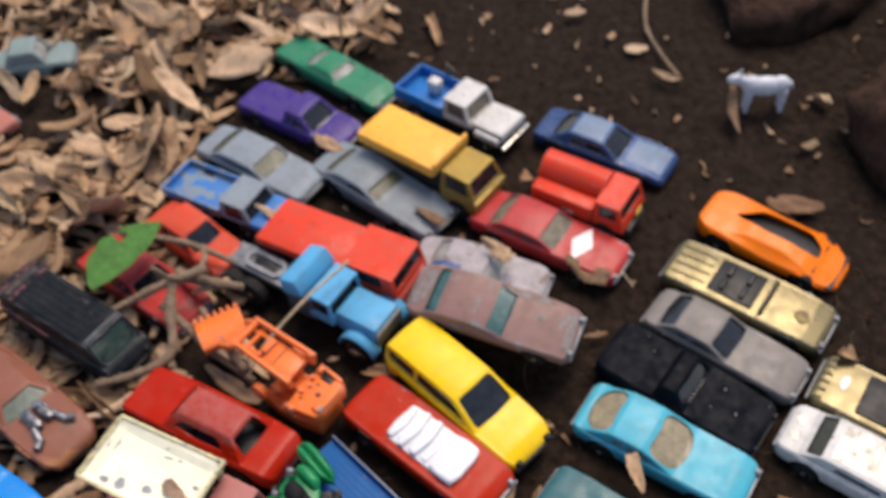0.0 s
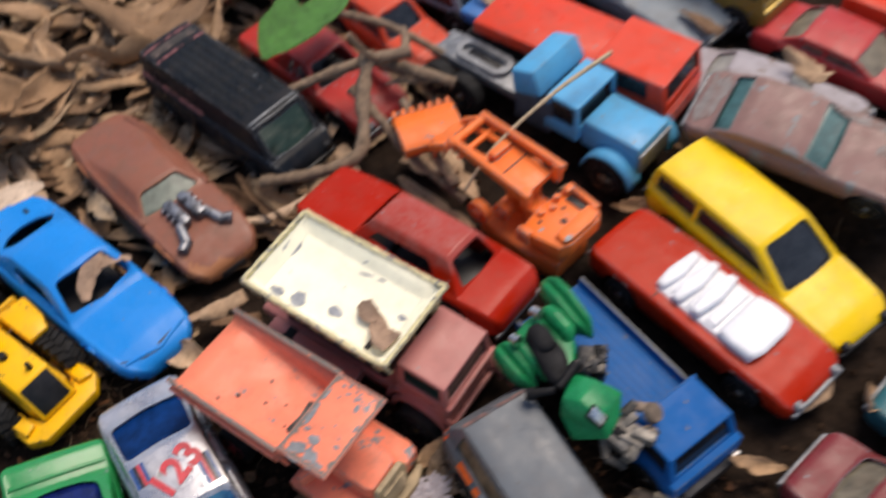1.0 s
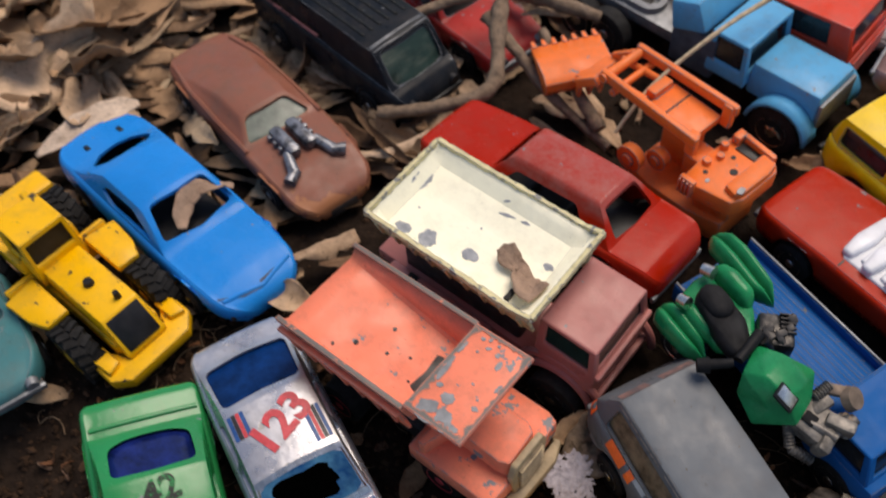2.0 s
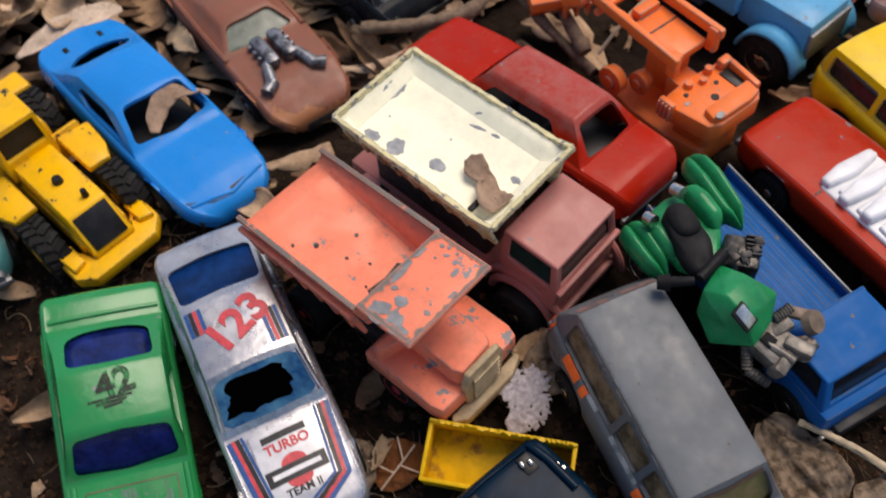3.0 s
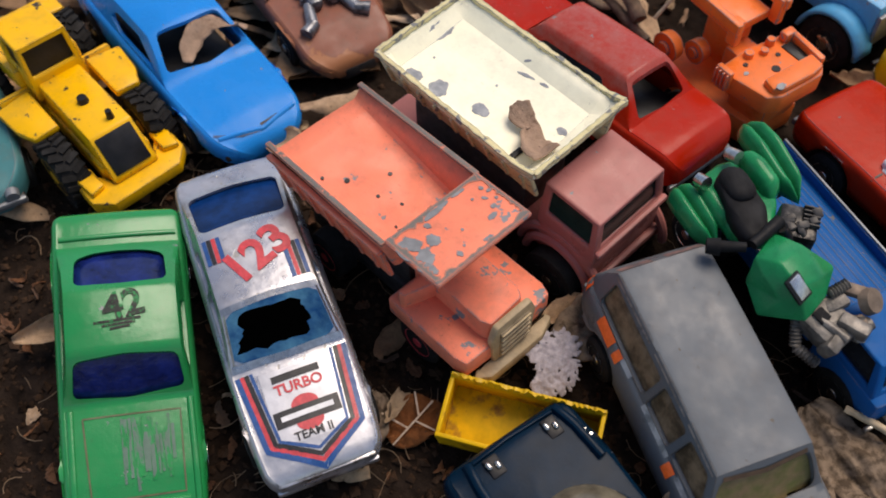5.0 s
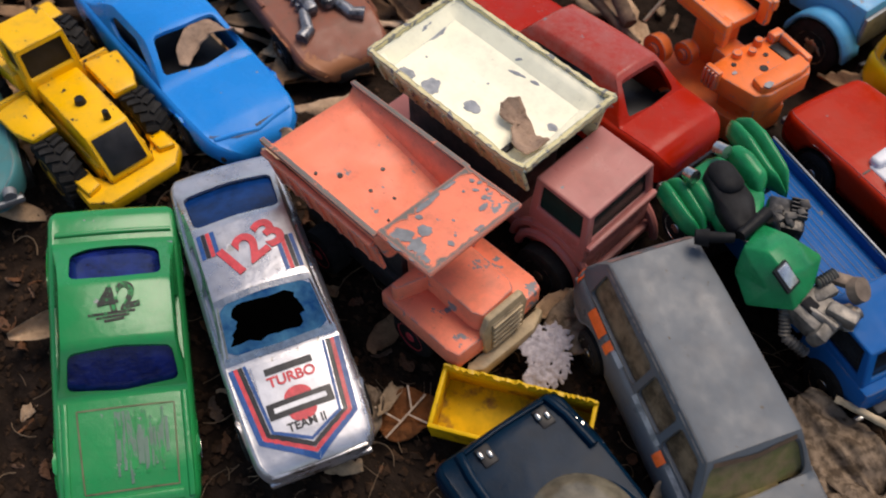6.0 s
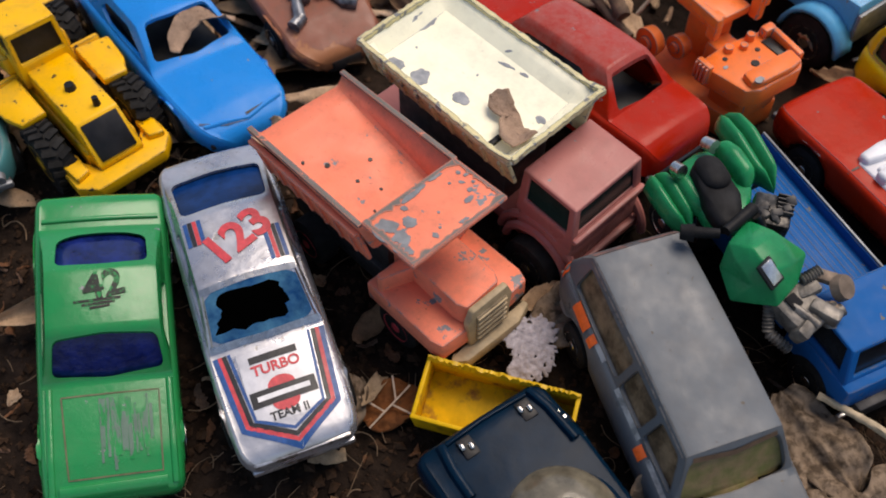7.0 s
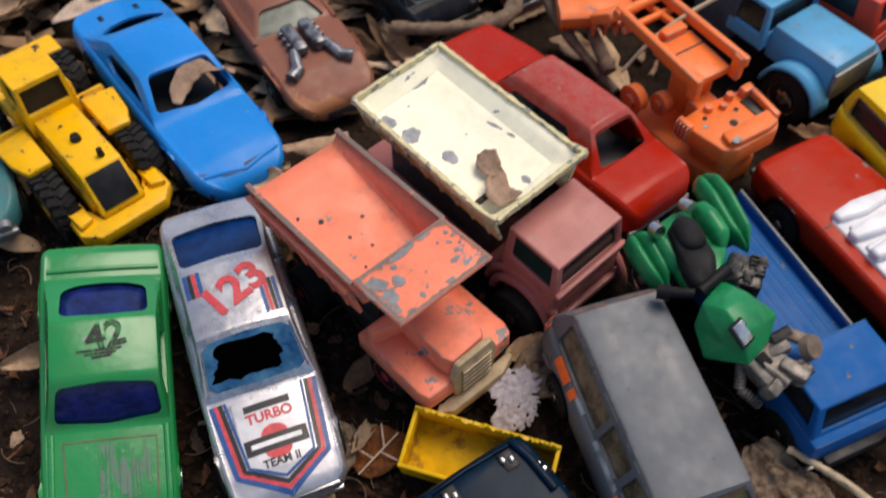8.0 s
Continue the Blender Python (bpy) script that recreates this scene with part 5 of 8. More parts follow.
# yellow wheel loader
P_YELLOW = paint("yellow_enamel", (0.88, 0.47, 0.004), 0.05, 0.3, 0.4, 0, (0.05, 0.040, 0.03), 330, edge=0.6)


def yellow_loader(m):
    ob = thing("toy_front_loader", "yellow toy wheel loader with black treaded tyres", "toy loader", m, "toy loaders on the soil")
    bm = B()
    prof = [(-0.0100, 0.0090), (-0.0100, 0.0188), (0.0130, 0.0188), (0.0195, 0.0105), (0.0195, 0.0090)]
    side = [[bm.verts.new((x, y * (0.94 if z > 0.015 else 1), z)) for x, z in prof] for y in (-0.0056, 0.0056)]
    bm.faces.new(side[0])
    bm.faces.new(list(reversed(side[1])))
    for k in range(5):
        bm.faces.new((side[0][k], side[1][k], side[1][(k + 1) % 5], side[0][(k + 1) % 5]))
    bmesh.ops.bevel(bm, geom=list(bm.edges), offset=0.0006, segments=2, affect="EDGES", profile=0.5)
    part("engine_hood", bm, P_YELLOW, ob)
    boxpart("rear_grille", BLACK, ob, (0.0164, 0, 0.0147), (0.0090, 0.0088, 0.0006), 0.0002, "black rear grille", pose(0, 0, 0, 0, 51.9))
    bm = B()
    cyl(bm, (0.002, -0.0002, 0.0185), (0.002, -0.0002, 0.0202), 0.0014, 0.0011)
    part("exhaust", bm, BLACK, ob, "black exhaust cap")
    bm = B()
    cyl(bm, (0.0105, 0.0018, 0.0185), (0.0105, 0.0018, 0.0210), 0.0009, 0.0007)
    part("air_filter", bm, BLACK, ob, "black filter pipe")
    bm = B()
    prism(bm, [(0.0115, -0.0122), (0.0115, -0.0090), (0.0160, -0.0060), (0.0195, -0.0056), (0.0195, 0.0056), (0.0160, 0.0060), (0.0115, 0.0090), (0.0115, 0.0122), (0.0195, 0.0122), (0.0236, 0.0085), (0.0240, -0.0085), (0.0205, -0.0122)], 0.0058, 0.0092, 0.0006)
    weight = part("counterweight", bm, P_YELLOW, ob)
    for s in (1, -1):
        bm = B()
        prism(bm, [(0.0120, s * 0.0118), (0.0120, s * 0.0076), (0.0185, s * 0.0076), (0.0195, s * 0.0112)], 0.0090, 0.0106, 0.0005)
        part("corner_step", bm, P_YELLOW, weight)
    for s in (1, -1):
        bm = B()
        prism(bm, [(-0.0130, s * 0.0060), (-0.0125, s * 0.0148), (-0.0040, s * 0.0140), (0.0010, s * 0.0120), (0.0010, s * 0.0060)], 0.0150, 0.0170, 0.0006, pose(0, 0, 0, -s * 5, 3))
        rbox(bm, (-0.0130, s * 0.0105, 0.0130), (0.0022, 0.0080, 0.0070), 0.0006, pose(0, 0, 0, 0, -18))
        part("fender", bm, P_YELLOW, ob)
    boxpart("chassis", P_YELLOW, ob, (-0.004, 0, 0.0095), (0.040, 0.0125, 0.0060), 0.0008)
    cabin(ob, -0.0225, -0.0095, 0.0135, 0.0120, 0.0140, 0.0290, P_YELLOW, BLACK, 0.0012, 0.0, bev=0.0007, margin=0.2, low=0.45)
    bm = B()
    for s in (1, -1):
        rbox(bm, (-0.0275, s * 0.0070, 0.0150), (0.026, 0.0022, 0.0045), 0.0006, pose(0, 0, 0, 0, -14))
    rbox(bm, (-0.0250, 0, 0.0130), (0.012, 0.0125, 0.0080), 0.0009)
    part("lift_arm", bm, P_YELLOW, ob, "front frame and lift arms")
    bm = B()
    rbox(bm, (-0.0430, 0, 0.0070), (0.0080, 0.0300, 0.0100), 0.0012)
    part("bucket", bm, P_YELLOW, ob)
    tyre, disc = wheel_meshes(0.0078, 0.0062, P_YELLOW)
    for x in (-0.030, 0.0065):
        for s in (1, -1):
            wob = part("wheel", tyre, None, ob, "black treaded tyre")
            wob.location = (x, s * 0.0112, 0.0078)
            part("rim", disc, None, wob, "yellow rim")
            bm = B()
            for k in range(20):
                a = 2 * math.pi * k / 20
                for q in (1, -1):
                    mm = pose(0, 0, 0, 0, -math.degrees(a + q * 0.08), 0)
                    rbox(bm, mm @ Vector((0.0079, q * 0.0016, 0)), (0.0009, 0.0030, 0.0012), 0, mm @ pose(0, 0, 0, q * 20))
            part("tread", bm, RUBBER, wob, smooth=0)
    return ob


yellow_loader(at(-0.1830, 0.3125, -19.5))

# sky blue tractor truck
P_SKY = paint("sky_blue_enamel", (0.07, 0.36, 0.62), 0.02, 0.35, 0.45)


def tractor_truck(m):
    ob = thing("toy_tractor_truck", "sky blue toy tractor truck with a grey chassis and no trailer", "toy truck", m, "toy trucks on the soil")
    bm = B()
    for s in (1, -1):
        rbox(bm, (-0.020, s * 0.0042, 0.0110), (0.042, 0.0026, 0.0030), 0.0005)
    rbox(bm, (-0.012, 0, 0.0112), (0.012, 0.0100, 0.0024), 0.0005)
    rbox(bm, (-0.0375, 0, 0.0112), (0.005, 0.0110, 0.0028), 0.0006)
    for x in (-0.0235, -0.0325):
        rbox(bm, (x, 0, 0.0120), (0.003, 0.0105, 0.0024), 0.0005)
    prism(bm, [(-0.0360, -0.0056), (-0.0380, 0.0), (-0.0360, 0.0056), (-0.0060, 0.0056), (-0.0060, -0.0056)], 0.0120, 0.0130, 0.0003)
    ring = []
    for k in range(32):
        a = 2 * math.pi * k / 32
        ex = 0.0058 if math.cos(a) > 0 else -0.0058
        ring.append([bm.verts.new((-0.0235 + ex + rr * math.cos(a), rr * 1.1 * math.sin(a), z)) for rr, z in ((0.0042, 0.0128), (0.0040, 0.0146), (0.0022, 0.0146), (0.0020, 0.0128))])
    for p, q in zip(ring, ring[1:] + ring[:1]):
        for e in range(3):
            bm.faces.new((p[e], q[e], q[e + 1], p[e + 1]))
    part("chassis", bm, BARE, ob, "grey chassis with fifth wheel")
    bm = B()
    prism(bm, [(-0.0294, -0.0016), (-0.0294, 0.0016), (-0.0176, 0.0016), (-0.0176, -0.0016)], 0.0128, 0.0133, 0.0001)
    part("slot", bm, BLACK, ob, "dark slot of the fifth wheel")
    bm = B()
    rbox(bm, (0.002, 0, 0.0150), (0.013, 0.0195, 0.0120), 0.0008)
    part("sleeper", bm, plain("dark_blue_grey", (0.045, 0.075, 0.1), 0.5), ob, "dark sleeper body")
    bm = B()
    rbox(bm, (-0.0005, 0.0, 0.0245), (0.0105, 0.0215, 0.0080), 0.0010, pose(0, 0, 0, 0, -20), 2, (0.8, 0.95))
    part("roof_fairing", bm, P_SKY, ob, "sky blue roof fairing")
    cabin(ob, 0.0065, 0.0180, 0.0200, 0.0185, 0.0120, 0.0240, P_SKY, GLASS, 0.0012, 0, bev=0.0008, margin=0.14, low=0.35)
    bm = B()
    rbox(bm, (0.0270, 0, 0.0145), (0.0190, 0.0160, 0.0090), 0.0010, None, 2, (0.98, 0.92))
    part("hood", bm, P_SKY, ob)
    for s in (1, -1):
        bm = B()
        res = [bm.verts.new((0.0295 + 0.0085 * math.cos(a), y, 0.0068 + 0.0085 * math.sin(a))) for y in (s * 0.0070, s * 0.0125) for a in np.linspace(0.1, math.pi - 0.1, 12)]
        for k in range(11):
            bm.faces.new((res[k], res[k + 1], res[k + 13], res[k + 12]))
        f = part("fender", bm, P_SKY, ob, "rounded blue fender")
        so = f.modifiers.new("wall", "SOLIDIFY")
        so.thickness = 0.0009
    bm = B()
    rbox(bm, (0.0368, 0, 0.0130), (0.0010, 0.0150, 0.0080), 0.0003)
    part("grille", bm, BARE, ob)
    add_wheels(ob, (-0.0330, -0.0235, 0.0290), 0.0195, 0.0066, 0.0048, CHROME)
    return ob


tractor_truck(at(-0.0632, 0.4440, -25.0) @ Matrix.Scale(1.1, 4))

# red convertible
P_RED2 = paint("red_enamel", (0.43, 0.020, 0.003), 0.0, 0.15, 0.27, gloss=0.11, coat=0.05, edge=0.3)
ob, sh, body = car("toy_convertible", "red toy convertible with white moulded seats", spec(MUSCLE, L=0.070, W=0.0255, belt=[(0, 0.0130), (0.3, 0.0138), (0.6, 0.0132), (0.92, 0.0125), (1, 0.0100)], green=None, H=0.014, axles=(0.2, 0.8)), at(-0.0039, 0.3781, -32.7), P_RED2, None)
bm = B()
prism(bm, [(-0.0120, -0.0086), (-0.0130, 0.0), (-0.0120, 0.0086), (0.0190, 0.0088), (0.0198, 0.0), (0.0190, -0.0088)], 0.0126, 0.0145, 0.0006)
part("cockpit", bm, WHITEPL, body, "white interior tub", 50)
bm = B()
prism(bm, [(0.0080, -0.0082), (0.0080, 0.0082), (0.0130, 0.0092), (0.0192, 0.0088), (0.0204, 0.0050), (0.0204, -0.0050), (0.0192, -0.0088), (0.0130, -0.0092)], 0.0140, 0.0164, 0.0013)
part("dashboard", bm, WHITEPL, body, "smooth white dashboard cover", 60)
for k, (x, w) in enumerate(((-0.0098, 0.0078), (-0.0040, 0.0086), (0.0022, 0.0084))):
    bm = B()
    prism(bm, [(x - 0.0022, -w), (x - 0.0030, -w * 0.2), (x - 0.0020, w), (x + 0.0008, w * 1.02), (x + 0.0018, 0.0), (x + 0.0006, -w * 1.03)], 0.0140, 0.0168, 0.0009, pose(0, 0, 0, 0, -4))
    prism(bm, [(x + 0.0012, -w * 0.86), (x + 0.0012, w * 0.86), (x + 0.0046, w * 0.92), (x + 0.0046, -w * 0.92)], 0.0140, 0.0153, 0.0006)
    part("seat", bm, WHITEPL, body, "white bench seat", 60)
strip(sh, [(-0.0110, -0.0120), (-0.0110, -0.0090)], 0.0005, "door_seam", BLACK, body)

# yellow wagon
P_TAXI = paint("taxi_yellow_enamel", (0.86, 0.55, 0.004), 0.0, 0.22, 0.3, edge=0.2)
ob, sh, body = car("toy_station_wagon", "glossy yellow toy station wagon with black windshield", spec(SEDAN, L=0.073, W=0.0260, belt=[(0, 0.0145), (0.5, 0.0142), (0.75, 0.0135), (0.92, 0.0122), (1, 0.0095)], green=(0.01, 0.05, 0.55, 0.73), H=0.0220, pillar=0.45, rw=0.78, crown=0.001, corner=0.006), at(0.0080, 0.4015, -37.3), P_TAXI, GLASS, bumper=BLACK)

# green three-wheeler lying across the blue pickup
DULLMETAL = plain("dull_cast_metal", (0.17, 0.155, 0.135), 0.5, 0.5, 0.7, 300, 0.8, 0.0005)
P_TRIKE = plain("green_plastic", (0.002, 0.20, 0.068), 0.26, 0, 0.25, 200, 0.15, 0.0002, 0.25)
SADDLE = plain("matt_black", (0.007, 0.007, 0.008), 0.65, 0, 0.5, 300, 0.4, 0.0003, 0.2)


def trike(m):
    ob = thing("toy_trike", "green plastic toy trike with a black saddle and bare engine", "toy motorcycle", m)
    def ridged(spine, ridges, height):
        """A moulded fender: a tapering tongue with rounded ridges along it. spine: (x, y, z, half width)."""
        bm = B()
        n, nv = 22, 18
        cols, ts = list(zip(*spine)), np.linspace(0, 1, len(spine))
        a, b = Vector(spine[0][:3]), Vector(spine[-1][:3])
        d = (b - a)
        sd = Vector((-d.y, d.x, 0)).normalized()
        rows = []
        for i in range(n + 1):
            t = i / n
            x, y, z, h = (float(np.interp(t, ts, c)) for c in cols)
            cap = min(1.0, (t / 0.14) ** 0.5 if t < 0.14 else 1.0, ((1 - t) / 0.22) ** 0.6 if t > 0.78 else 1.0)
            row = []
            for j in range(nv + 1):
                v = j / nv * 2 - 1
                crest = abs(math.cos(math.pi * ridges * (v + 1) / 2 - math.pi / 2)) ** 0.7
                up = height * cap * (0.45 + 0.55 * crest) * (1 - abs(v) ** 6)
                row.append(bm.verts.new(Vector((x, y, z - height * 0.5 + up)) + sd * (h * cap * v)))
            rows.append(row)
        for p, q in zip(rows, rows[1:]):
            for k in range(nv):
                bm.faces.new((p[k], q[k], q[k + 1], p[k + 1]))
        bmesh.ops.remove_doubles(bm, verts=bm.verts, dist=0.00001)
        ob2 = part("rear_fender", bm, P_TRIKE, ob, "ridged green fender", 60)
        so = ob2.modifiers.new("wall", "SOLIDIFY")
        so.thickness, so.offset = 0.0012, -1
        return ob2

    ridged([(-0.0284, 0.0100, 0.0208, 0.0034), (-0.0200, 0.0114, 0.0216, 0.0040), (-0.0120, 0.0126, 0.0204, 0.0036), (-0.0070, 0.0140, 0.0188, 0.0016)], 2, 0.0036)
    ridged([(-0.0198, 0.0054, 0.0216, 0.0020), (-0.0150, 0.0066, 0.0226, 0.0028), (-0.0100, 0.0076, 0.0222, 0.0026), (-0.0062, 0.0070, 0.0204, 0.0018)], 1, 0.0032)
    ridged([(-0.0158, -0.0100, 0.0194, 0.0030), (-0.0105, -0.0092, 0.0202, 0.0036), (-0.0050, -0.0078, 0.0190, 0.0032), (-0.0002, -0.0062, 0.0172, 0.0014)], 2, 0.0034)
    ridged([(-0.0142, -0.0056, 0.0206, 0.0018), (-0.0100, -0.0050, 0.0214, 0.0024), (-0.0056, -0.0040, 0.0208, 0.0022), (-0.0022, -0.0030, 0.0194, 0.0012)], 1, 0.0030)
    bm = B()
    prism(bm, [(-0.0185, 0.0000), (-0.0150, -0.0066), (-0.0010, -0.0040), (0.0035, 0.0030), (-0.0070, 0.0085), (-0.0190, 0.0050)], 0.0170, 0.0208, 0.0012)
    part("rear_body", bm, P_TRIKE, ob, "", 60)
    bm = B()
    prism(bm, [(-0.0148, -0.0006), (-0.0122, -0.0042), (-0.0060, -0.0040), (-0.0010, -0.0046), (0.0040, -0.0036), (0.0036, 0.0012), (-0.0034, 0.0038), (-0.0118, 0.0028)], 0.0205, 0.0246, 0.0016)
    lobe(bm, (-0.0138, -0.0008, 0.0244), (-0.0050, 0.0000, 0.0248), 0.0030, 0.0016)
    part("saddle", bm, SADDLE, ob, "black saddle", 60)
    bm = B()
    cyl(bm, (0.0048, -0.0042, 0.0236), (0.0030, -0.0095, 0.0232), 0.0010, 0.0012)
    cyl(bm, (0.0034, -0.0088, 0.0232), (0.0024, -0.0112, 0.0230), 0.0018, 0.0015)
    cyl(bm, (0.0048, -0.0030, 0.0240), (0.0010, 0.0040, 0.0248), 0.0011, 0.0013)
    part("handlebar", bm, SADDLE, ob, "black handlebar")
    bm = B()
    turn = pose(0.0004, 0.0090, 0, 0, 0, -30)
    rbox(bm, turn @ Vector((0, 0, 0.0195)), (0.0082, 0.0076, 0.0060), 0.0009, pose(0, 0, 0, 0, 0, -30))
    cyl(bm, turn @ Vector((0.0034, -0.0010, 0.0200)), turn @ Vector((0.0040, -0.0034, 0.0242)), 0.0014, 0.0012)
    DARKFIN = plain("dark_fin", (0.055, 0.05, 0.045), 0.5, 0.3, 0.6, 500)
    motor = part("engine", bm, two_tone("dark_engine", (0.03, 0.03, 0.03), (0.12, 0.11, 0.10), 0.55, 500, (1, 1, 1), 0.35, 0.1, 0.6), ob, "dark ribbed engine")
    re = random.Random(6)
    for k in range(16):
        a, r = re.uniform(0, 6.28), 0.0042 * re.random() ** 0.6
        p = turn @ Vector((r * math.cos(a), r * math.sin(a), re.uniform(0.0200, 0.0232)))
        boxpart("engine_lump", DARKFIN, motor, p, (re.uniform(0.0012, 0.0030), re.uniform(0.0010, 0.0024), re.uniform(0.0010, 0.0022)), 0.0004, "", pose(0, 0, 0, re.uniform(-30, 30), re.uniform(-30, 30), re.uniform(0, 180)))
    for k in range(5):
        boxpart("cooling_fin", DARKFIN, motor, turn @ Vector((-0.0034 + 0.0011 * k, 0.0022, 0.0230)), (0.0004, 0.0034, 0.0012), 0.0002, "", pose(0, 0, 0, 0, 0, -30))
    bm = B()
    V = {k: bm.verts.new(p) for k, p in dict(
        bl=(0.0074, -0.0038, 0.0240), n=(0.0026, 0.0024, 0.0236), pk=(0.0046, 0.0048, 0.0226), r=(0.0119, 0.0110, 0.0228), rf=(0.0168, 0.0078, 0.0200),
        tip=(0.0200, 0.0030, 0.0180), wl=(0.0156, -0.0046, 0.0160), lo=(0.0092, -0.0050, 0.0186), m=(0.0110, -0.0006, 0.0262), q=(0.0068, 0.0062, 0.0242),
        c=(0.0156, 0.0014, 0.0244), d=(0.0146, 0.0060, 0.0236), e=(0.0118, -0.0034, 0.0232), g=(0.0158, -0.0012, 0.0206)).items()}
    for f in ("bl n m", "n q m", "n pk q", "pk r q", "q r d", "r rf d", "m q d", "m d c", "c d rf", "c rf tip", "bl m e", "bl e lo", "m c e", "e c g", "lo e g", "lo g wl", "g c tip", "g tip wl"):
        bm.faces.new([V[k] for k in f.split()])
    fair = part("front_fairing", bm, P_TRIKE, ob, "angular green fairing with a notched back edge", 50)
    so = fair.modifiers.new("wall", "SOLIDIFY")
    so.thickness, so.offset = 0.0010, -1
    bv = fair.modifiers.new("round", "BEVEL")
    bv.width, bv.segments, bv.limit_method, bv.angle_limit = 0.0007, 3, "ANGLE", radians(15)
    boxpart("vent_frame", BLACK, ob, (0.0155, 0.0016, 0.0236), (0.0056, 0.0038, 0.0008), 0.0003, "", pose(0, 0, 0, 0, 0, 38) @ pose(0, 0, 0, 10, 40, 0))
    vent = boxpart("vent_plate", CHROME, ob, (0.0156, 0.0017, 0.0240), (0.0046, 0.0027, 0.0006), 0.0002, "silver mesh plate", pose(0, 0, 0, 0, 0, 38) @ pose(0, 0, 0, 10, 40, 0))
    bm = B()
    rbox(bm, (0.0206, 0.0078, 0.0158), (0.0090, 0.0078, 0.0050), 0.0008, pose(0, 0, 0, 8, 10, 28))
    rbox(bm, (0.0228, 0.0112, 0.0180), (0.0060, 0.0030, 0.0030), 0.0007, pose(0, 0, 0, 0, 0, 40))
    cyl(bm, (0.0236, 0.0105, 0.0165), (0.0225, 0.0150, 0.0175), 0.0013)
    rbox(bm, (0.0176, 0.0098, 0.0186), (0.0030, 0.0048, 0.0020), 0.0006, pose(0, 0, 0, 15, 0, 10))
    rbox(bm, (0.0242, 0.0072, 0.0160), (0.0028, 0.0062, 0.0042), 0.0008, pose(0, 0, 0, 0, 20, 35))
    cyl(bm, (0.0190, 0.0050, 0.0182), (0.0250, 0.0090, 0.0176), 0.0009)
    cyl(bm, (0.0210, 0.0130, 0.0184), (0.0246, 0.0125, 0.0150), 0.0011)
    part("fork", bm, DULLMETAL, ob, "dull cast metal fork")
    bm = B()
    cyl(bm, (0.0186, 0.0156, 0.0188), (0.0194, 0.0164, 0.0202), 0.0028, 0.0024, 20)
    rbox(bm, (0.0165, 0.0140, 0.0198), (0.0060, 0.0026, 0.0020), 0.0007, pose(0, 0, 0, 10, 0, 55))
    rbox(bm, (0.0222, 0.0128, 0.0172), (0.0032, 0.0030, 0.0030), 0.0008, pose(0, 0, 0, 0, 10, 20))
    part("fork_cap", bm, plain("rusty_cap", (0.17, 0.125, 0.09), 0.6, 0.3, 0.5, 350, 0.5), ob, "rusty round cap")
    boxpart("fork_gap", SADDLE, ob, (0.0196, 0.0060, 0.0186), (0.0028, 0.0026, 0.0010), 0.0003, "dark socket", pose(0, 0, 0, 8, 10, 28))
    for pts in (((0.0160, 0.0088, 0.0196), (0.0150, 0.0130, 0.0206)), ((0.0180, 0.0026, 0.0158), (0.0218, 0.0018, 0.0122)), ((0.0218, 0.0018, 0.0122), (0.0254, 0.0052, 0.0104))):
        bm = B()
        a, b = Vector(pts[0]), Vector(pts[1])
        d = (b - a).normalized()
        u = d.cross(Vector((0, 0, 1))).normalized()
        w, rings = d.cross(u), []
        for k in range(29):
            r = 0.0009 + 0.0004 * (0.5 - 0.5 * math.cos(math.pi * k / 2))
            rings.append([bm.verts.new(a.lerp(b, k / 28) + (u * math.cos(q) + w * math.sin(q)) * r) for q in np.linspace(0, 2 * math.pi, 11)[:-1]])
        for p, q in zip(rings, rings[1:]):
            for e in range(10):
                bm.faces.new((p[e], p[(e + 1) % 10], q[(e + 1) % 10], q[e]))
        bm.faces.new(rings[0])
        bm.faces.new(list(reversed(rings[-1])))
        part("spring", bm, DULLMETAL, ob, "dull coil spring")
    for a, b in (((-0.0134, -0.0068, 0.0232), (-0.0112, -0.0060, 0.0240)), ((-0.0186, 0.0018, 0.0232), (-0.0160, 0.0028, 0.0242))):
        bm = B()
        cyl(bm, a, b, 0.0014, 0.0015)
        part("exhaust", bm, CHROME, ob, "chrome exhaust tip")
    tyre, disc = wheel_meshes(0.0052, 0.0056, CHROME)
    for x, y, z in ((-0.0170, 0.0112, 0.0140), (-0.0080, -0.0070, 0.0130)):
        w = part("wheel", tyre, None, ob, "black rubber tyre")
        w.matrix_local = pose(x, y, z, 0, 0, 16)
        part("rim", disc, None, w, "metal wheel rim")
    return ob


trike(at(-0.0380, 0.3386, -50, 0.0070) @ Matrix.Scale(0.95, 4))

# blue pickup truck
P_ROYAL = paint("royal_blue_enamel", (0.0, 0.098, 0.325), 0.03, 0.06, 0.4, gloss=0.07, coat=0.0, under=(0.16, 0.15, 0.13), chip_scale=420)


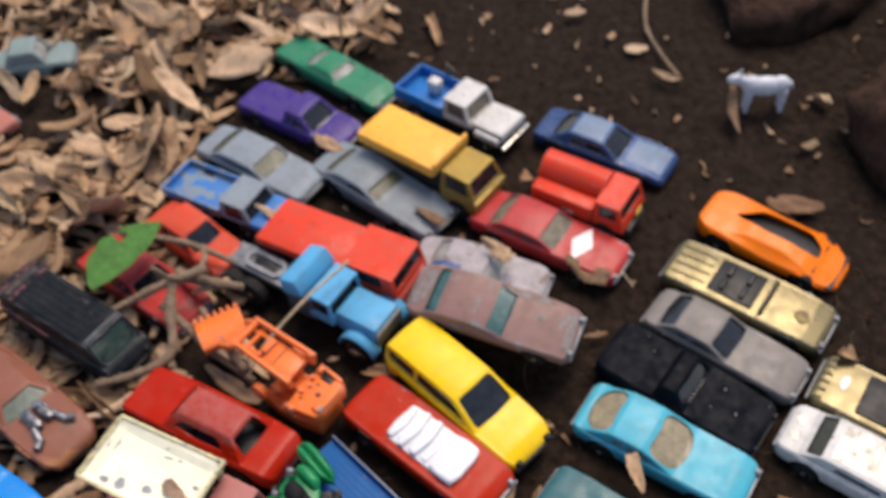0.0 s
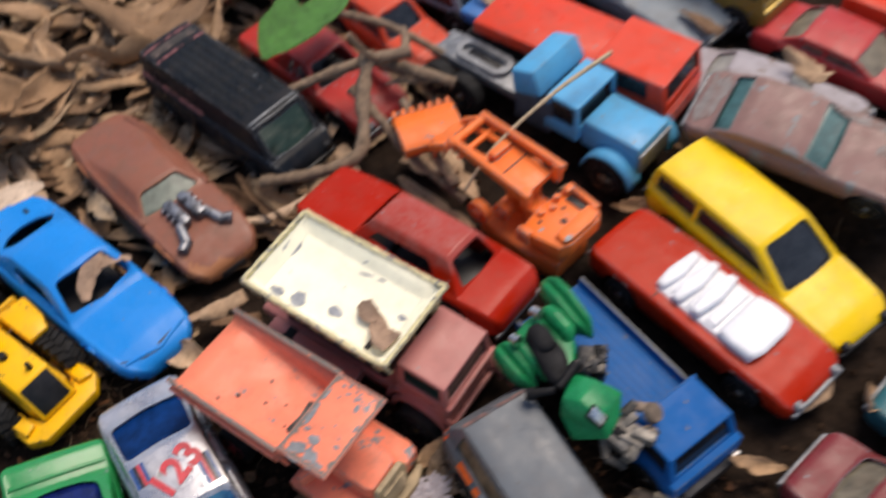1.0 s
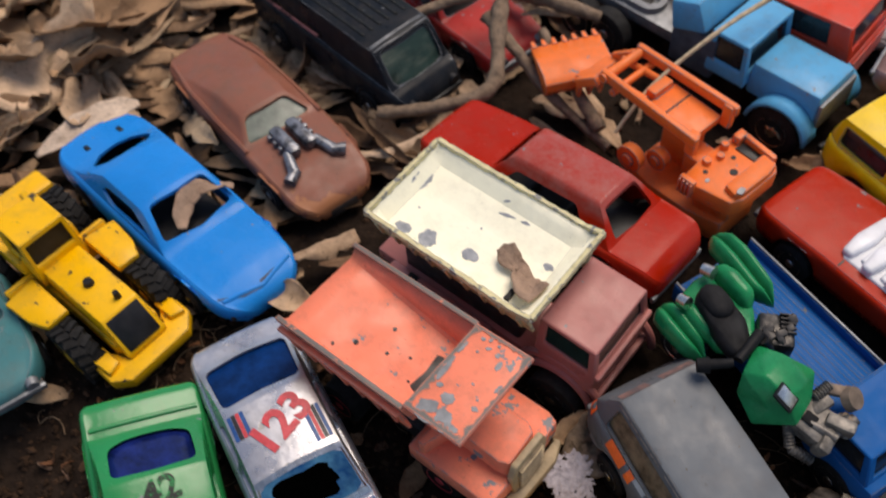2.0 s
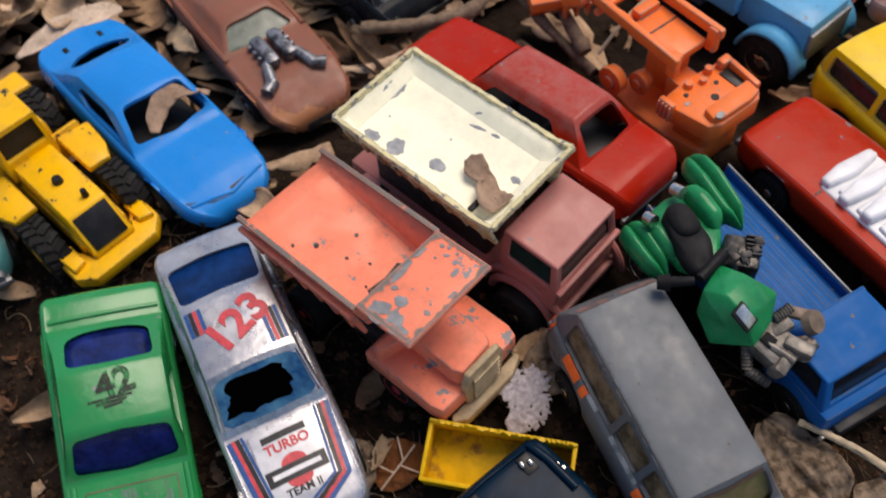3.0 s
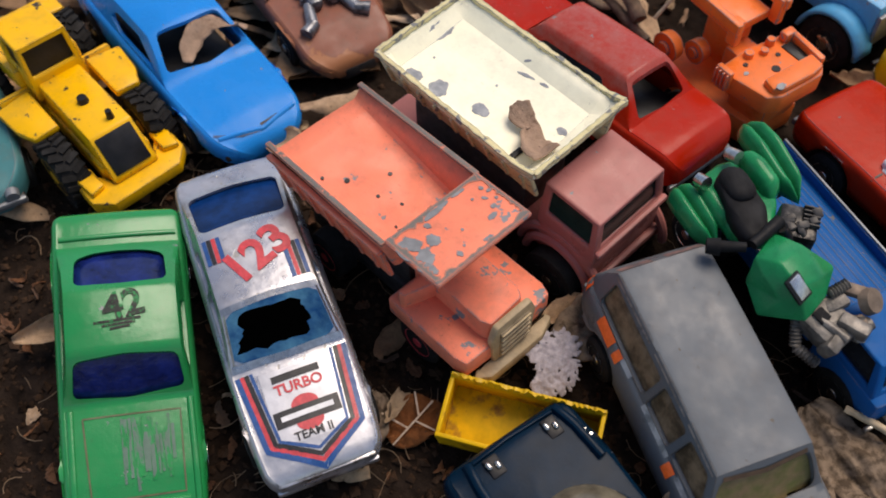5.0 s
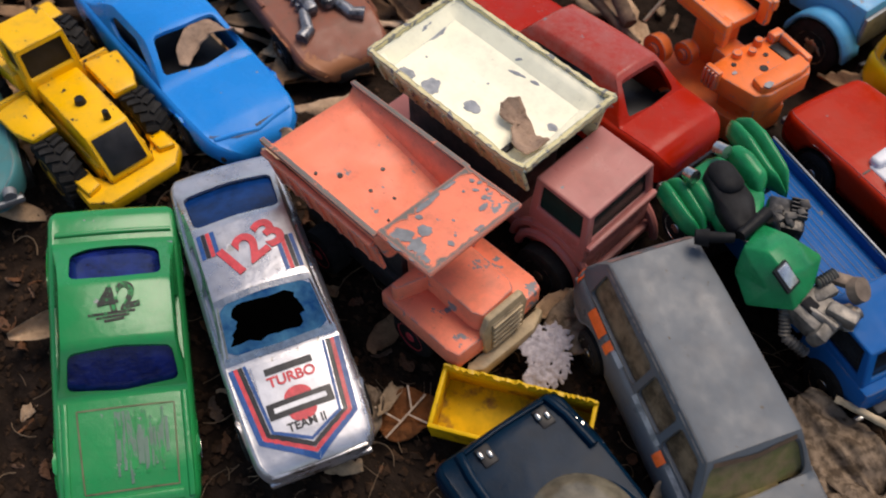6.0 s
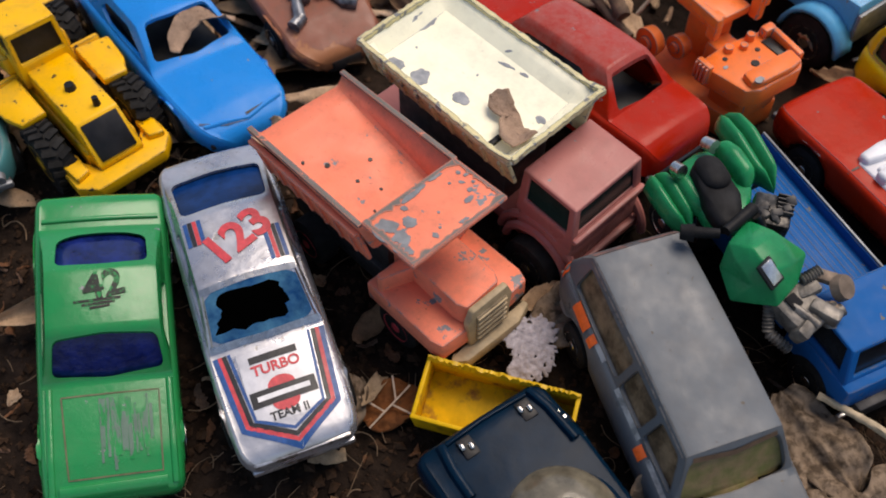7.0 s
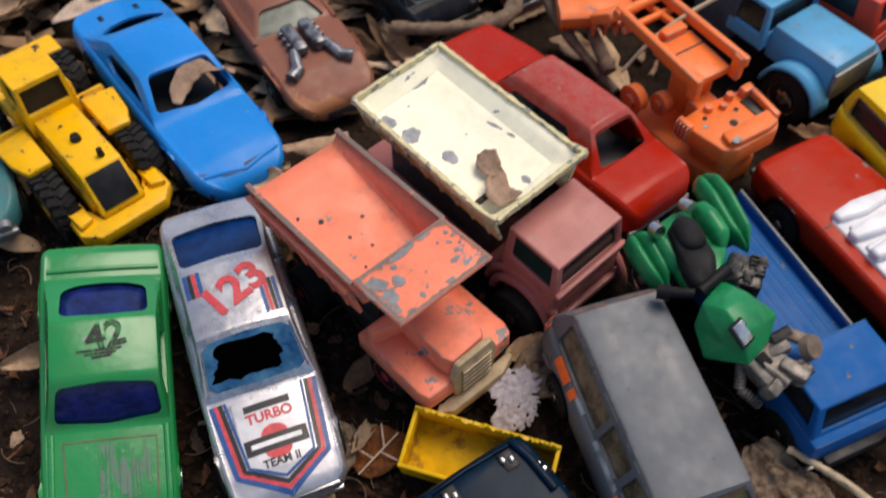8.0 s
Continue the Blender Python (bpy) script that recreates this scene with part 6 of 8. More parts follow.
def blue_pickup(m):
    ob = thing("toy_pickup_truck", "blue toy pickup truck with a long ribbed bed", "toy truck", m, "toy trucks on the soil")
    boxpart("chassis", BASE, ob, (0, 0, 0.006), (0.062, 0.016, 0.004), 0.0006)
    boxpart("bed_floor", P_ROYAL, ob, (-0.0095, 0, 0.0125), (0.041, 0.0225, 0.0014), 0.0003, "blue ribbed load bed")
    for s in (1, -1):
        boxpart("bed_side", P_ROYAL, ob, (-0.0095, s * 0.0112, 0.0125), (0.041, 0.0012, 0.0060), 0.0004)
    for k in range(9):
        boxpart("bed_rib", P_ROYAL, ob, (-0.0095, -0.0088 + 0.0022 * k, 0.01312), (0.040, 0.0013, 0.0003), 0.0001)
    boxpart("head_board", P_ROYAL, ob, (0.0115, 0, 0.0160), (0.0012, 0.0235, 0.0075), 0.0004)
    for s in (1, -1):
        boxpart("bed_rail", BARE, ob, (-0.0095, s * 0.0112, 0.0157), (0.041, 0.0006, 0.0004), 0.0002, "rubbed metal rail")
    boxpart("cab_body", P_ROYAL, ob, (0.0205, 0, 0.0105), (0.0175, 0.0238, 0.0075), 0.0014)
    cabin(ob, 0.0118, 0.0275, 0.0230, 0.0205, 0.0130, 0.0215, P_ROYAL, GLASS, 0.0030, 0.0, bev=0.0012, margin=0.14, low=0.25)
    boxpart("front_bumper", CHROME, ob, (0.0296, 0, 0.0060), (0.0010, 0.0232, 0.0010), 0.0003, "thin bright bumper line")
    add_wheels(ob, (-0.020, 0.021), 0.020, 0.0058, 0.0045)
    return ob


blue_pickup(at(-0.0222, 0.3480, -37.5))

# grey station wagon with orange stripe marks
P_GREY = paint("dull_grey_enamel", (0.112, 0.128, 0.142), 0.015, 0.22, 0.42, under=(0.10, 0.085, 0.07), chip_scale=420, edge=0.45)
ob, sh, body = car("toy_estate_car", "dull grey toy estate car with orange stripe remnants", spec(SEDAN, L=0.0690, W=0.0270, belt=[(0, 0.0155), (0.5, 0.0150), (0.8, 0.0142), (0.95, 0.0135), (1, 0.011)], green=(0.005, 0.075, 0.645, 0.73), H=0.0240, pillars=[0.545, 0.80], rw=0.70, crown=0.0005, shoulder=0.003, wide=1), at(-0.0320, 0.3082, -42.6, -0.0022, -0.4, 8.0), P_GREY, GRIME)
for pane in body.children:
    if pane.name.startswith("windshield"):
        pane.data.materials[0] = MOSSY
for pane in [p for p in body.children if p.name.startswith("side_window") and min(v.co.x for v in p.data.vertices) > 0.004]:
    bpy.data.objects.remove(pane)
for x0, x1 in ((-0.0340, -0.0318), (-0.0252, -0.0196), (-0.0182, -0.0162), (0.0038, 0.0062)):
    bm = B()
    v = []
    for x in (x0, x1):
        w = sh.width(x)
        v.append([bm.verts.new((x, -w - 0.00006, sh.belt(x) - 0.0016)), bm.verts.new((x, -w * 0.962 - 0.0001, sh.belt(x) - 0.0004)), bm.verts.new((x, -w * 0.90 - 0.0001, sh.belt(x) + 0.0005))])
    for k in range(2):
        bm.faces.new((v[0][k], v[0][k + 1], v[1][k + 1], v[1][k]))
    part("stripe", bm, DECAL_ORANGE, body, "scrap of orange stripe")
for x0, x1 in ((-0.0300, -0.0125), (-0.0070, 0.0030), (0.0068, 0.0165)):
    strip(sh, [(x0, -0.01235), (x1, -0.01235)], 0.0007, "sill_wear", two_tone("rubbed_zinc", (0.15, 0.16, 0.17), (0.36, 0.37, 0.38), 0.48, 260, (1, 1, 1), 0.35, 0.08, 0.4), body, "rubbed bright window sill")
for y0, y1 in ((-0.0085, -0.002), (0.001, 0.0088)):
    strip(sh, [(-0.0302, y0), (-0.0302, y1)], 0.0014, "tailgate_edge", two_tone("rusty_edge", (0.13, 0.10, 0.10), (0.26, 0.15, 0.13), 0.5, 300), body, "rusty tailgate edge")
strip(sh, [(0.0108, -0.0080), (0.0115, 0.0), (0.0108, 0.0080)], 0.0006, "window_seal", plain("rust_seal", (0.10, 0.06, 0.035), 0.8), body, "rusty windshield seal")

for x0, x1 in ((-0.0290, -0.0150), (-0.0130, -0.0010), (0.0004, 0.0098)):
    strip(sh, [(x0, -0.0092), (x1, -0.0092)], 0.0006, "roof_gutter", two_tone("rubbed_gutter", (0.13, 0.12, 0.11), (0.30, 0.27, 0.24), 0.50, 300, (1, 1, 1), 0.4, 0.08, 0.3), body, "rubbed brownish roof edge")

# dark blue racer and yellow bucket
P_NAVY = plain("navy_plastic", (0.001, 0.012, 0.028), 0.25, 0, 0.25, 200, 0.3, 0.0003, 0.08)
NAVY_AT = at(-0.0388, 0.2738, -27, -0.0035, 0, 6)
ob, sh, body = car("toy_sports_car", "navy blue toy sports car with a smoky bubble windshield", spec(SEDAN, L=0.060, W=0.0292, belt=[(0, 0.0115), (0.25, 0.0130), (0.6, 0.0120), (1, 0.0085)], green=None, H=0.0135, corner=0.003, taper_r=0.02), NAVY_AT, P_NAVY, SMOKE, bumper=None)
for y in (0.0080, -0.0050):
    boxpart("latch", BLACK, body, (-0.0258, y, sh.top(-0.0258, y) + 0.0001), (0.0040, 0.0030, 0.0007), 0.0003, "dark recessed latch")
    for d in (-0.0007, 0.0009):
        bm = B()
        lobe(bm, (-0.0268 + d * 0.4, y + d - 0.0003, sh.top(-0.0258, y) + 0.0007), (-0.0252 + d * 0.4, y + d - 0.0003, sh.top(-0.0258, y) + 0.0007), 0.0005, 0.0005)
        part("chrome_pin", bm, CHROME, body, "small chrome pin", 60)
for y, x1 in ((0.0118, -0.0165), (-0.0096, -0.0180)):
    strip(sh, [(-0.0288, y * 0.92), (-0.0240, y), (x1, y * 1.02)], 0.0022, "deck_fin", P_NAVY, body, "", 0.0, 0.0012)
strip(sh, [(-0.0286, -0.0080), (-0.0290, 0.0), (-0.0286, 0.0098)], 0.0014, "tail_ridge", P_NAVY, body, "", 0.0, 0.0008)
for x, y in ((-0.0222, 0.0126), (-0.0208, 0.0130)):
    bm = B()
    cyl(bm, (x, y, sh.top(x, y) - 0.0004), (x, y, sh.top(x, y) + 0.0005), 0.0003)
    part("rivet", bm, CHROME, body, "tiny bright rivet")

bm = B()
bmesh.ops.create_uvsphere(bm, u_segments=36, v_segments=18, radius=1)
bmesh.ops.delete(bm, geom=[v for v in bm.verts if v.co.z < -0.05], context="VERTS")
for v in bm.verts:
    v.co = Vector((v.co.x * 0.0112 - 0.0050, v.co.y * 0.0108 + 0.0008, 0.0120 + v.co.z * 0.0058))
bub = part("windshield", bm, plain("smoky_bubble", (0.13, 0.115, 0.082), 0.08, 0, 0.45, 260, 0.3, 0.0004), body, "smoky brown bubble windshield", 60)
bm = B()
lobe(bm, (-0.0090, 0.0008, 0.0172), (0.0050, 0.0008, 0.0174), 0.0040, 0.0016)
part("roof_vent", bm, CHROME, bub, "bright chrome top of the bubble")
bm = B()
bmesh.ops.create_uvsphere(bm, u_segments=36, v_segments=18, radius=1)
bmesh.ops.delete(bm, geom=[v for v in bm.verts if v.co.z < -0.05], context="VERTS")
for v in bm.verts:
    v.co = Vector((v.co.x * 0.0140 - 0.0050, v.co.y * 0.0128 + 0.0008, 0.0112 + v.co.z * 0.0034))
part("cowl_ridge", bm, P_NAVY, body, "", 60)

sc = thing("toy_bucket", "broken yellow plastic toy scoop lying on soil", "toy part", at(-0.0630, 0.2931, 11.9, 0.001, 14, 0))
tray(sc, -0.0150, 0.0150, 0.0125, 0, 0.0085, two_tone("yellow_plastic", (0.74, 0.44, 0.008), (0.30, 0.14, 0.03), 0.60, 170, (1, 1, 1), 0.45, 0.06), 0.0009, name="scoop", label="dirty yellow scoop with a torn edge")
sm = random.Random(5)
bm = B()
prev = None
for k in range(61):
    x = -0.0148 + 0.0296 * k / 60
    h = 0.0006 + 0.0016 * max(0, noise.noise((x * 700, 1.7, 0))) + 0.0005 * sm.random()
    cur = [bm.verts.new((x, y, z)) for y, z in ((0.0052, 0.0080), (0.0052 + 0.0006 * sm.random(), 0.0085 + h), (0.0061, 0.0085 + h), (0.0062, 0.0080))]
    if prev:
        for e in range(3):
            bm.faces.new((prev[e], cur[e], cur[e + 1], prev[e + 1]))
    prev = cur
part("torn_edge", bm, plain("yellow_plastic_b", (0.70, 0.42, 0.01), 0.45, 0, 0.2, 200), sc, "", 0)

# red flatbed truck
P_FIRE = paint("bright_red_enamel", (0.68, 0.045, 0.014), 0.02, 0.35, 0.42)


def flat_truck(m):
    ob = thing("toy_flatbed_truck", "bright red toy flatbed truck with a boxy cab", "toy truck", m, "toy trucks on the soil")
    boxpart("chassis", BASE, ob, (0, 0, 0.0075), (0.066, 0.015, 0.004), 0.0006)
    bm = B()
    rbox(bm, (-0.0150, 0, 0.0200), (0.044, 0.0265, 0.0050), 0.0012)
    part("load_box", bm, P_FIRE, ob, "closed red load box")
    boxpart("cab_floor", P_FIRE, ob, (0.0235, 0, 0.0120), (0.0240, 0.0262, 0.0085), 0.0010)
    cabin(ob, 0.0085, 0.0350, 0.0258, 0.0240, 0.0160, 0.0270, P_FIRE, GLASS, 0.0020, 0.0, bev=0.0010, margin=0.25, low=0.3)
    bm = B()
    for k in range(4):
        rbox(bm, (0.0356, 0, 0.0092 + 0.0018 * k), (0.0007, 0.0200, 0.0009), 0.0002)
    part("grille", bm, P_FIRE, ob)
    add_wheels(ob, (-0.022, 0.023), 0.0225, 0.0062, 0.0046)
    return ob


flat_truck(at(-0.0538, 0.4637, -20.1))

# pink-brown car with teal windows
P_MAUVE = paint("faded_mauve_enamel", (0.27, 0.15, 0.13), 0.09, 0.6, 0.5, under=(0.22, 0.22, 0.22), chip_scale=120, edge=0.7)
ob, sh, body = car("toy_saloon", "faded mauve-brown toy saloon with teal windows", spec(SEDAN, L=0.0700, W=0.0250, belt=[(0, 0.0105), (0.15, 0.0125), (0.7, 0.0125), (0.9, 0.0118), (1, 0.0095)], green=(0.10, 0.24, 0.46, 0.64), H=0.0158, wide=1, rw=0.88, axles=(0.18, 0.80),
    windows=[("rear_window", "top", [(-0.0262, 0.0098), (-0.0212, 0.0100), (-0.0212, -0.0100), (-0.0262, -0.0098)]), ("windshield", "top", [(0.0004, 0.0100), (0.0074, 0.0104), (0.0078, 0.0), (0.0074, -0.0104), (0.0004, -0.0100), (0.0008, 0.0)])]),
    at(0.0172, 0.4342, -16.0, 0.0150, 13, 0), P_MAUVE, TEALGLASS)
GREYWEAR = two_tone("worn_to_grey", (0.25, 0.22, 0.205), (0.20, 0.12, 0.10), 0.55, 240, (1, 1, 1), 0.5, 0.08)
for x, y, size, seed in ((-0.0305, 0.002, (0.0075, 0.0200), 2.2), (0.0322, -0.001, (0.0040, 0.0190), 6.1), (0.0190, 0.0020, (0.0042, 0.0034), 8.8), (0.0120, 0.0095, (0.0200, 0.0030), 3.7)):
    flake(body, GREYWEAR, x, y, size, seed, sh.top)
P_LILAC = paint("white_lilac_enamel", (0.36, 0.33, 0.345), 0.11, 0.6, 0.5, under=(0.20, 0.15, 0.13), chip_scale=120)
ob, sh, body = car("toy_rally_car", "battered pale toy rally car with dark blue marks", spec(SEDAN, L=0.062, W=0.0240, H=0.0175, corner=0.006), low(0.0067, 0.4633, -13.8), P_LILAC, SILVERGLASS)
strip(sh, [(-0.02, -0.006), (-0.006, -0.007)], 0.0022, "stripe", DECAL_BLUE, body, "dark blue mark")

# red car with white diamond
P_CRIM = paint("crimson_enamel", (0.45, 0.03, 0.03), 0.02, 0.35, 0.35)
ob, sh, body = car("toy_sedan", "crimson toy sedan with a white diamond on its hood", spec(SEDAN, L=0.074, W=0.0250, green=(0.14, 0.24, 0.48, 0.60), H=0.0168, rw=0.84, wide=1), low(0.0357, 0.4872, -24.8), P_CRIM, SMOKE)
bm = B()
dx = 0.0165
grid = []
for i in range(9):
    row = []
    for j in range(9):
        u, v = (i / 8 - 0.5), (j / 8 - 0.5)
        x, y = dx + (u + v) * 0.0050, (u - v) * 0.0105
        row.append(bm.verts.new((x, y, sh.top(x, y) + 0.00015)))
    grid.append(row)
for i in range(8):
    for j in range(8):
        bm.faces.new((grid[i][j], grid[i + 1][j], grid[i + 1][j + 1], grid[i][j + 1]))
part("diamond", bm, DECAL_WHITE, body, "white printed diamond")

# red tanker
ob = thing("toy_tanker", "bright red toy tank truck", "toy truck", at(0.0521, 0.5114, -24.4), "toy trucks on the soil")
boxpart("chassis", BASE, ob, (0, 0, 0.006), (0.050, 0.016, 0.004), 0.0005)
bm = B()
cyl(bm, (-0.024, 0.004, 0.0165), (0.008, 0.004, 0.0165), 0.0080, None, 24)
rbox(bm, (-0.008, -0.0085, 0.0120), (0.031, 0.0080, 0.0100), 0.0012)
part("tank", bm, P_FIRE, ob, "rounded red tank")
cabin(ob, 0.0080, 0.0235, 0.0250, 0.0220, 0.0085, 0.0215, P_FIRE, GLASS, 0.0035, 0.0, bev=0.0012, margin=0.2, low=0.45)
boxpart("grille", plain("brass", (0.5, 0.36, 0.06), 0.4, 0.5), ob, (0.0240, 0.003, 0.0100), (0.0008, 0.0060, 0.0040), 0.0003, "dull yellow plate")
boxpart("side_step", CHROME, ob, (-0.004, -0.0128, 0.0105), (0.0060, 0.0012, 0.0022), 0.0003)
add_wheels(ob, (-0.014, 0.014), 0.0215, 0.0056, 0.0044)

# yellow dump truck with gold cab
P_AMBER = paint("amber_enamel", (0.95, 0.45, 0.06), 0.0, 0.3, 0.45)
P_OLDGOLD = paint("old_gold_enamel", (0.30, 0.20, 0.04), 0.03, 0.35, 0.35, 0.4)
ob = thing("toy_dump_truck", "toy dump truck with an amber bed and a gold cab", "toy truck", at(-0.0226, 0.5245, -29.2), "toy trucks on the soil")
boxpart("chassis", BASE, ob, (0, 0, 0.0075), (0.068, 0.015, 0.004), 0.0006)
bm = B()
rbox(bm, (-0.0125, 0, 0.0225), (0.046, 0.0255, 0.0060), 0.0010)
part("load_box", bm, P_AMBER, ob, "amber covered load bed")
bm = B()
rbox(bm, (0.0115, 0, 0.0262), (0.0016, 0.0262, 0.0060), 0.0004)
part("head_board", bm, P_AMBER, ob)
boxpart("cab_floor", P_OLDGOLD, ob, (0.0240, 0, 0.0110), (0.0215, 0.0245, 0.0080), 0.0012)
cabin(ob, 0.0135, 0.0335, 0.0240, 0.0200, 0.0145, 0.0245, P_OLDGOLD, GLASS, 0.0045, 0.0, bev=0.0010, margin=0.16, low=0.2)
add_wheels(ob, (-0.020, 0.024), 0.0215, 0.006, 0.0045)

# white and blue wreck
P_WHITE = paint("white_enamel", (0.60, 0.59, 0.56), 0.05, 0.45, 0.4)
ob = thing("toy_crane_truck", "worn white toy truck with a blue load bed", "toy truck", at(-0.0141, 0.5685, -29.9), "toy trucks on the soil")
boxpart("chassis", BASE, ob, (0, 0, 0.007), (0.066, 0.015, 0.004), 0.0006)
tray(ob, -0.035, -0.004, 0.0230, 0.0095, 0.0165, paint("bright_blue_enamel", (0.004, 0.17, 0.50), 0.03, 0.3, 0.4), 0.0012, name="load_bed", label="blue load bed")
boxpart("winch", P_WHITE, ob, (-0.018, 0.002, 0.0155), (0.0070, 0.0060, 0.0080), 0.0012, "small white drum")
cabin(ob, -0.0035, 0.0140, 0.0225, 0.0195, 0.0105, 0.0225, P_WHITE, SMOKE, 0.0040, 0.0, bev=0.0014, margin=0.16, low=0.3)
boxpart("hood", P_WHITE, ob, (0.0230, 0, 0.0120), (0.0190, 0.0200, 0.0060), 0.0014)
for s in (1, -1):
    boxpart("fender", P_WHITE, ob, (0.0240, s * 0.0105, 0.0105), (0.0150, 0.0042, 0.0042), 0.0014)
boxpart("front_bumper", CHROME, ob, (0.0338, 0, 0.0075), (0.0016, 0.0230, 0.0024), 0.0004)
add_wheels(ob, (-0.020, 0.024), 0.0205, 0.0056, 0.0044)

# the far row and the sides
P_STEEL = paint("steel_blue_enamel", (0.022, 0.062, 0.17), 0.05, 0.4, 0.35, 0.3)
ob, sh, body = car("toy_racing_coupe", "steel blue toy racing coupe with grey roof", spec(MUSCLE, L=0.071, W=0.0250, H=0.0165, belt=[(0, 0.0105), (0.2, 0.0115), (0.6, 0.0110), (0.9, 0.0100), (1, 0.008)], green=(0.14, 0.28, 0.52, 0.66), rw=0.7), low(0.0594, 0.5495, -24.4), P_STEEL, GLASS, bumper=None)
P_RUBBED = paint("pale_roof", (0.15, 0.225, 0.33), 0.06, 0.5, 0.45)
strip(sh, [(-0.0150, 0.0), (0.0010, 0.0)], 0.0150, "roof_panel", P_RUBBED, body, "pale blue-grey rubbed roof")
strip(sh, [(0.0135, 0.0006), (0.0325, 0.0006)], 0.0165, "hood_panel", P_RUBBED, body, "pale blue-grey rubbed hood")
P_FOREST = paint("emerald_enamel", (0.01, 0.20, 0.10), 0.02, 0.35, 0.35)
car("toy_roadster", "emerald green toy roadster with grey interior", spec(MUSCLE, L=0.078, W=0.0225, H=0.0155, green=(0.30, 0.40, 0.55, 0.62), rw=0.75), low(-0.0870, 0.5945, -32.2), P_FOREST, SILVERGLASS)
P_PURPLE = paint("purple_enamel", (0.05, 0.022, 0.20), 0.02, 0.35, 0.35)
ob, sh, body = car("toy_ute", "purple toy pickup car with a black windshield", spec(SEDAN, L=0.070, W=0.0245, H=0.0195, green=(0.46, 0.50, 0.62, 0.75), rw=0.74), low(-0.0986, 0.5583, -26.2), P_PURPLE, GLASS)
P_GREY2 = paint("grey_blue_enamel", (0.22, 0.265, 0.30), 0.05, 0.5, 0.45)
OLIVE = plain("olive_window", (0.075, 0.08, 0.045), 0.4, 0, 0.4, 260)
car("toy_sedan", "dusty grey-blue toy sedan with olive windows", spec(SEDAN, L=0.070, W=0.0245, H=0.0168, rw=0.84, wide=1), low(-0.1105, 0.5222, -26.2), P_GREY2, OLIVE)
car("toy_sedan", "dull grey toy sedan with brown windows", spec(MUSCLE, L=0.076, W=0.0260, green=(0.12, 0.25, 0.45, 0.60), H=0.0168, rw=0.84, wide=1, windows=[("rear_window", "top", rounded([(-0.0285, 0.0092), (-0.0236, 0.0094), (-0.0236, -0.0094), (-0.0285, -0.0092)], 0.001)), ("windshield", "top", rounded([(0.0000, 0.0094), (0.0062, 0.0100), (0.0066, 0.0), (0.0062, -0.0100), (0.0000, -0.0094)], 0.001)), ("open", "side", rounded([(-0.0120, 0.0136), (0.0010, 0.0136), (-0.0014, 0.0156), (-0.0105, 0.0156)], 0.0006))]), low(-0.0458, 0.5097, -32.1), paint("slate_enamel", (0.20, 0.24, 0.265), 0.04, 0.5, 0.45), OLIVE)
ob = thing("toy_small_pickup", "chipped blue and grey toy pickup", "toy truck", at(-0.1185, 0.4977, -21.0), "toy trucks on the soil")
boxpart("chassis", BASE, ob, (0, 0, 0.006), (0.060, 0.015, 0.004), 0.0006)
P_CHIPBLUE = paint("chipped_blue_enamel", (0.04, 0.19, 0.50), 0.20, 0.4, 0.45, 0, (0.19, 0.25, 0.31), 110)
tray(ob, -0.031, 0.004, 0.0225, 0.0085, 0.0135, P_CHIPBLUE, 0.0012, name="load_bed", label="blue bed worn to grey")
cabin(ob, 0.0045, 0.0225, 0.0220, 0.0190, 0.0095, 0.0190, P_GREY2, GLASS, 0.0040, 0.0, bev=0.0012)
boxpart("hood", P_CHIPBLUE, ob, (0.0265, 0, 0.0100), (0.0110, 0.0215, 0.0050), 0.0014)
add_wheels(ob, (-0.018, 0.020), 0.0200, 0.0054, 0.0042)

P_HOT = paint("hot_orange_plastic", (0.90, 0.19, 0.006), 0.0, 0.06, 0.35, edge=0.0)
ob, sh, body = car("toy_super_car", "bright orange toy supercar with an open cockpit", spec(MUSCLE, L=0.066, W=0.0285, H=0.0135, belt=[(0, 0.0130), (0.2, 0.0130), (0.5, 0.0110), (0.75, 0.0110), (1, 0.0060)], green=(0.20, 0.34, 0.62, 0.86), corner=0.009, taper_f=0.2, rw=0.66, windows=[("open", "top", rounded([(-0.0195, 0.0005), (-0.0085, 0.0088), (0.0030, 0.0098), (0.0140, 0.0092), (0.0200, 0.0050), (0.0208, -0.0012), (0.0130, -0.0022), (-0.0030, -0.0022)], 0.002))]), low(0.1348, 0.4936, -29.9), P_HOT, None, bumper=None)
P_GOLD = paint("gold_lacquer", (0.175, 0.145, 0.072), 0.01, 0.3, 0.3, 0.6)
ob, sh, body = car("toy_open_tourer", "gold toy open car with a black cockpit", spec(MUSCLE, L=0.071, W=0.0268, green=None, H=0.0135), low(0.1212, 0.4610, -28.3), P_GOLD, None)
bm = B()
rbox(bm, (-0.0055, 0, 0.0137), (0.0200, 0.0186, 0.0012), 0.0004)
for x in (-0.010, -0.001):
    for s in (1, -1):
        rbox(bm, (x, s * 0.0042, 0.0146), (0.0024, 0.0068, 0.0022), 0.0006)
part("cockpit", bm, BLACK, body, "black cockpit with seats")
bm = B()
rbox(bm, (0.0085, 0, 0.0148), (0.0012, 0.0190, 0.0030), 0.0004, pose(0, 0, 0, 0, -30))
part("windshield_frame", bm, P_GOLD, body)
for y in (-0.0075, -0.0025, 0.0025, 0.0075):
    strip(sh, [(-0.0325, y), (-0.0170, y)], 0.0010, "trunk_rib", P_GOLD, body, rise=0.0005)
bm = B()
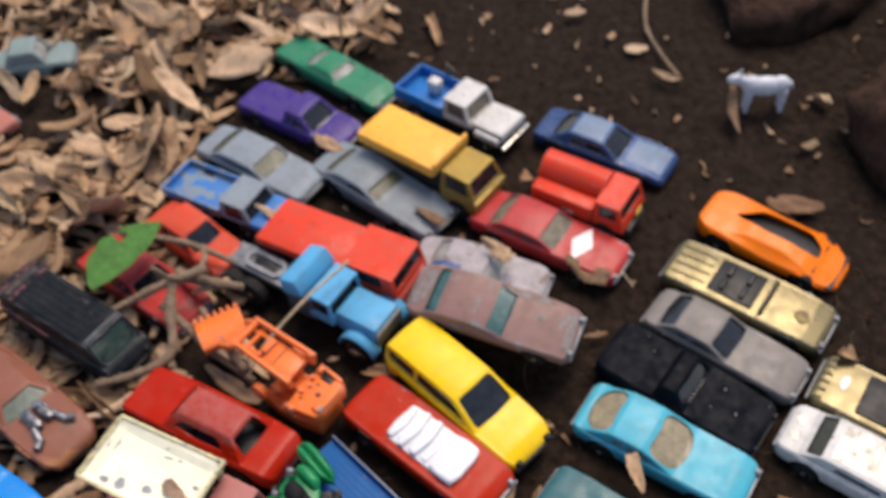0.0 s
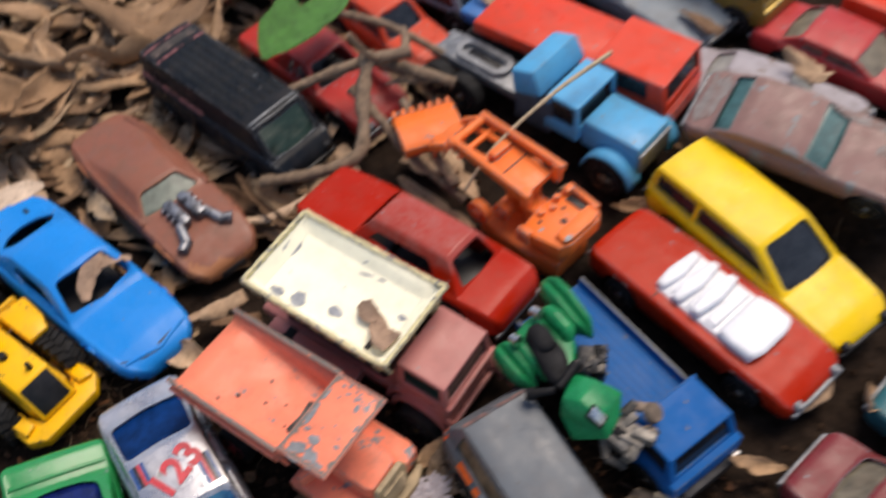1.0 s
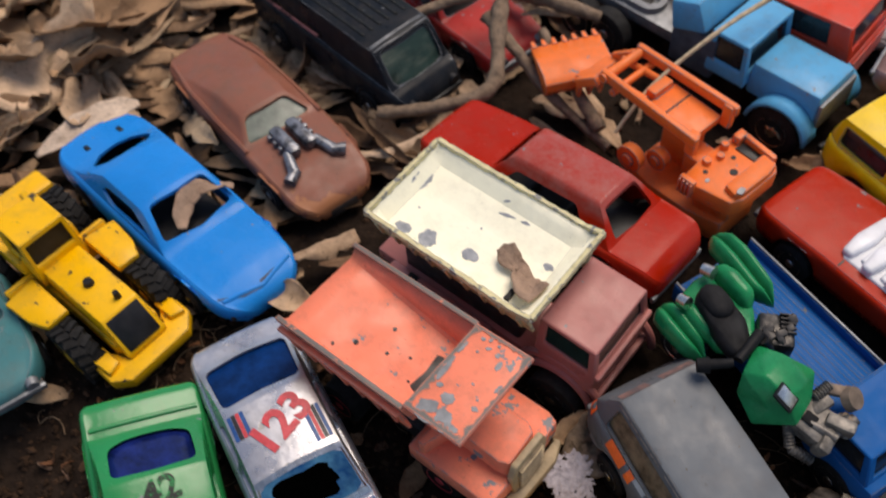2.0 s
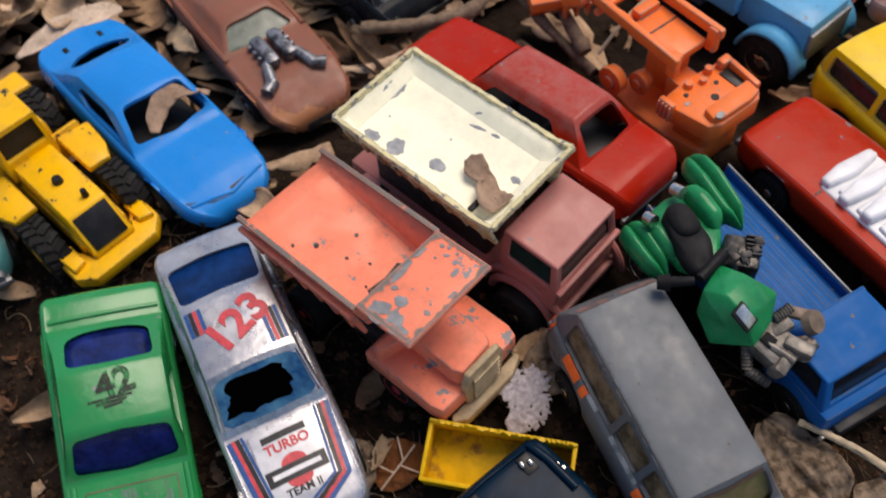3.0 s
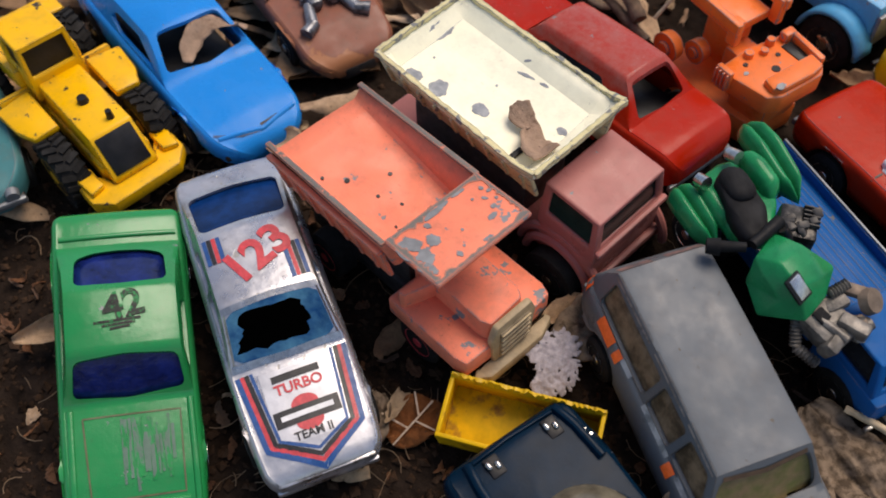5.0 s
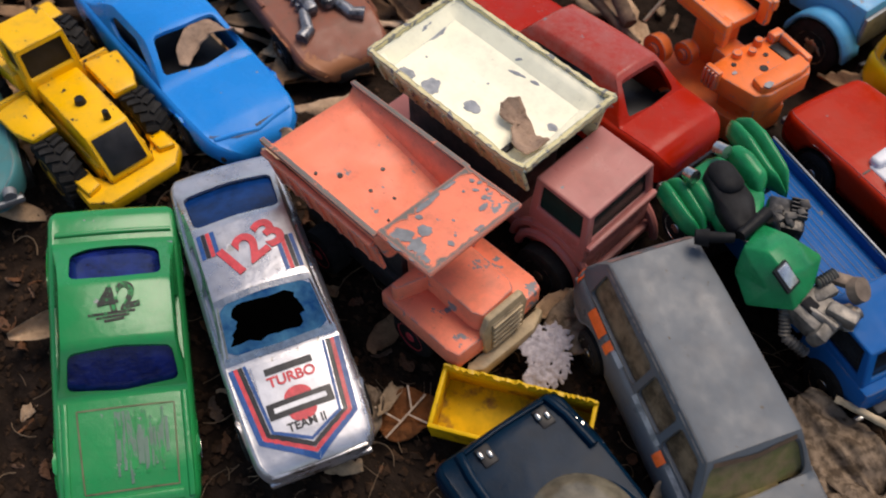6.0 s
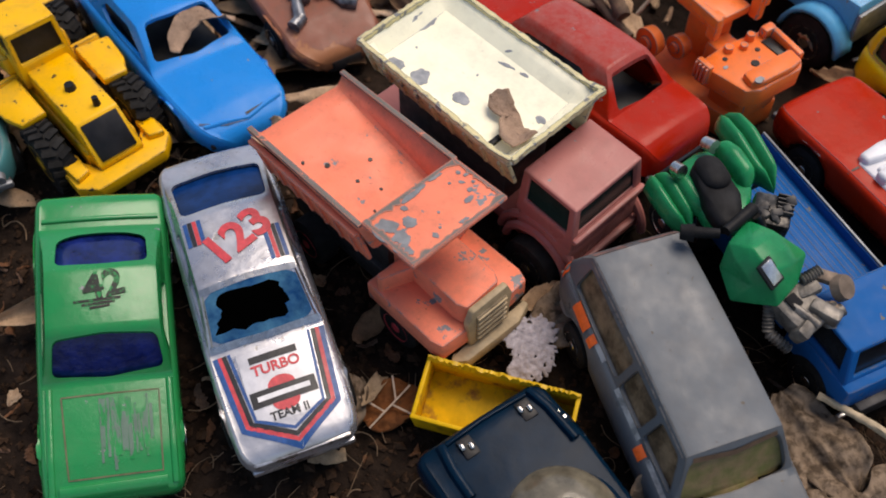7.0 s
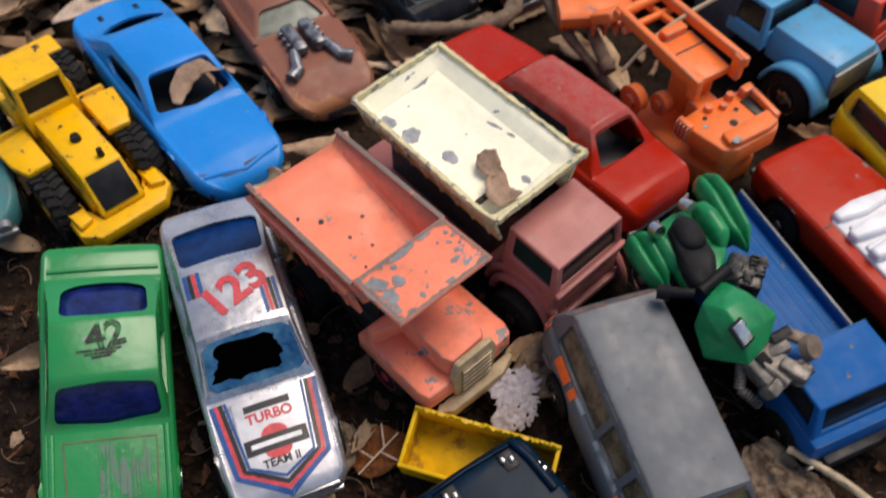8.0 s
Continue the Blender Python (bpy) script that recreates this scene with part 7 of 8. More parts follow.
cyl(bm, (0.0235, -0.001, 0.0125), (0.0235, -0.001, 0.0135), 0.0036, 0.0030)
part("hood_mark", bm, two_tone("rust_mark", (0.30, 0.22, 0.07), (0.16, 0.10, 0.05), 0.5, 200), body, "rusty round mark")
car("toy_sedan", "pale taupe toy sedan with black windows", spec(SEDAN, L=0.066, W=0.0235, green=(0.10, 0.22, 0.44, 0.58), H=0.0168, rw=0.84, wide=1), low(0.1101, 0.4350, -30.4), paint("taupe_enamel", (0.185, 0.165, 0.15), 0.03, 0.4, 0.45), GLASS)
P_INK = paint("ink_black_enamel", (0.003, 0.0045, 0.008), 0.0, 0.0, 0.45, coat=0.0, gloss=0.04, edge=0.0)
ob, sh, body = car("toy_jeep", "black toy off-road car with an open top", spec(MUSCLE, L=0.068, W=0.0285, green=(0.38, 0.42, 0.50, 0.58), H=0.0190, belt=[(0, 0.0145), (0.4, 0.0145), (0.6, 0.0140), (1, 0.0120)]), low(0.0932, 0.4121, -29.8), P_INK, GLASS, bumper=BLACK)
P_TURQ = paint("turquoise_enamel", (0.035, 0.38, 0.50), 0.01, 0.3, 0.35)
car("toy_hardtop", "turquoise toy hardtop with sandy windows", spec(SEDAN, L=0.068, W=0.0258, green=(0.07, 0.24, 0.42, 0.62), H=0.0172, rw=0.84, wide=1, bow=0.0030, win_r=0.0045, belt=[(0, 0.0120), (0.5, 0.0128), (0.9, 0.0118), (1, 0.010)]), low(0.0852, 0.3862, -25.7), P_TURQ, plain("sandy_window", (0.26, 0.22, 0.14), 0.4, 0, 0.4, 260))
ob, sh, body = car("toy_sedan", "gold plated toy car with a black cockpit", spec(SEDAN, L=0.072, W=0.0265, green=None, H=0.0150), low(0.1766, 0.4054, -28.0), P_GOLD, None)
bm = B()
prism(bm, rounded([(-0.0190, 0.0098), (0.0060, 0.0098), (0.0060, -0.0098), (-0.0190, -0.0098)], 0.0015), 0.0120, 0.0139, 0.0004)
part("cockpit", bm, BLACK, body, "black cockpit")
flake(body, DECAL_WHITE, -0.0262, 0.0010, (0.0034, 0.0070), 3.1, sh.top)
for k in range(6):
    strip(sh, [(-0.0345, -0.0100 + 0.0040 * k), (-0.0312, -0.0100 + 0.0040 * k)], 0.0016, "tail_rib", P_GOLD, body, rise=0.0008)
ob, sh, body = car("toy_sedan", "white and silver toy sedan with rubbed roof", spec(SEDAN, L=0.066, W=0.0245, green=(0.13, 0.25, 0.66, 0.76), H=0.0168, rw=0.84, wide=1, windows=[("rear_window", "top", rounded([(-0.0222, 0.0092), (-0.0170, 0.0096), (-0.0170, -0.0096), (-0.0222, -0.0092)], 0.001)), ("windshield", "top", rounded([(0.0112, 0.0094), (0.0168, 0.0100), (0.0172, 0.0), (0.0168, -0.0100), (0.0112, -0.0094)], 0.001)), ("open", "side", rounded([(-0.0120, 0.0136), (0.0060, 0.0136), (0.0050, 0.0155), (-0.0105, 0.0155)], 0.0006))]), low(0.1594, 0.3837, -28.9), P_WHITE, plain("dark_olive_window", (0.030, 0.030, 0.018), 0.4, 0, 0.4, 260))
RUBBED_ROOF = two_tone("rubbed_roof", (0.55, 0.54, 0.50), (0.24, 0.24, 0.22), 0.50, 260, (1, 0.5, 1), 0.35, 0.12, 0.3)
strip(sh, [(-0.0140, 0.0), (0.0090, 0.0)], 0.0160, "roof_panel", RUBBED_ROOF, body, "roof rubbed to grey metal", 0.00008)
for k, (x, y, w) in enumerate(((-0.0285, 0.0035, 0.0050), (-0.0280, -0.0040, 0.0042))):
    flake(body, RUBBED_ROOF, x, y, (0.0034, w), 2.0 + k, sh.top)
P_DTEAL = paint("dark_teal_enamel", (0.012, 0.11, 0.13), 0.01, 0.3, 0.4)
ob, sh, body = car("toy_ute", "dark teal toy pickup car", spec(SEDAN, L=0.066, W=0.0240, green=(0.40, 0.44, 0.58, 0.70)), at(0.0708, 0.3498, -28.8), P_DTEAL, GLASS)
car("toy_sedan", "dark red toy sedan beside the blue pickup", spec(SEDAN, L=0.062, W=0.0240), at(0.0494, 0.3232, -32.1), paint("wine_enamel", (0.18, 0.02, 0.025), 0.02, 0.4, 0.4), SMOKE)
car("toy_sedan", "red toy sedan half under twigs and a green leaf", spec(MUSCLE, L=0.069, W=0.0245, green=(0.28, 0.42, 0.55, 0.66)), low(-0.1433, 0.4436, -28.4), paint("scarlet_enamel", (0.45, 0.025, 0.02), 0.02, 0.4, 0.4), None)
car("toy_small_car", "orange-red toy car under the leaf litter", spec(SEDAN, L=0.055, W=0.0220), low(-0.1271, 0.4708, -31.5), paint("vermilion_enamel", (0.62, 0.06, 0.02), 0.02, 0.4, 0.4), GLASS)
car("toy_small_car", "teal toy car with a rounded nose", spec(SEDAN, L=0.060, W=0.0250, corner=0.010), at(-0.2131, 0.2983, -34.7), paint("dull_teal_enamel", (0.05, 0.19, 0.20), 0.02, 0.4, 0.4), TEALGLASS)
car("toy_sedan", "salmon toy car with a pale window standing apart", spec(SEDAN, L=0.070, W=0.0260), low(-0.2762, 0.5186, 61.5), paint("salmon_red_enamel", (0.42, 0.14, 0.10), 0.02, 0.4, 0.4), SILVERGLASS)
car("toy_small_car", "grey-green toy car half buried in leaves", spec(SEDAN, L=0.045, W=0.0220), at(-0.2624, 0.5964, 18.3, -0.003), paint("grey_green_enamel", (0.20, 0.27, 0.26), 0.03, 0.4, 0.45), SILVERGLASS)

# ---- leaves, twigs, stones ----
def leaf_data(seed, ln, wd, curl, fold, ragged=0.15):
    """Vertices and faces of a thin dry leaf: rolled along its rib, twisted, crumpled and torn at the edge."""
    rg = random.Random(seed)
    nu, nv = 12, 8
    top = []
    k1, k2 = rg.uniform(-1, 1), rg.uniform(-1, 1)
    blunt, cutoff = rg.uniform(0.4, 0.85), rg.choice((0, 0, 0.12, 0.25, 0.38))
    roll, twist = rg.choice((-1, 1, 1)) * rg.uniform(0.15, 1.5) * (0.35 if abs(fold) < 0.1 else 1), rg.uniform(-0.7, 0.7) * min(1, abs(curl) + 0.2)
    torn = [rg.uniform(0.45, 0.9) if rg.random() < ragged else 1.0 for _ in range(2 * (nu + 1))]
    for i in range(nu + 1):
        u = i / nu
        half = wd / 2 * (math.sin(math.pi * min(1, u * (0.93 - cutoff) + 0.05)) ** blunt)
        for j in range(nv + 1):
            v = j / nv * 2 - 1
            h = half * (1 + 0.22 * noise.noise((u * 4.5, math.copysign(1.7, v), seed * 0.37))) * (1 - (1 - torn[i + (nu + 1 if v > 0 else 0)]) * abs(v) ** 2)
            a = v * roll
            y = h * (math.sin(a) / roll if abs(roll) > 0.05 else v)
            z = h * (1 - math.cos(a)) / abs(roll) * (1 if roll > 0 else -1) if abs(roll) > 0.05 else 0
            z += fold * abs(v) ** 1.3 * h * 0.6 + curl * ln * (u - 0.5) ** 2
            z += wd * (0.16 * noise.noise((u * 3.0, v * 1.3, seed * 0.61)) + 0.07 * noise.noise((u * 8, v * 4, seed * 0.23))) - wd * 0.03 * math.exp(-(v / 0.2) ** 2)
            tw = twist * (u - 0.5)
            y, z = y * math.cos(tw) - z * math.sin(tw), y * math.sin(tw) + z * math.cos(tw)
            top.append(((u - 0.5) * ln, y + k1 * 0.16 * ln * (u - 0.5) ** 2, z))
    n = len(top)
    th = 0.00022
    vs = top + [(x, y, z - th) for x, y, z in top]
    fs = []
    row = nv + 1
    for i in range(nu):
        for j in range(nv):
            a = i * row + j
            fs.append((a, a + row, a + row + 1, a + 1))
            fs.append((n + a, n + a + 1, n + a + row + 1, n + a + row))
    rim = [j for j in range(row)] + [i * row + nv for i in range(1, nu + 1)] + [nu * row + j for j in range(nv - 1, -1, -1)] + [i * row for i in range(nu - 1, 0, -1)]
    for a, b in zip(rim, rim[1:] + rim[:1]):
        fs.append((a, b, n + b, n + a))
    return vs, fs


def leaf_mesh(name, mat, *args):
    vs, fs = leaf_data(*args)
    me = bpy.data.meshes.new(name)
    me.from_pydata(vs, [], fs)
    me.polygons.foreach_set("use_smooth", [True] * len(me.polygons))
    me.materials.append(mat)
    return me


LEAVES = [leaf_mesh("dry_leaf", LEAF, 10 + k, random.Random(k).uniform(0.017, 0.028), random.Random(k + 50).uniform(0.006, 0.013), random.Random(k + 9).uniform(-0.5, 1.0), random.Random(k + 77).uniform(-0.35, 0.6), 0.08) for k in range(12)]


def put_leaf(k, m, label="curled dry brown leaf in the litter", name="dry_leaf"):
    ob = new(name, LEAVES[k % len(LEAVES)])
    ob.matrix_world = m
    return tagged(ob, label, "leaf", "fallen leaves")


def litter_density(x, y):
    """How thick the fallen leaves lie: a drift behind the cars and few on the bare soil."""
    d = (-0.118 - 0.30 * (y - 0.40)) - x if y > 0.40 else (-0.185 - x) + 1.1 * (y - 0.34)
    k = 1 / (1 + math.exp(-d / 0.012))
    bare = max(math.exp(-(((x + 0.248) / 0.055) ** 4 + ((y - 0.554) / 0.030) ** 4)), 0.8 * math.exp(-(((x + 0.215) / 0.02) ** 2 + ((y - 0.64) / 0.015) ** 2)))
    bare = max(bare, math.exp(-(((x + 0.217) / 0.019) ** 4 + ((y - 0.360) / 0.019) ** 4)))
    if y > 0.60:
        k = max(k, 0.75 / (1 + math.exp((x + 0.09) / 0.015)))
    edge = min((x + 0.45) / 0.12, (0.95 - y) / 0.16, (y - 0.27) / 0.05 + 0.6) + 0.7 * noise.noise((x * 14, y * 14, 3))
    return max(0.0, k * (1 - 0.97 * bare) * max(0.0, min(1.0, edge)))


def on_toy(x, y, room):
    """Whether a spot lies under one of the toys."""
    for inv in FOOTPRINTS:
        q = inv @ Vector((x, y, 0.01))
        if abs(q.x) < 0.037 + room and abs(q.y) < 0.013 + room:
            return True
    return False


rg = random.Random(41)
spots, stuff = [], []
while len(spots) < 250:
    x, y = rg.uniform(-0.33, 0.02), rg.uniform(0.33, 0.74)
    if rg.random() < litter_density(x, y) and not on_toy(x, y, 0.009):
        spots.append((x, y))
for x, y in spots:
    s = rg.uniform(0.95, 1.95)
    put_leaf(rg.randrange(12), Matrix.Translation((x, y, 0.004 + rg.uniform(0, 0.010))) @ pose(0, 0, 0, rg.gauss(0, 22), rg.gauss(0, 22), rg.uniform(0, 360)) @ Matrix.Scale(s, 4))
vs, fs = [], []
count = 0
while count < 2900:
    x, y = rg.uniform(-0.45, 0.10), rg.uniform(0.28, 0.95)
    if rg.random() > litter_density(x, y):
        continue
    low = on_toy(x, y, 0.003)
    count += 1
    lv, lf = leaf_data(1000 + count, rg.uniform(0.012, 0.034), rg.uniform(0.003, 0.011), rg.uniform(-0.4, 0.8) * (0.3 if low else 1), rg.uniform(-0.3, 0.5) * (0.3 if low else 1), 0.15)
    flat = 6 if count % 2 or low else 18
    m = Matrix.Translation((x, y, rg.uniform(0.000, 0.003) if flat == 6 else rg.uniform(0.002, 0.010))) @ pose(0, 0, 0, rg.gauss(0, flat), rg.gauss(0, flat), rg.uniform(0, 360))
    b = len(vs)
    vs += [tuple(m @ Vector(p)) for p in lv]
    fs += [tuple(b + i for i in f) for f in lf]
me = bpy.data.meshes.new("leaf_litter")
me.from_pydata(vs, [], fs)
me.polygons.foreach_set("use_smooth", [True] * len(me.polygons))
me.materials.append(LEAF)
tagged(new("leaf_litter", me), "thick drift of dry brown leaves behind the toys", "leaf litter", kind="stuff")

# single leaves between and on the toys
for k, (x, y, z, rx, ry, rz, s) in enumerate([
        (0.0740, 0.3735, 0.0110, 5, -8, 110, 0.95),
        (0.0530, 0.4690, 0.0085, 10, 8, -20, 0.95), (0.0148, 0.4687, 0.0190, 20, 5, -35, 0.9), (0.0232, 0.5211, 0.010, 12, 40, 60, 0.9),
        (-0.0195, 0.4928, 0.012, 6, 5, -30, 0.9), (0.1469, 0.5201, 0.004, 4, 2, -5, 1.1),
        (0.0581, 0.4389, 0.004, 5, 5, 20, 0.6), (0.0389, 0.3616, 0.006, 25, 40, 80, 0.9), (0.0274, 0.3611, 0.006, 15, 10, 60, 0.8),
        (0.0124, 0.3363, 0.006, 15, 20, 15, 0.8), (-0.0572, 0.3164, 0.003, 0, 10, 15, 0.85), (-0.0652, 0.3218, 0.003, 8, 0, 50, 0.8),
        (-0.0872, 0.2857, 0.003, 10, 15, 95, 0.55), (-0.0950, 0.2981, 0.003, 30, 0, 80, 0.5), (-0.0888, 0.2711, 0.002, 25, 10, 40, 0.4),
        (-0.1413, 0.3302, 0.006, 20, 20, 10, 0.9), (-0.1309, 0.3441, 0.006, 10, 30, 40, 0.8), (-0.1715, 0.3182, 0.004, 15, 10, 20, 0.9),
        (-0.1651, 0.2827, 0.004, 10, 10, 80, 0.9), (-0.1596, 0.2703, 0.004, 35, 10, 60, 0.9), (-0.1877, 0.2886, 0.004, 5, 25, 30, 0.9),
        (-0.0519, 0.2767, 0.005, 10, 60, -45, 0.8), (-0.0312, 0.2903, 0.005, 10, 60, -50, 0.7), (-0.1064, 0.3644, 0.008, 10, 20, 0, 0.6),
        (-0.0293, 0.4104, 0.006, 10, 10, 20, 0.9), (-0.0371, 0.4221, 0.006, 15, 15, 60, 0.8), (-0.0245, 0.4051, 0.005, 12, 5, 100, 0.8),
        (0.1567, 0.4343, 0.010, 10, 40, 20, 0.8), (-0.1082, 0.4415, 0.014, 10, 5, 30, 0.9), (-0.0767, 0.5358, 0.012, 10, 20, -20, 0.7),
        (-0.0926, 0.4845, 0.016, 15, 5, -25, 1.0), (-0.0695, 0.6252, 0.010, 5, 5, -25, 1.2), (-0.0218, 0.5908, 0.017, 10, 70, 80, 0.8),
        (0.0900, 0.6076, 0.004, 5, 5, -20, 0.8), (0.0750, 0.6320, 0.003, 5, 5, 10, 0.8), (0.0400, 0.6626, 0.003, 5, 5, 20, 0.8),
        (0.0951, 0.5756, 0.003, 5, 5, 60, 0.4), (0.1574, 0.5613, 0.003, 5, 5, 30, 0.45), (0.0599, 0.6417, 0.003, 5, 20, 60, 0.5), (0.1677, 0.5949, 0.004, 20, 20, 120, 0.8)]):
    put_leaf(k * 5 + 1, Matrix.Translation((x, y, z + (0 if y > 0.303 else -0.13 * (0.303 - y)))) @ pose(0, 0, 0, rx, ry, rz) @ Matrix.Scale(s * 0.85, 4), "single curled dry leaf among the toys")
GREYLEAF = two_tone("rotten_leaf", (0.24, 0.175, 0.12), (0.07, 0.048, 0.03), 0.52, 330, (1, 1, 1), 0.85, 0.09, bump=1.0)


def ruffled_leaf(seed, ln, wd, m, label, mat=GREYLEAF):
    """A crumpled half-rotten leaf with a lobed, buckled edge."""
    nu, nv = 34, 22
    tv = []
    for i in range(nu + 1):
        u = i / nu
        half = wd / 2 * math.sin(math.pi * (0.04 + 0.92 * u)) ** 0.55
        for j in range(nv + 1):
            v = j / nv * 2 - 1
            k = 1 + 0.22 * noise.noise((u * 5 + seed, math.copysign(2.0, v), seed)) * abs(v)
            x, y = (u - 0.5) * ln, half * v * k
            z = wd * (0.12 * noise.noise((u * 3.2, v * 1.8, seed)) + 0.07 * noise.noise((u * 8, v * 5, seed + 4)) + 0.035 * noise.noise((u * 22, v * 15, seed + 9)))
            z += wd * 0.14 * v * v * math.sin(7 * u + seed) + wd * 0.05 * math.exp(-(v / 0.07) ** 2)
            tv.append((x, y, z))
    me = bpy.data.meshes.new("dry_leaf")
    row = nv + 1
    me.from_pydata(tv, [], [(i * row + j, (i + 1) * row + j, (i + 1) * row + j + 1, i * row + j + 1) for i in range(nu) for j in range(nv)])
    me.polygons.foreach_set("use_smooth", [True] * len(me.polygons))
    me.materials.append(mat)
    ob = new("dry_leaf", me)
    so = ob.modifiers.new("thick", "SOLIDIFY")
    so.thickness = 0.0003
    ob.matrix_world = m
    return tagged(ob, label, "leaf", "fallen leaves")


ruffled_leaf(2.3, 0.022, 0.014, Matrix.Translation((-0.0075, 0.3145, 0.0052)) @ pose(0, 0, 0, 12, 8, -35), "crumpled grey-brown spotted leaf beside the estate car")
ruffled_leaf(7.1, 0.024, 0.016, Matrix.Translation((-0.0010, 0.3050, 0.0050)) @ pose(0, 0, 0, -8, 6, 20), "crumpled grey-brown leaf with ragged edge")
ruffled_leaf(5.6, 0.022, 0.014, Matrix.Translation((0.0085, 0.3085, 0.0050)) @ pose(0, 0, 0, 14, -10, 75), "buckled brown leaf on damp soil")
ruffled_leaf(3.9, 0.020, 0.013, Matrix.Translation((-0.0590, 0.3190, 0.0045)) @ pose(0, 0, 0, 5, 10, 60), "flat rotten brown leaf under the trucks")
ruffled_leaf(8.4, 0.015, 0.009, Matrix.Translation((-0.0905, 0.2800, 0.0015)) @ pose(0, 0, 0, 10, 5, 100), "small rotten leaf beside the silver car")
ob = new("dry_leaf", leaf_mesh("dry_leaf", LEAF, 451, 0.031, 0.0075, 0.2, 0.3, 0.1))
ob.matrix_world = Matrix.Translation((0.1230, 0.5815, 0.0090)) @ pose(0, 0, 0, 20, -24, 94)
tagged(ob, "narrow dry leaf leaning on the white goat figure", "leaf", "fallen leaves")
PINKLEAF = leaf_material("tan_leaf", [(0.0, (0.40, 0.27, 0.19)), (1.0, (0.44, 0.30, 0.21))])


def ribbon_leaf(spine, m, label, mat, seed=1.0):
    """A torn, twisted strip of leaf: spine points (x, y, z, half width, lean in degrees)."""
    n, nv, tv = 28, 8, []
    cols = list(zip(*spine))
    ts = np.linspace(0, 1, len(spine))
    for i in range(n + 1):
        t = i / n
        x, y, z, h, lean = (float(np.interp(t, ts, c)) for c in cols)
        t2 = min(1, t + 0.02)
        d = Vector((float(np.interp(t2, ts, cols[0])) - float(np.interp(t2 - 0.04, ts, cols[0])), float(np.interp(t2, ts, cols[1])) - float(np.interp(t2 - 0.04, ts, cols[1])), 0)).normalized()
        sd = Vector((-d.y, d.x, 0))
        for j in range(nv + 1):
            v = j / nv * 2 - 1
            hh = h * (1 + 0.10 * noise.noise((t * 9, v, seed)))
            c, s_ = math.cos(radians(lean)), math.sin(radians(lean))
            up = hh * (v * s_ + 0.22 * v * v) + 0.0005 * noise.noise((t * 6, v * 2, seed + 3)) + 0.00025 * noise.noise((t * 20, v * 6, seed))
            tv.append(Vector((x, y, z + up)) + sd * (hh * v * c))
    row = nv + 1
    me = bpy.data.meshes.new("dry_leaf")
    me.from_pydata([tuple(p) for p in tv], [], [(i * row + j, (i + 1) * row + j, (i + 1) * row + j + 1, i * row + j + 1) for i in range(n) for j in range(nv)])
    me.polygons.foreach_set("use_smooth", [True] * len(me.polygons))
    me.materials.append(mat)
    ob = new("dry_leaf", me)
    so = ob.modifiers.new("thick", "SOLIDIFY")
    so.thickness = 0.00025
    ob.matrix_world = m
    return tagged(ob, label, "leaf", "fallen leaves")


ribbon_leaf([(-0.2260, 0.3466, 0.0105, 0.0008, 0), (-0.2224, 0.3520, 0.0118, 0.0032, 4), (-0.2188, 0.3582, 0.0126, 0.0044, 2), (-0.2150, 0.3642, 0.0130, 0.0046, 0), (-0.2112, 0.3692, 0.0126, 0.0038, 0), (-0.2082, 0.3724, 0.0118, 0.0010, 0)], Matrix(), "broad pale tan leaf behind the blue coupe", PALELEAF, 9.0)
ribbon_leaf([(0.0052, -0.0006, 0.0345, 0.0010, 20), (0.0072, -0.0010, 0.0342, 0.0028, 25), (0.0098, -0.0012, 0.0332, 0.0022, 5), (0.0112, -0.0010, 0.0328, 0.0015, -10), (0.0136, -0.0034, 0.0332, 0.0030, -25), (0.0160, -0.0048, 0.0338, 0.0036, -15), (0.0186, -0.0052, 0.0350, 0.0030, 5)], at(-0.0962, 0.3461, -18.2, -0.001, 1.8, 3.5), "torn twisted tan leaf in the cream truck bed", PINKLEAF, 2.0)
AMBERLEAF = leaf_material("amber_leaf", [(0.0, (0.22, 0.075, 0.02)), (1.0, (0.26, 0.09, 0.025))])
ob = ruffled_leaf(9.7, 0.0125, 0.0095, Matrix.Translation((-0.0826, 0.2860, ground_height(-0.0826, 0.2860) + 0.0022)) @ pose(0, 0, 0, 8, -6, 60), "rotting amber leaf with bare pale veins on soil", AMBERLEAF)
for a, b in (((-0.0062, -0.0020), (0.0050, 0.0012)), ((-0.0020, -0.0008), (-0.0048, 0.0046)), ((0.0010, 0.0000), (0.0030, 0.0048)), ((0.0000, -0.0004), (0.0022, -0.0040))):
    bm = B()
    mid, ln = ((a[0] + b[0]) / 2, (a[1] + b[1]) / 2, 0.0016), math.hypot(b[0] - a[0], b[1] - a[1])
    rbox(bm, (0, 0, 0), (ln, 0.0004, 0.0003), 0.0001)
    bm.transform(Matrix.Translation(mid) @ Matrix.Rotation(math.atan2(b[1] - a[1], b[0] - a[0]), 4, "Z"))
    part("leaf_vein", bm, PALELEAF, ob, "pale bare leaf vein")
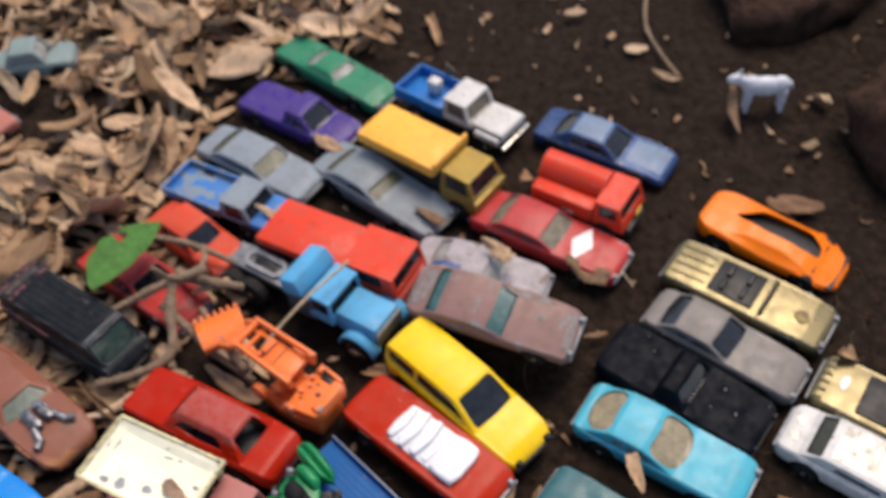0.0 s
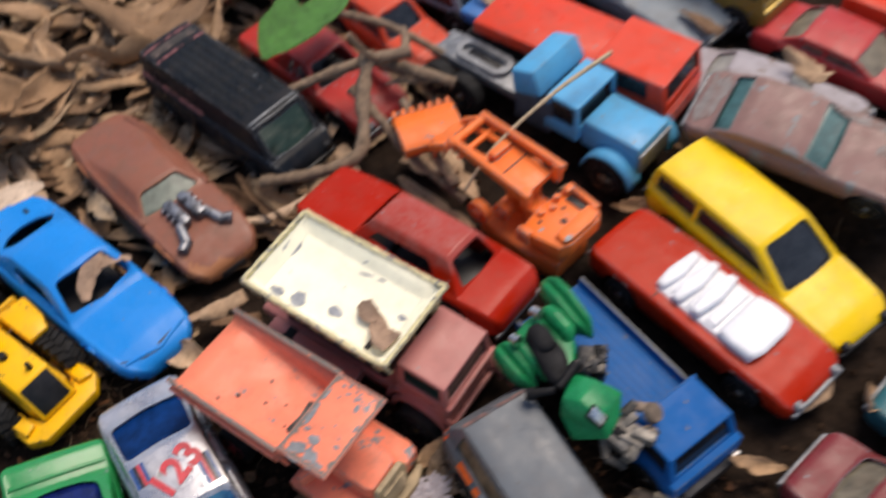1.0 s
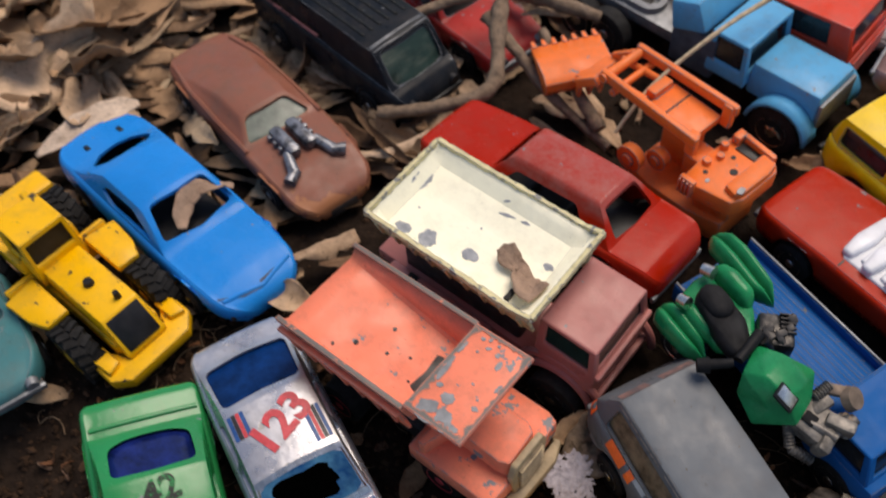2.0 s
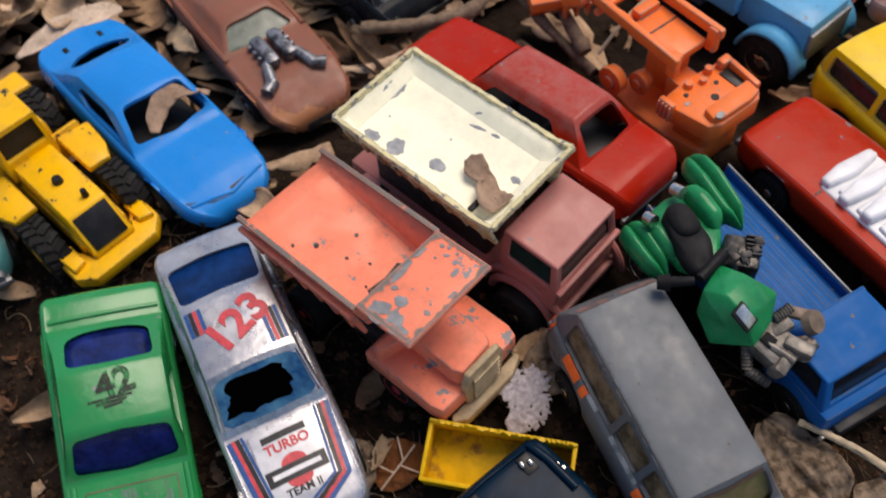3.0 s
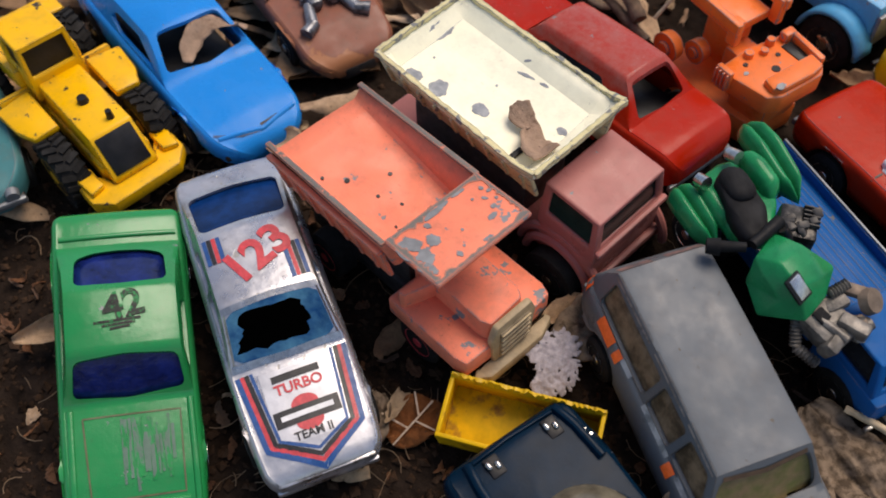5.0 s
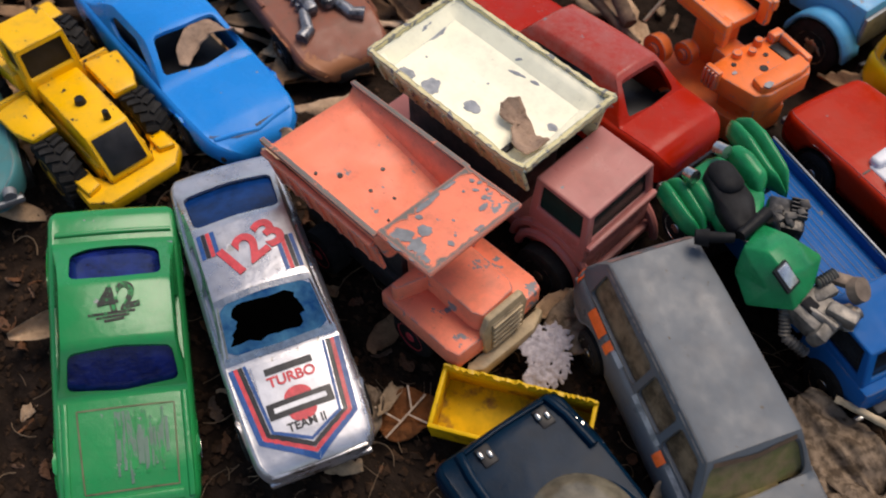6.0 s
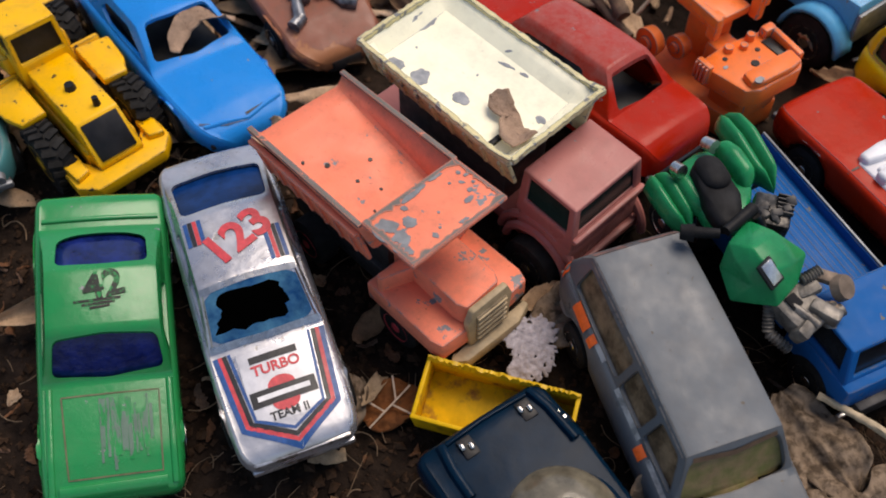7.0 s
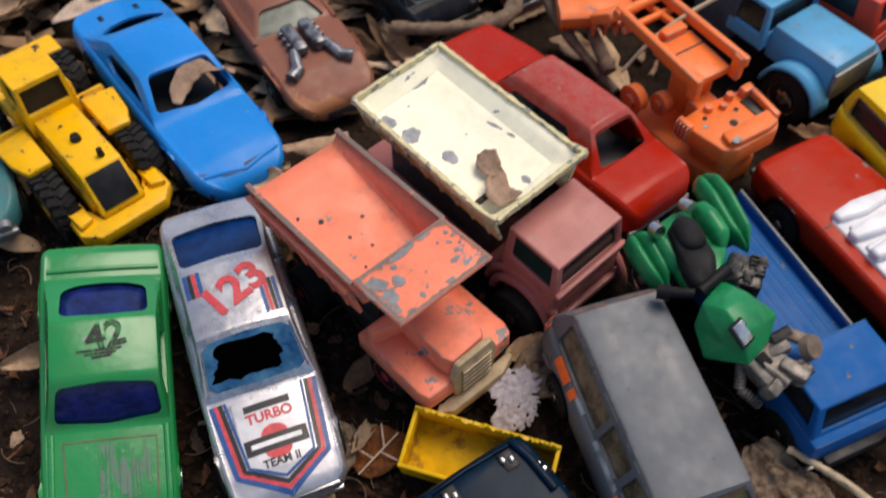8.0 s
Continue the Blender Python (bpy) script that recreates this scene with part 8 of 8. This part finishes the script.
ribbon_leaf([(0.0120, -0.0046, 0.0150, 0.0010, 10), (0.0095, -0.0028, 0.0160, 0.0022, 30), (0.0068, 0.0010, 0.0172, 0.0026, 45), (0.0062, 0.0050, 0.0180, 0.0024, 20), (0.0085, 0.0082, 0.0178, 0.0026, -25), (0.0098, 0.0112, 0.0172, 0.0030, -40), (0.0110, 0.0124, 0.0165, 0.0012, -20)], at(-0.1798, 0.3422, -22.9, 0.0008, -4.4, 0.0), "curled tan leaf in the open windshield of the blue coupe", PINKLEAF, 5.0)
ob = ribbon_leaf([(-0.1499, 0.4236, 0.0300, 0.0008, 8), (-0.1496, 0.4290, 0.0300, 0.0052, 10), (-0.1484, 0.4358, 0.0303, 0.0084, 12), (-0.1456, 0.4424, 0.0306, 0.0092, 12), (-0.1420, 0.4488, 0.0306, 0.0086, 10), (-0.1380, 0.4556, 0.0303, 0.0064, 6), (-0.1337, 0.4627, 0.0300, 0.0004, 0)], Matrix(), "fresh green leaf on a sprig among the twigs", GREENLEAF, 4.0)
ob.name = "green_leaf"
bm = bmesh.new()
bm.from_mesh(ob.data)
nick = [f for f in bm.faces if math.hypot(f.calc_center_median().x + 0.1472, f.calc_center_median().y - 0.4508) < 0.0024]
bmesh.ops.delete(bm, geom=nick, context="FACES")
bm.to_mesh(ob.data)
bm.free()


def tube(name, pts, r0, r1, mat, label, category, seg=8, rough=0.0):
    """A bent tapering stick through the points."""
    rg2 = random.Random(len(pts) * 7 + int(abs(pts[0][0]) * 10000))
    P = [Vector(p) for p in pts]
    dense = []
    for i in range(len(P) - 1):
        a, b, c, d = P[max(0, i - 1)], P[i], P[i + 1], P[min(len(P) - 1, i + 2)]
        for k in range(6):
            t = k / 6
            dense.append(0.5 * ((2 * b) + (c - a) * t + (2 * a - 5 * b + 4 * c - d) * t * t + (3 * b - a - 3 * c + d) * t ** 3))
    dense.append(P[-1])
    bm = B()
    rings = []
    for i, p in enumerate(dense):
        d = (dense[min(i + 1, len(dense) - 1)] - dense[max(i - 1, 0)]).normalized()
        u = d.cross(Vector((0, 0, 1)))
        u = u.normalized() if u.length > 1e-4 else Vector((1, 0, 0))
        v = d.cross(u)
        r = (r0 + (r1 - r0) * i / (len(dense) - 1)) * (1 + rough * rg2.uniform(-1, 1))
        rings.append([bm.verts.new(p + (u * math.cos(2 * math.pi * k / seg) + v * math.sin(2 * math.pi * k / seg)) * r * (1 + rough * 0.5 * rg2.uniform(-1, 1))) for k in range(seg)])
    for p, q in zip(rings, rings[1:]):
        for k in range(seg):
            bm.faces.new((p[k], p[(k + 1) % seg], q[(k + 1) % seg], q[k]))
    bm.faces.new(rings[0])
    bm.faces.new(list(reversed(rings[-1])))
    ob = new(name, finish(bm, name, mat, 60))
    return tagged(ob, label, category, "twigs")


tube("twig", [(-0.1421, 0.3908, 0.010), (-0.1243, 0.3965, 0.013), (-0.1134, 0.4047, 0.016), (-0.1170, 0.4202, 0.022), (-0.1200, 0.4355, 0.028)], 0.0018, 0.0024, TWIG, "bent brown twig over the toys", "twig", 8, 0.2)
tube("twig", [(-0.0794, 0.4012, 0.006), (-0.0974, 0.4090, 0.012), (-0.1101, 0.4169, 0.018), (-0.1221, 0.4244, 0.022)], 0.0013, 0.0020, TWIG, "brown twig over the orange bucket", "twig", 8, 0.2)
tube("twig", [(-0.0826, 0.4032, 0.010), (-0.0954, 0.4148, 0.016), (-0.1060, 0.4254, 0.020)], 0.0020, 0.0014, TWIG, "knotty brown twig over the orange bucket", "twig", 8, 0.25)
tube("twig", [(-0.1434, 0.4203, 0.020), (-0.1267, 0.4314, 0.024), (-0.1072, 0.4416, 0.026)], 0.0016, 0.0022, TWIG, "brown twig across the red sedan", "twig", 8, 0.2)
tube("twig", [(-0.1248, 0.4474, 0.014), (-0.1107, 0.4412, 0.018), (-0.0935, 0.4423, 0.014)], 0.0026, 0.0016, TWIG, "thick bark scrap beside the twigs", "twig", 8, 0.3)
tube("twig", [(-0.1174, 0.4617, 0.016), (-0.1125, 0.4483, 0.020), (-0.1172, 0.4339, 0.028), (-0.1225, 0.4294, 0.040)], 0.0016, 0.0010, TWIG, "thin brown upright sprig", "twig", 8, 0.2)
tube("twig", [(-0.1460, 0.4652, 0.016), (-0.1223, 0.4614, 0.017), (-0.0963, 0.4545, 0.012)], 0.0016, 0.0012, TWIG, "brown twig behind the tractor truck", "twig", 8, 0.2)
tube("straw", [(-0.0770, 0.3939, 0.0200), (-0.0708, 0.4056, 0.0280), (-0.0579, 0.4257, 0.0330), (-0.0444, 0.4441, 0.0350)], 0.0005, 0.0008, STRAW, "thin straw-coloured stem across the trucks", "stem", 6, 0.1)
tube("straw", [(-0.0105, 0.3218, 0.0090), (-0.0045, 0.3210, 0.0092), (0.0030, 0.3196, 0.0092), (0.0200, 0.3150, 0.0080)], 0.0008, 0.0009, STRAW, "straw-coloured stick in front of the pickup", "stem", 6, 0.1)
tube("straw", [(-0.1271, 0.2849, 0.0170), (-0.1212, 0.2840, 0.0190), (-0.1163, 0.2809, 0.0200)], 0.0003, 0.0004, STRAW, "thin straw between the green and silver cars", "stem", 6, 0.1)
tube("straw", [(0.0737, 0.4664, 0.0030), (0.0673, 0.4736, 0.0060), (0.0588, 0.4836, 0.0080)], 0.0004, 0.0005, STRAW, "thin dry stalk beside the crimson sedan", "stem", 6, 0.1)
tube("straw", [(0.0805, 0.6841, 0.0030), (0.0812, 0.6480, 0.0030), (0.0972, 0.6081, 0.0040)], 0.0015, 0.0010, TWIG, "dry brown twig on bare soil", "twig", 6, 0.2)

# lichen scrap
bm = B()
made = {}
cell = 0.00026
def lichen_point(i, j):
    if (i, j) not in made:
        x, y = i * cell, j * cell
        z = 0.0012 + 0.0002 * noise.noise((x * 350, y * 350, 2)) + 0.0004 * noise.noise((x * 1100, y * 1100, 5)) - 22 * (x * x + y * y)
        made[(i, j)] = bm.verts.new((x, y, z))
    return made[(i, j)]
for i in range(-34, 34):
    for j in range(-34, 34):
        x, y = i * cell, j * cell
        a, r = math.atan2(y, x), math.hypot(x, y)
        edge = 0.0060 * (1 + 0.55 * noise.noise((math.cos(a) * 1.5, math.sin(a) * 1.5, 6)) + 0.26 * noise.noise((math.cos(a) * 7, math.sin(a) * 7, 3)))
        if r < edge and noise.noise((x * 900, y * 900, 9)) > -0.38 - 0.5 * (1 - r / edge):
            bm.faces.new((lichen_point(i, j), lichen_point(i + 1, j), lichen_point(i + 1, j + 1), lichen_point(i, j + 1)))
ob = new("lichen_scrap", finish(bm, "lichen_scrap", LICHEN))
so = ob.modifiers.new("thick", "SOLIDIFY")
so.thickness = 0.0003
ob.matrix_world = Matrix.Translation((-0.0625, 0.3075, 0.0050)) @ pose(0, 0, 0, 15, 12, 20)
tagged(ob, "pale ragged lichen scrap on dark soil", "lichen")


# white goat figure
bm = B()
def blob(c, r, s):
    bmesh.ops.create_uvsphere(bm, u_segments=16, v_segments=10, radius=1, matrix=Matrix.Translation(c) @ Matrix.Diagonal((*[r * k for k in s], 1)))
blob((0, 0, 0.0125), 0.006, (1.55, 0.72, 0.75))
blob((0.006, 0, 0.0130), 0.0045, (1, 0.9, 1.0))
blob((-0.0068, 0, 0.0130), 0.0045, (1, 0.9, 0.95))
cyl(bm, (0.008, 0, 0.0140), (0.0125, 0, 0.0165), 0.0030, 0.0022)
blob((0.0140, 0, 0.0165), 0.0026, (1.5, 0.85, 0.9))
for x, y in ((0.0065, 0.0022), (0.0065, -0.0022), (-0.0085, 0.0022), (-0.0085, -0.0022)):
    cyl(bm, (x, y, 0.0115), (x * 1.06, y, 0.0), 0.0021, 0.0012, 10)
for y in (0.0012, -0.0012):
    cyl(bm, (0.0135, y, 0.0180), (0.0110, y * 1.6, 0.0205), 0.0007, 0.0002, 8)
cyl(bm, (-0.0110, 0, 0.0145), (-0.0125, 0, 0.0118), 0.0010, 0.0005, 8)
ob = new("goat_figure", finish(bm, "goat_figure", plain("white_figure", (0.62, 0.64, 0.68), 0.45, 0, 0.15, 200), 60))
ob.matrix_world = at(0.1375, 0.5908, 186, -0.0004) @ Matrix.Diagonal((1.1, 1.0, 1.2, 1))
tagged(ob, "small white plastic goat figure on bare soil", "toy animal")


# stones
def stone(x, y, z, size, seed, label):
    bm = B()
    bmesh.ops.create_icosphere(bm, subdivisions=4, radius=1)
    for v in bm.verts:
        p = v.co.copy()
        k = 1 + 0.22 * noise.noise(p * 1.2 + Vector((seed, 0, 0))) + 0.10 * noise.noise(p * 3.5 + Vector((0, seed, 0))) + 0.03 * noise.noise(p * 11)
        v.co = Vector((p.x * size[0], p.y * size[1], p.z * size[2])) * k
    ob = new("stone", finish(bm, "stone", ROCK, 60))
    ob.matrix_world = pose(x, y, z, 0, 0, seed * 31)
    return tagged(ob, label, "stone", "stones round the plot")


stone(0.2299, 0.5514, 0.014, (0.040, 0.060, 0.040), 1.3, "reddish brown rough stone at the edge")
stone(0.1735, 0.7244, 0.012, (0.085, 0.050, 0.040), 2.1, "dark brown stone behind the bare soil")
stone(0.2765, 0.6579, 0.014, (0.055, 0.050, 0.045), 4.4, "dark brown stone at the corner of the soil")

# small leaf scraps on the bare soil
vs, fs = [], []
rd = random.Random(19)
for k in range(420):
    x, y = rd.uniform(-0.2, 0.24), rd.uniform(0.22, 0.72)
    if on_toy(x, y, -0.001):
        continue
    lv, lf = leaf_data(9000 + k, rd.uniform(0.002, 0.008), rd.uniform(0.0012, 0.004), rd.uniform(-1, 2), rd.uniform(-0.6, 1.0), 0.4)
    m = Matrix.Translation((x, y, ground_height(x, y) + rd.uniform(0.0006, 0.0018))) @ pose(0, 0, 0, rd.gauss(0, 16), rd.gauss(0, 16), rd.uniform(0, 360))
    b = len(vs)
    vs += [tuple(m @ Vector(p)) for p in lv]
    fs += [tuple(b + i for i in f) for f in lf]
me = bpy.data.meshes.new("leaf_scraps")
me.from_pydata(vs, [], fs)
me.materials.append(LEAF)
tagged(new("leaf_scraps", me), "small torn brown leaf scraps on the soil", "leaf litter", kind="stuff")

DARKLEAF = leaf_material("rotten_scrap", [(0.0, (0.11, 0.05, 0.026)), (0.4, (0.24, 0.10, 0.04)), (0.7, (0.16, 0.08, 0.045)), (1.0, (0.14, 0.095, 0.07))])
vs, fs = [], []
for k in range(520):
    x, y = rd.uniform(-0.18, 0.06), rd.uniform(0.225, 0.335)
    lv, lf = leaf_data(15000 + k, rd.uniform(0.0012, 0.0055), rd.uniform(0.0008, 0.0030), rd.uniform(-1, 2), rd.uniform(-0.6, 1.0), 0.5)
    m = Matrix.Translation((x, y, ground_height(x, y) + rd.uniform(0.0004, 0.0014))) @ pose(0, 0, 0, rd.gauss(0, 20), rd.gauss(0, 20), rd.uniform(0, 360))
    b = len(vs)
    vs += [tuple(m @ Vector(p)) for p in lv]
    fs += [tuple(b + i for i in f) for f in lf]
me = bpy.data.meshes.new("rotten_scraps")
me.from_pydata(vs, [], fs)
me.materials.append(DARKLEAF)
tagged(new("rotten_scraps", me), "dark rotten leaf crumbs on damp soil", "leaf litter", kind="stuff")

# soil crumbs
rc = random.Random(8)
vs, fs = [], []
OCT = [(1, 0, 0), (0, 1, 0), (-1, 0, 0), (0, -1, 0), (0, 0, 1), (0, 0, -1)]
OF = [(0, 1, 4), (1, 2, 4), (2, 3, 4), (3, 0, 4), (1, 0, 5), (2, 1, 5), (3, 2, 5), (0, 3, 5)]
for k in range(16000):
    x, y = rc.uniform(-0.26, 0.24), rc.uniform(0.20, 0.74)
    r = 0.0003 + 0.0011 * rc.random() ** 3
    if k >= 9000:
        x, y = rc.uniform(-0.19, 0.05), rc.uniform(0.215, 0.335)
        r = 0.0003 + 0.0011 * rc.random() ** 2.5
    z = ground_height(x, y) + r * 0.4
    b = len(vs)
    a = rc.uniform(0, 6.3)
    for p in OCT:
        q = [p[0] * math.cos(a) - p[1] * math.sin(a), p[0] * math.sin(a) + p[1] * math.cos(a), p[2] * 0.8]
        vs.append((x + q[0] * r * rc.uniform(0.5, 1.5), y + q[1] * r * rc.uniform(0.5, 1.5), z + q[2] * r * rc.uniform(0.5, 1.2)))
    fs += [tuple(b + i for i in f) for f in OF]
me = bpy.data.meshes.new("soil_crumbs")
me.from_pydata(vs, [], fs)
me.materials.append(CRUMB)
tagged(new("soil_crumbs", me), "loose dark soil crumbs on the ground", "soil", kind="stuff")

# fine roots and dry fibres in the soil
rf = random.Random(77)
vs, fs = [], []
for k in range(520):
    x, y = rf.uniform(-0.20, 0.20), rf.uniform(0.22, 0.62)
    if k % 3:
        x, y = rf.uniform(-0.18, 0.04), rf.uniform(0.225, 0.335)
    a, bend, ln, r = rf.uniform(0, 6.28), rf.uniform(-2.5, 2.5), rf.uniform(0.003, 0.012), rf.uniform(0.00005, 0.00014)
    b = len(vs)
    for i in range(6):
        sd = (math.cos(a + 1.57) * r, math.sin(a + 1.57) * r)
        z = ground_height(x, y) + 0.0010 + 0.0012 * math.sin(math.pi * i / 5) * abs(bend) / 2.5
        vs += [(x + sd[0], y + sd[1], z), (x - sd[0], y - sd[1], z), (x, y, z + r * 1.6)]
        x, y, a = x + math.cos(a) * ln / 5, y + math.sin(a) * ln / 5, a + bend / 5
    for i in range(5):
        p = b + 3 * i
        fs += [(p + e, p + (e + 1) % 3, p + 3 + (e + 1) % 3, p + 3 + e) for e in range(3)]
me = bpy.data.meshes.new("root_fibres")
me.from_pydata(vs, [], fs)
me.materials.append(plain("dry_root", (0.20, 0.13, 0.075), 0.8, 0, 0.5, 500))
tagged(new("root_fibres", me), "thin dry root fibres lying on the soil", "roots", kind="stuff")
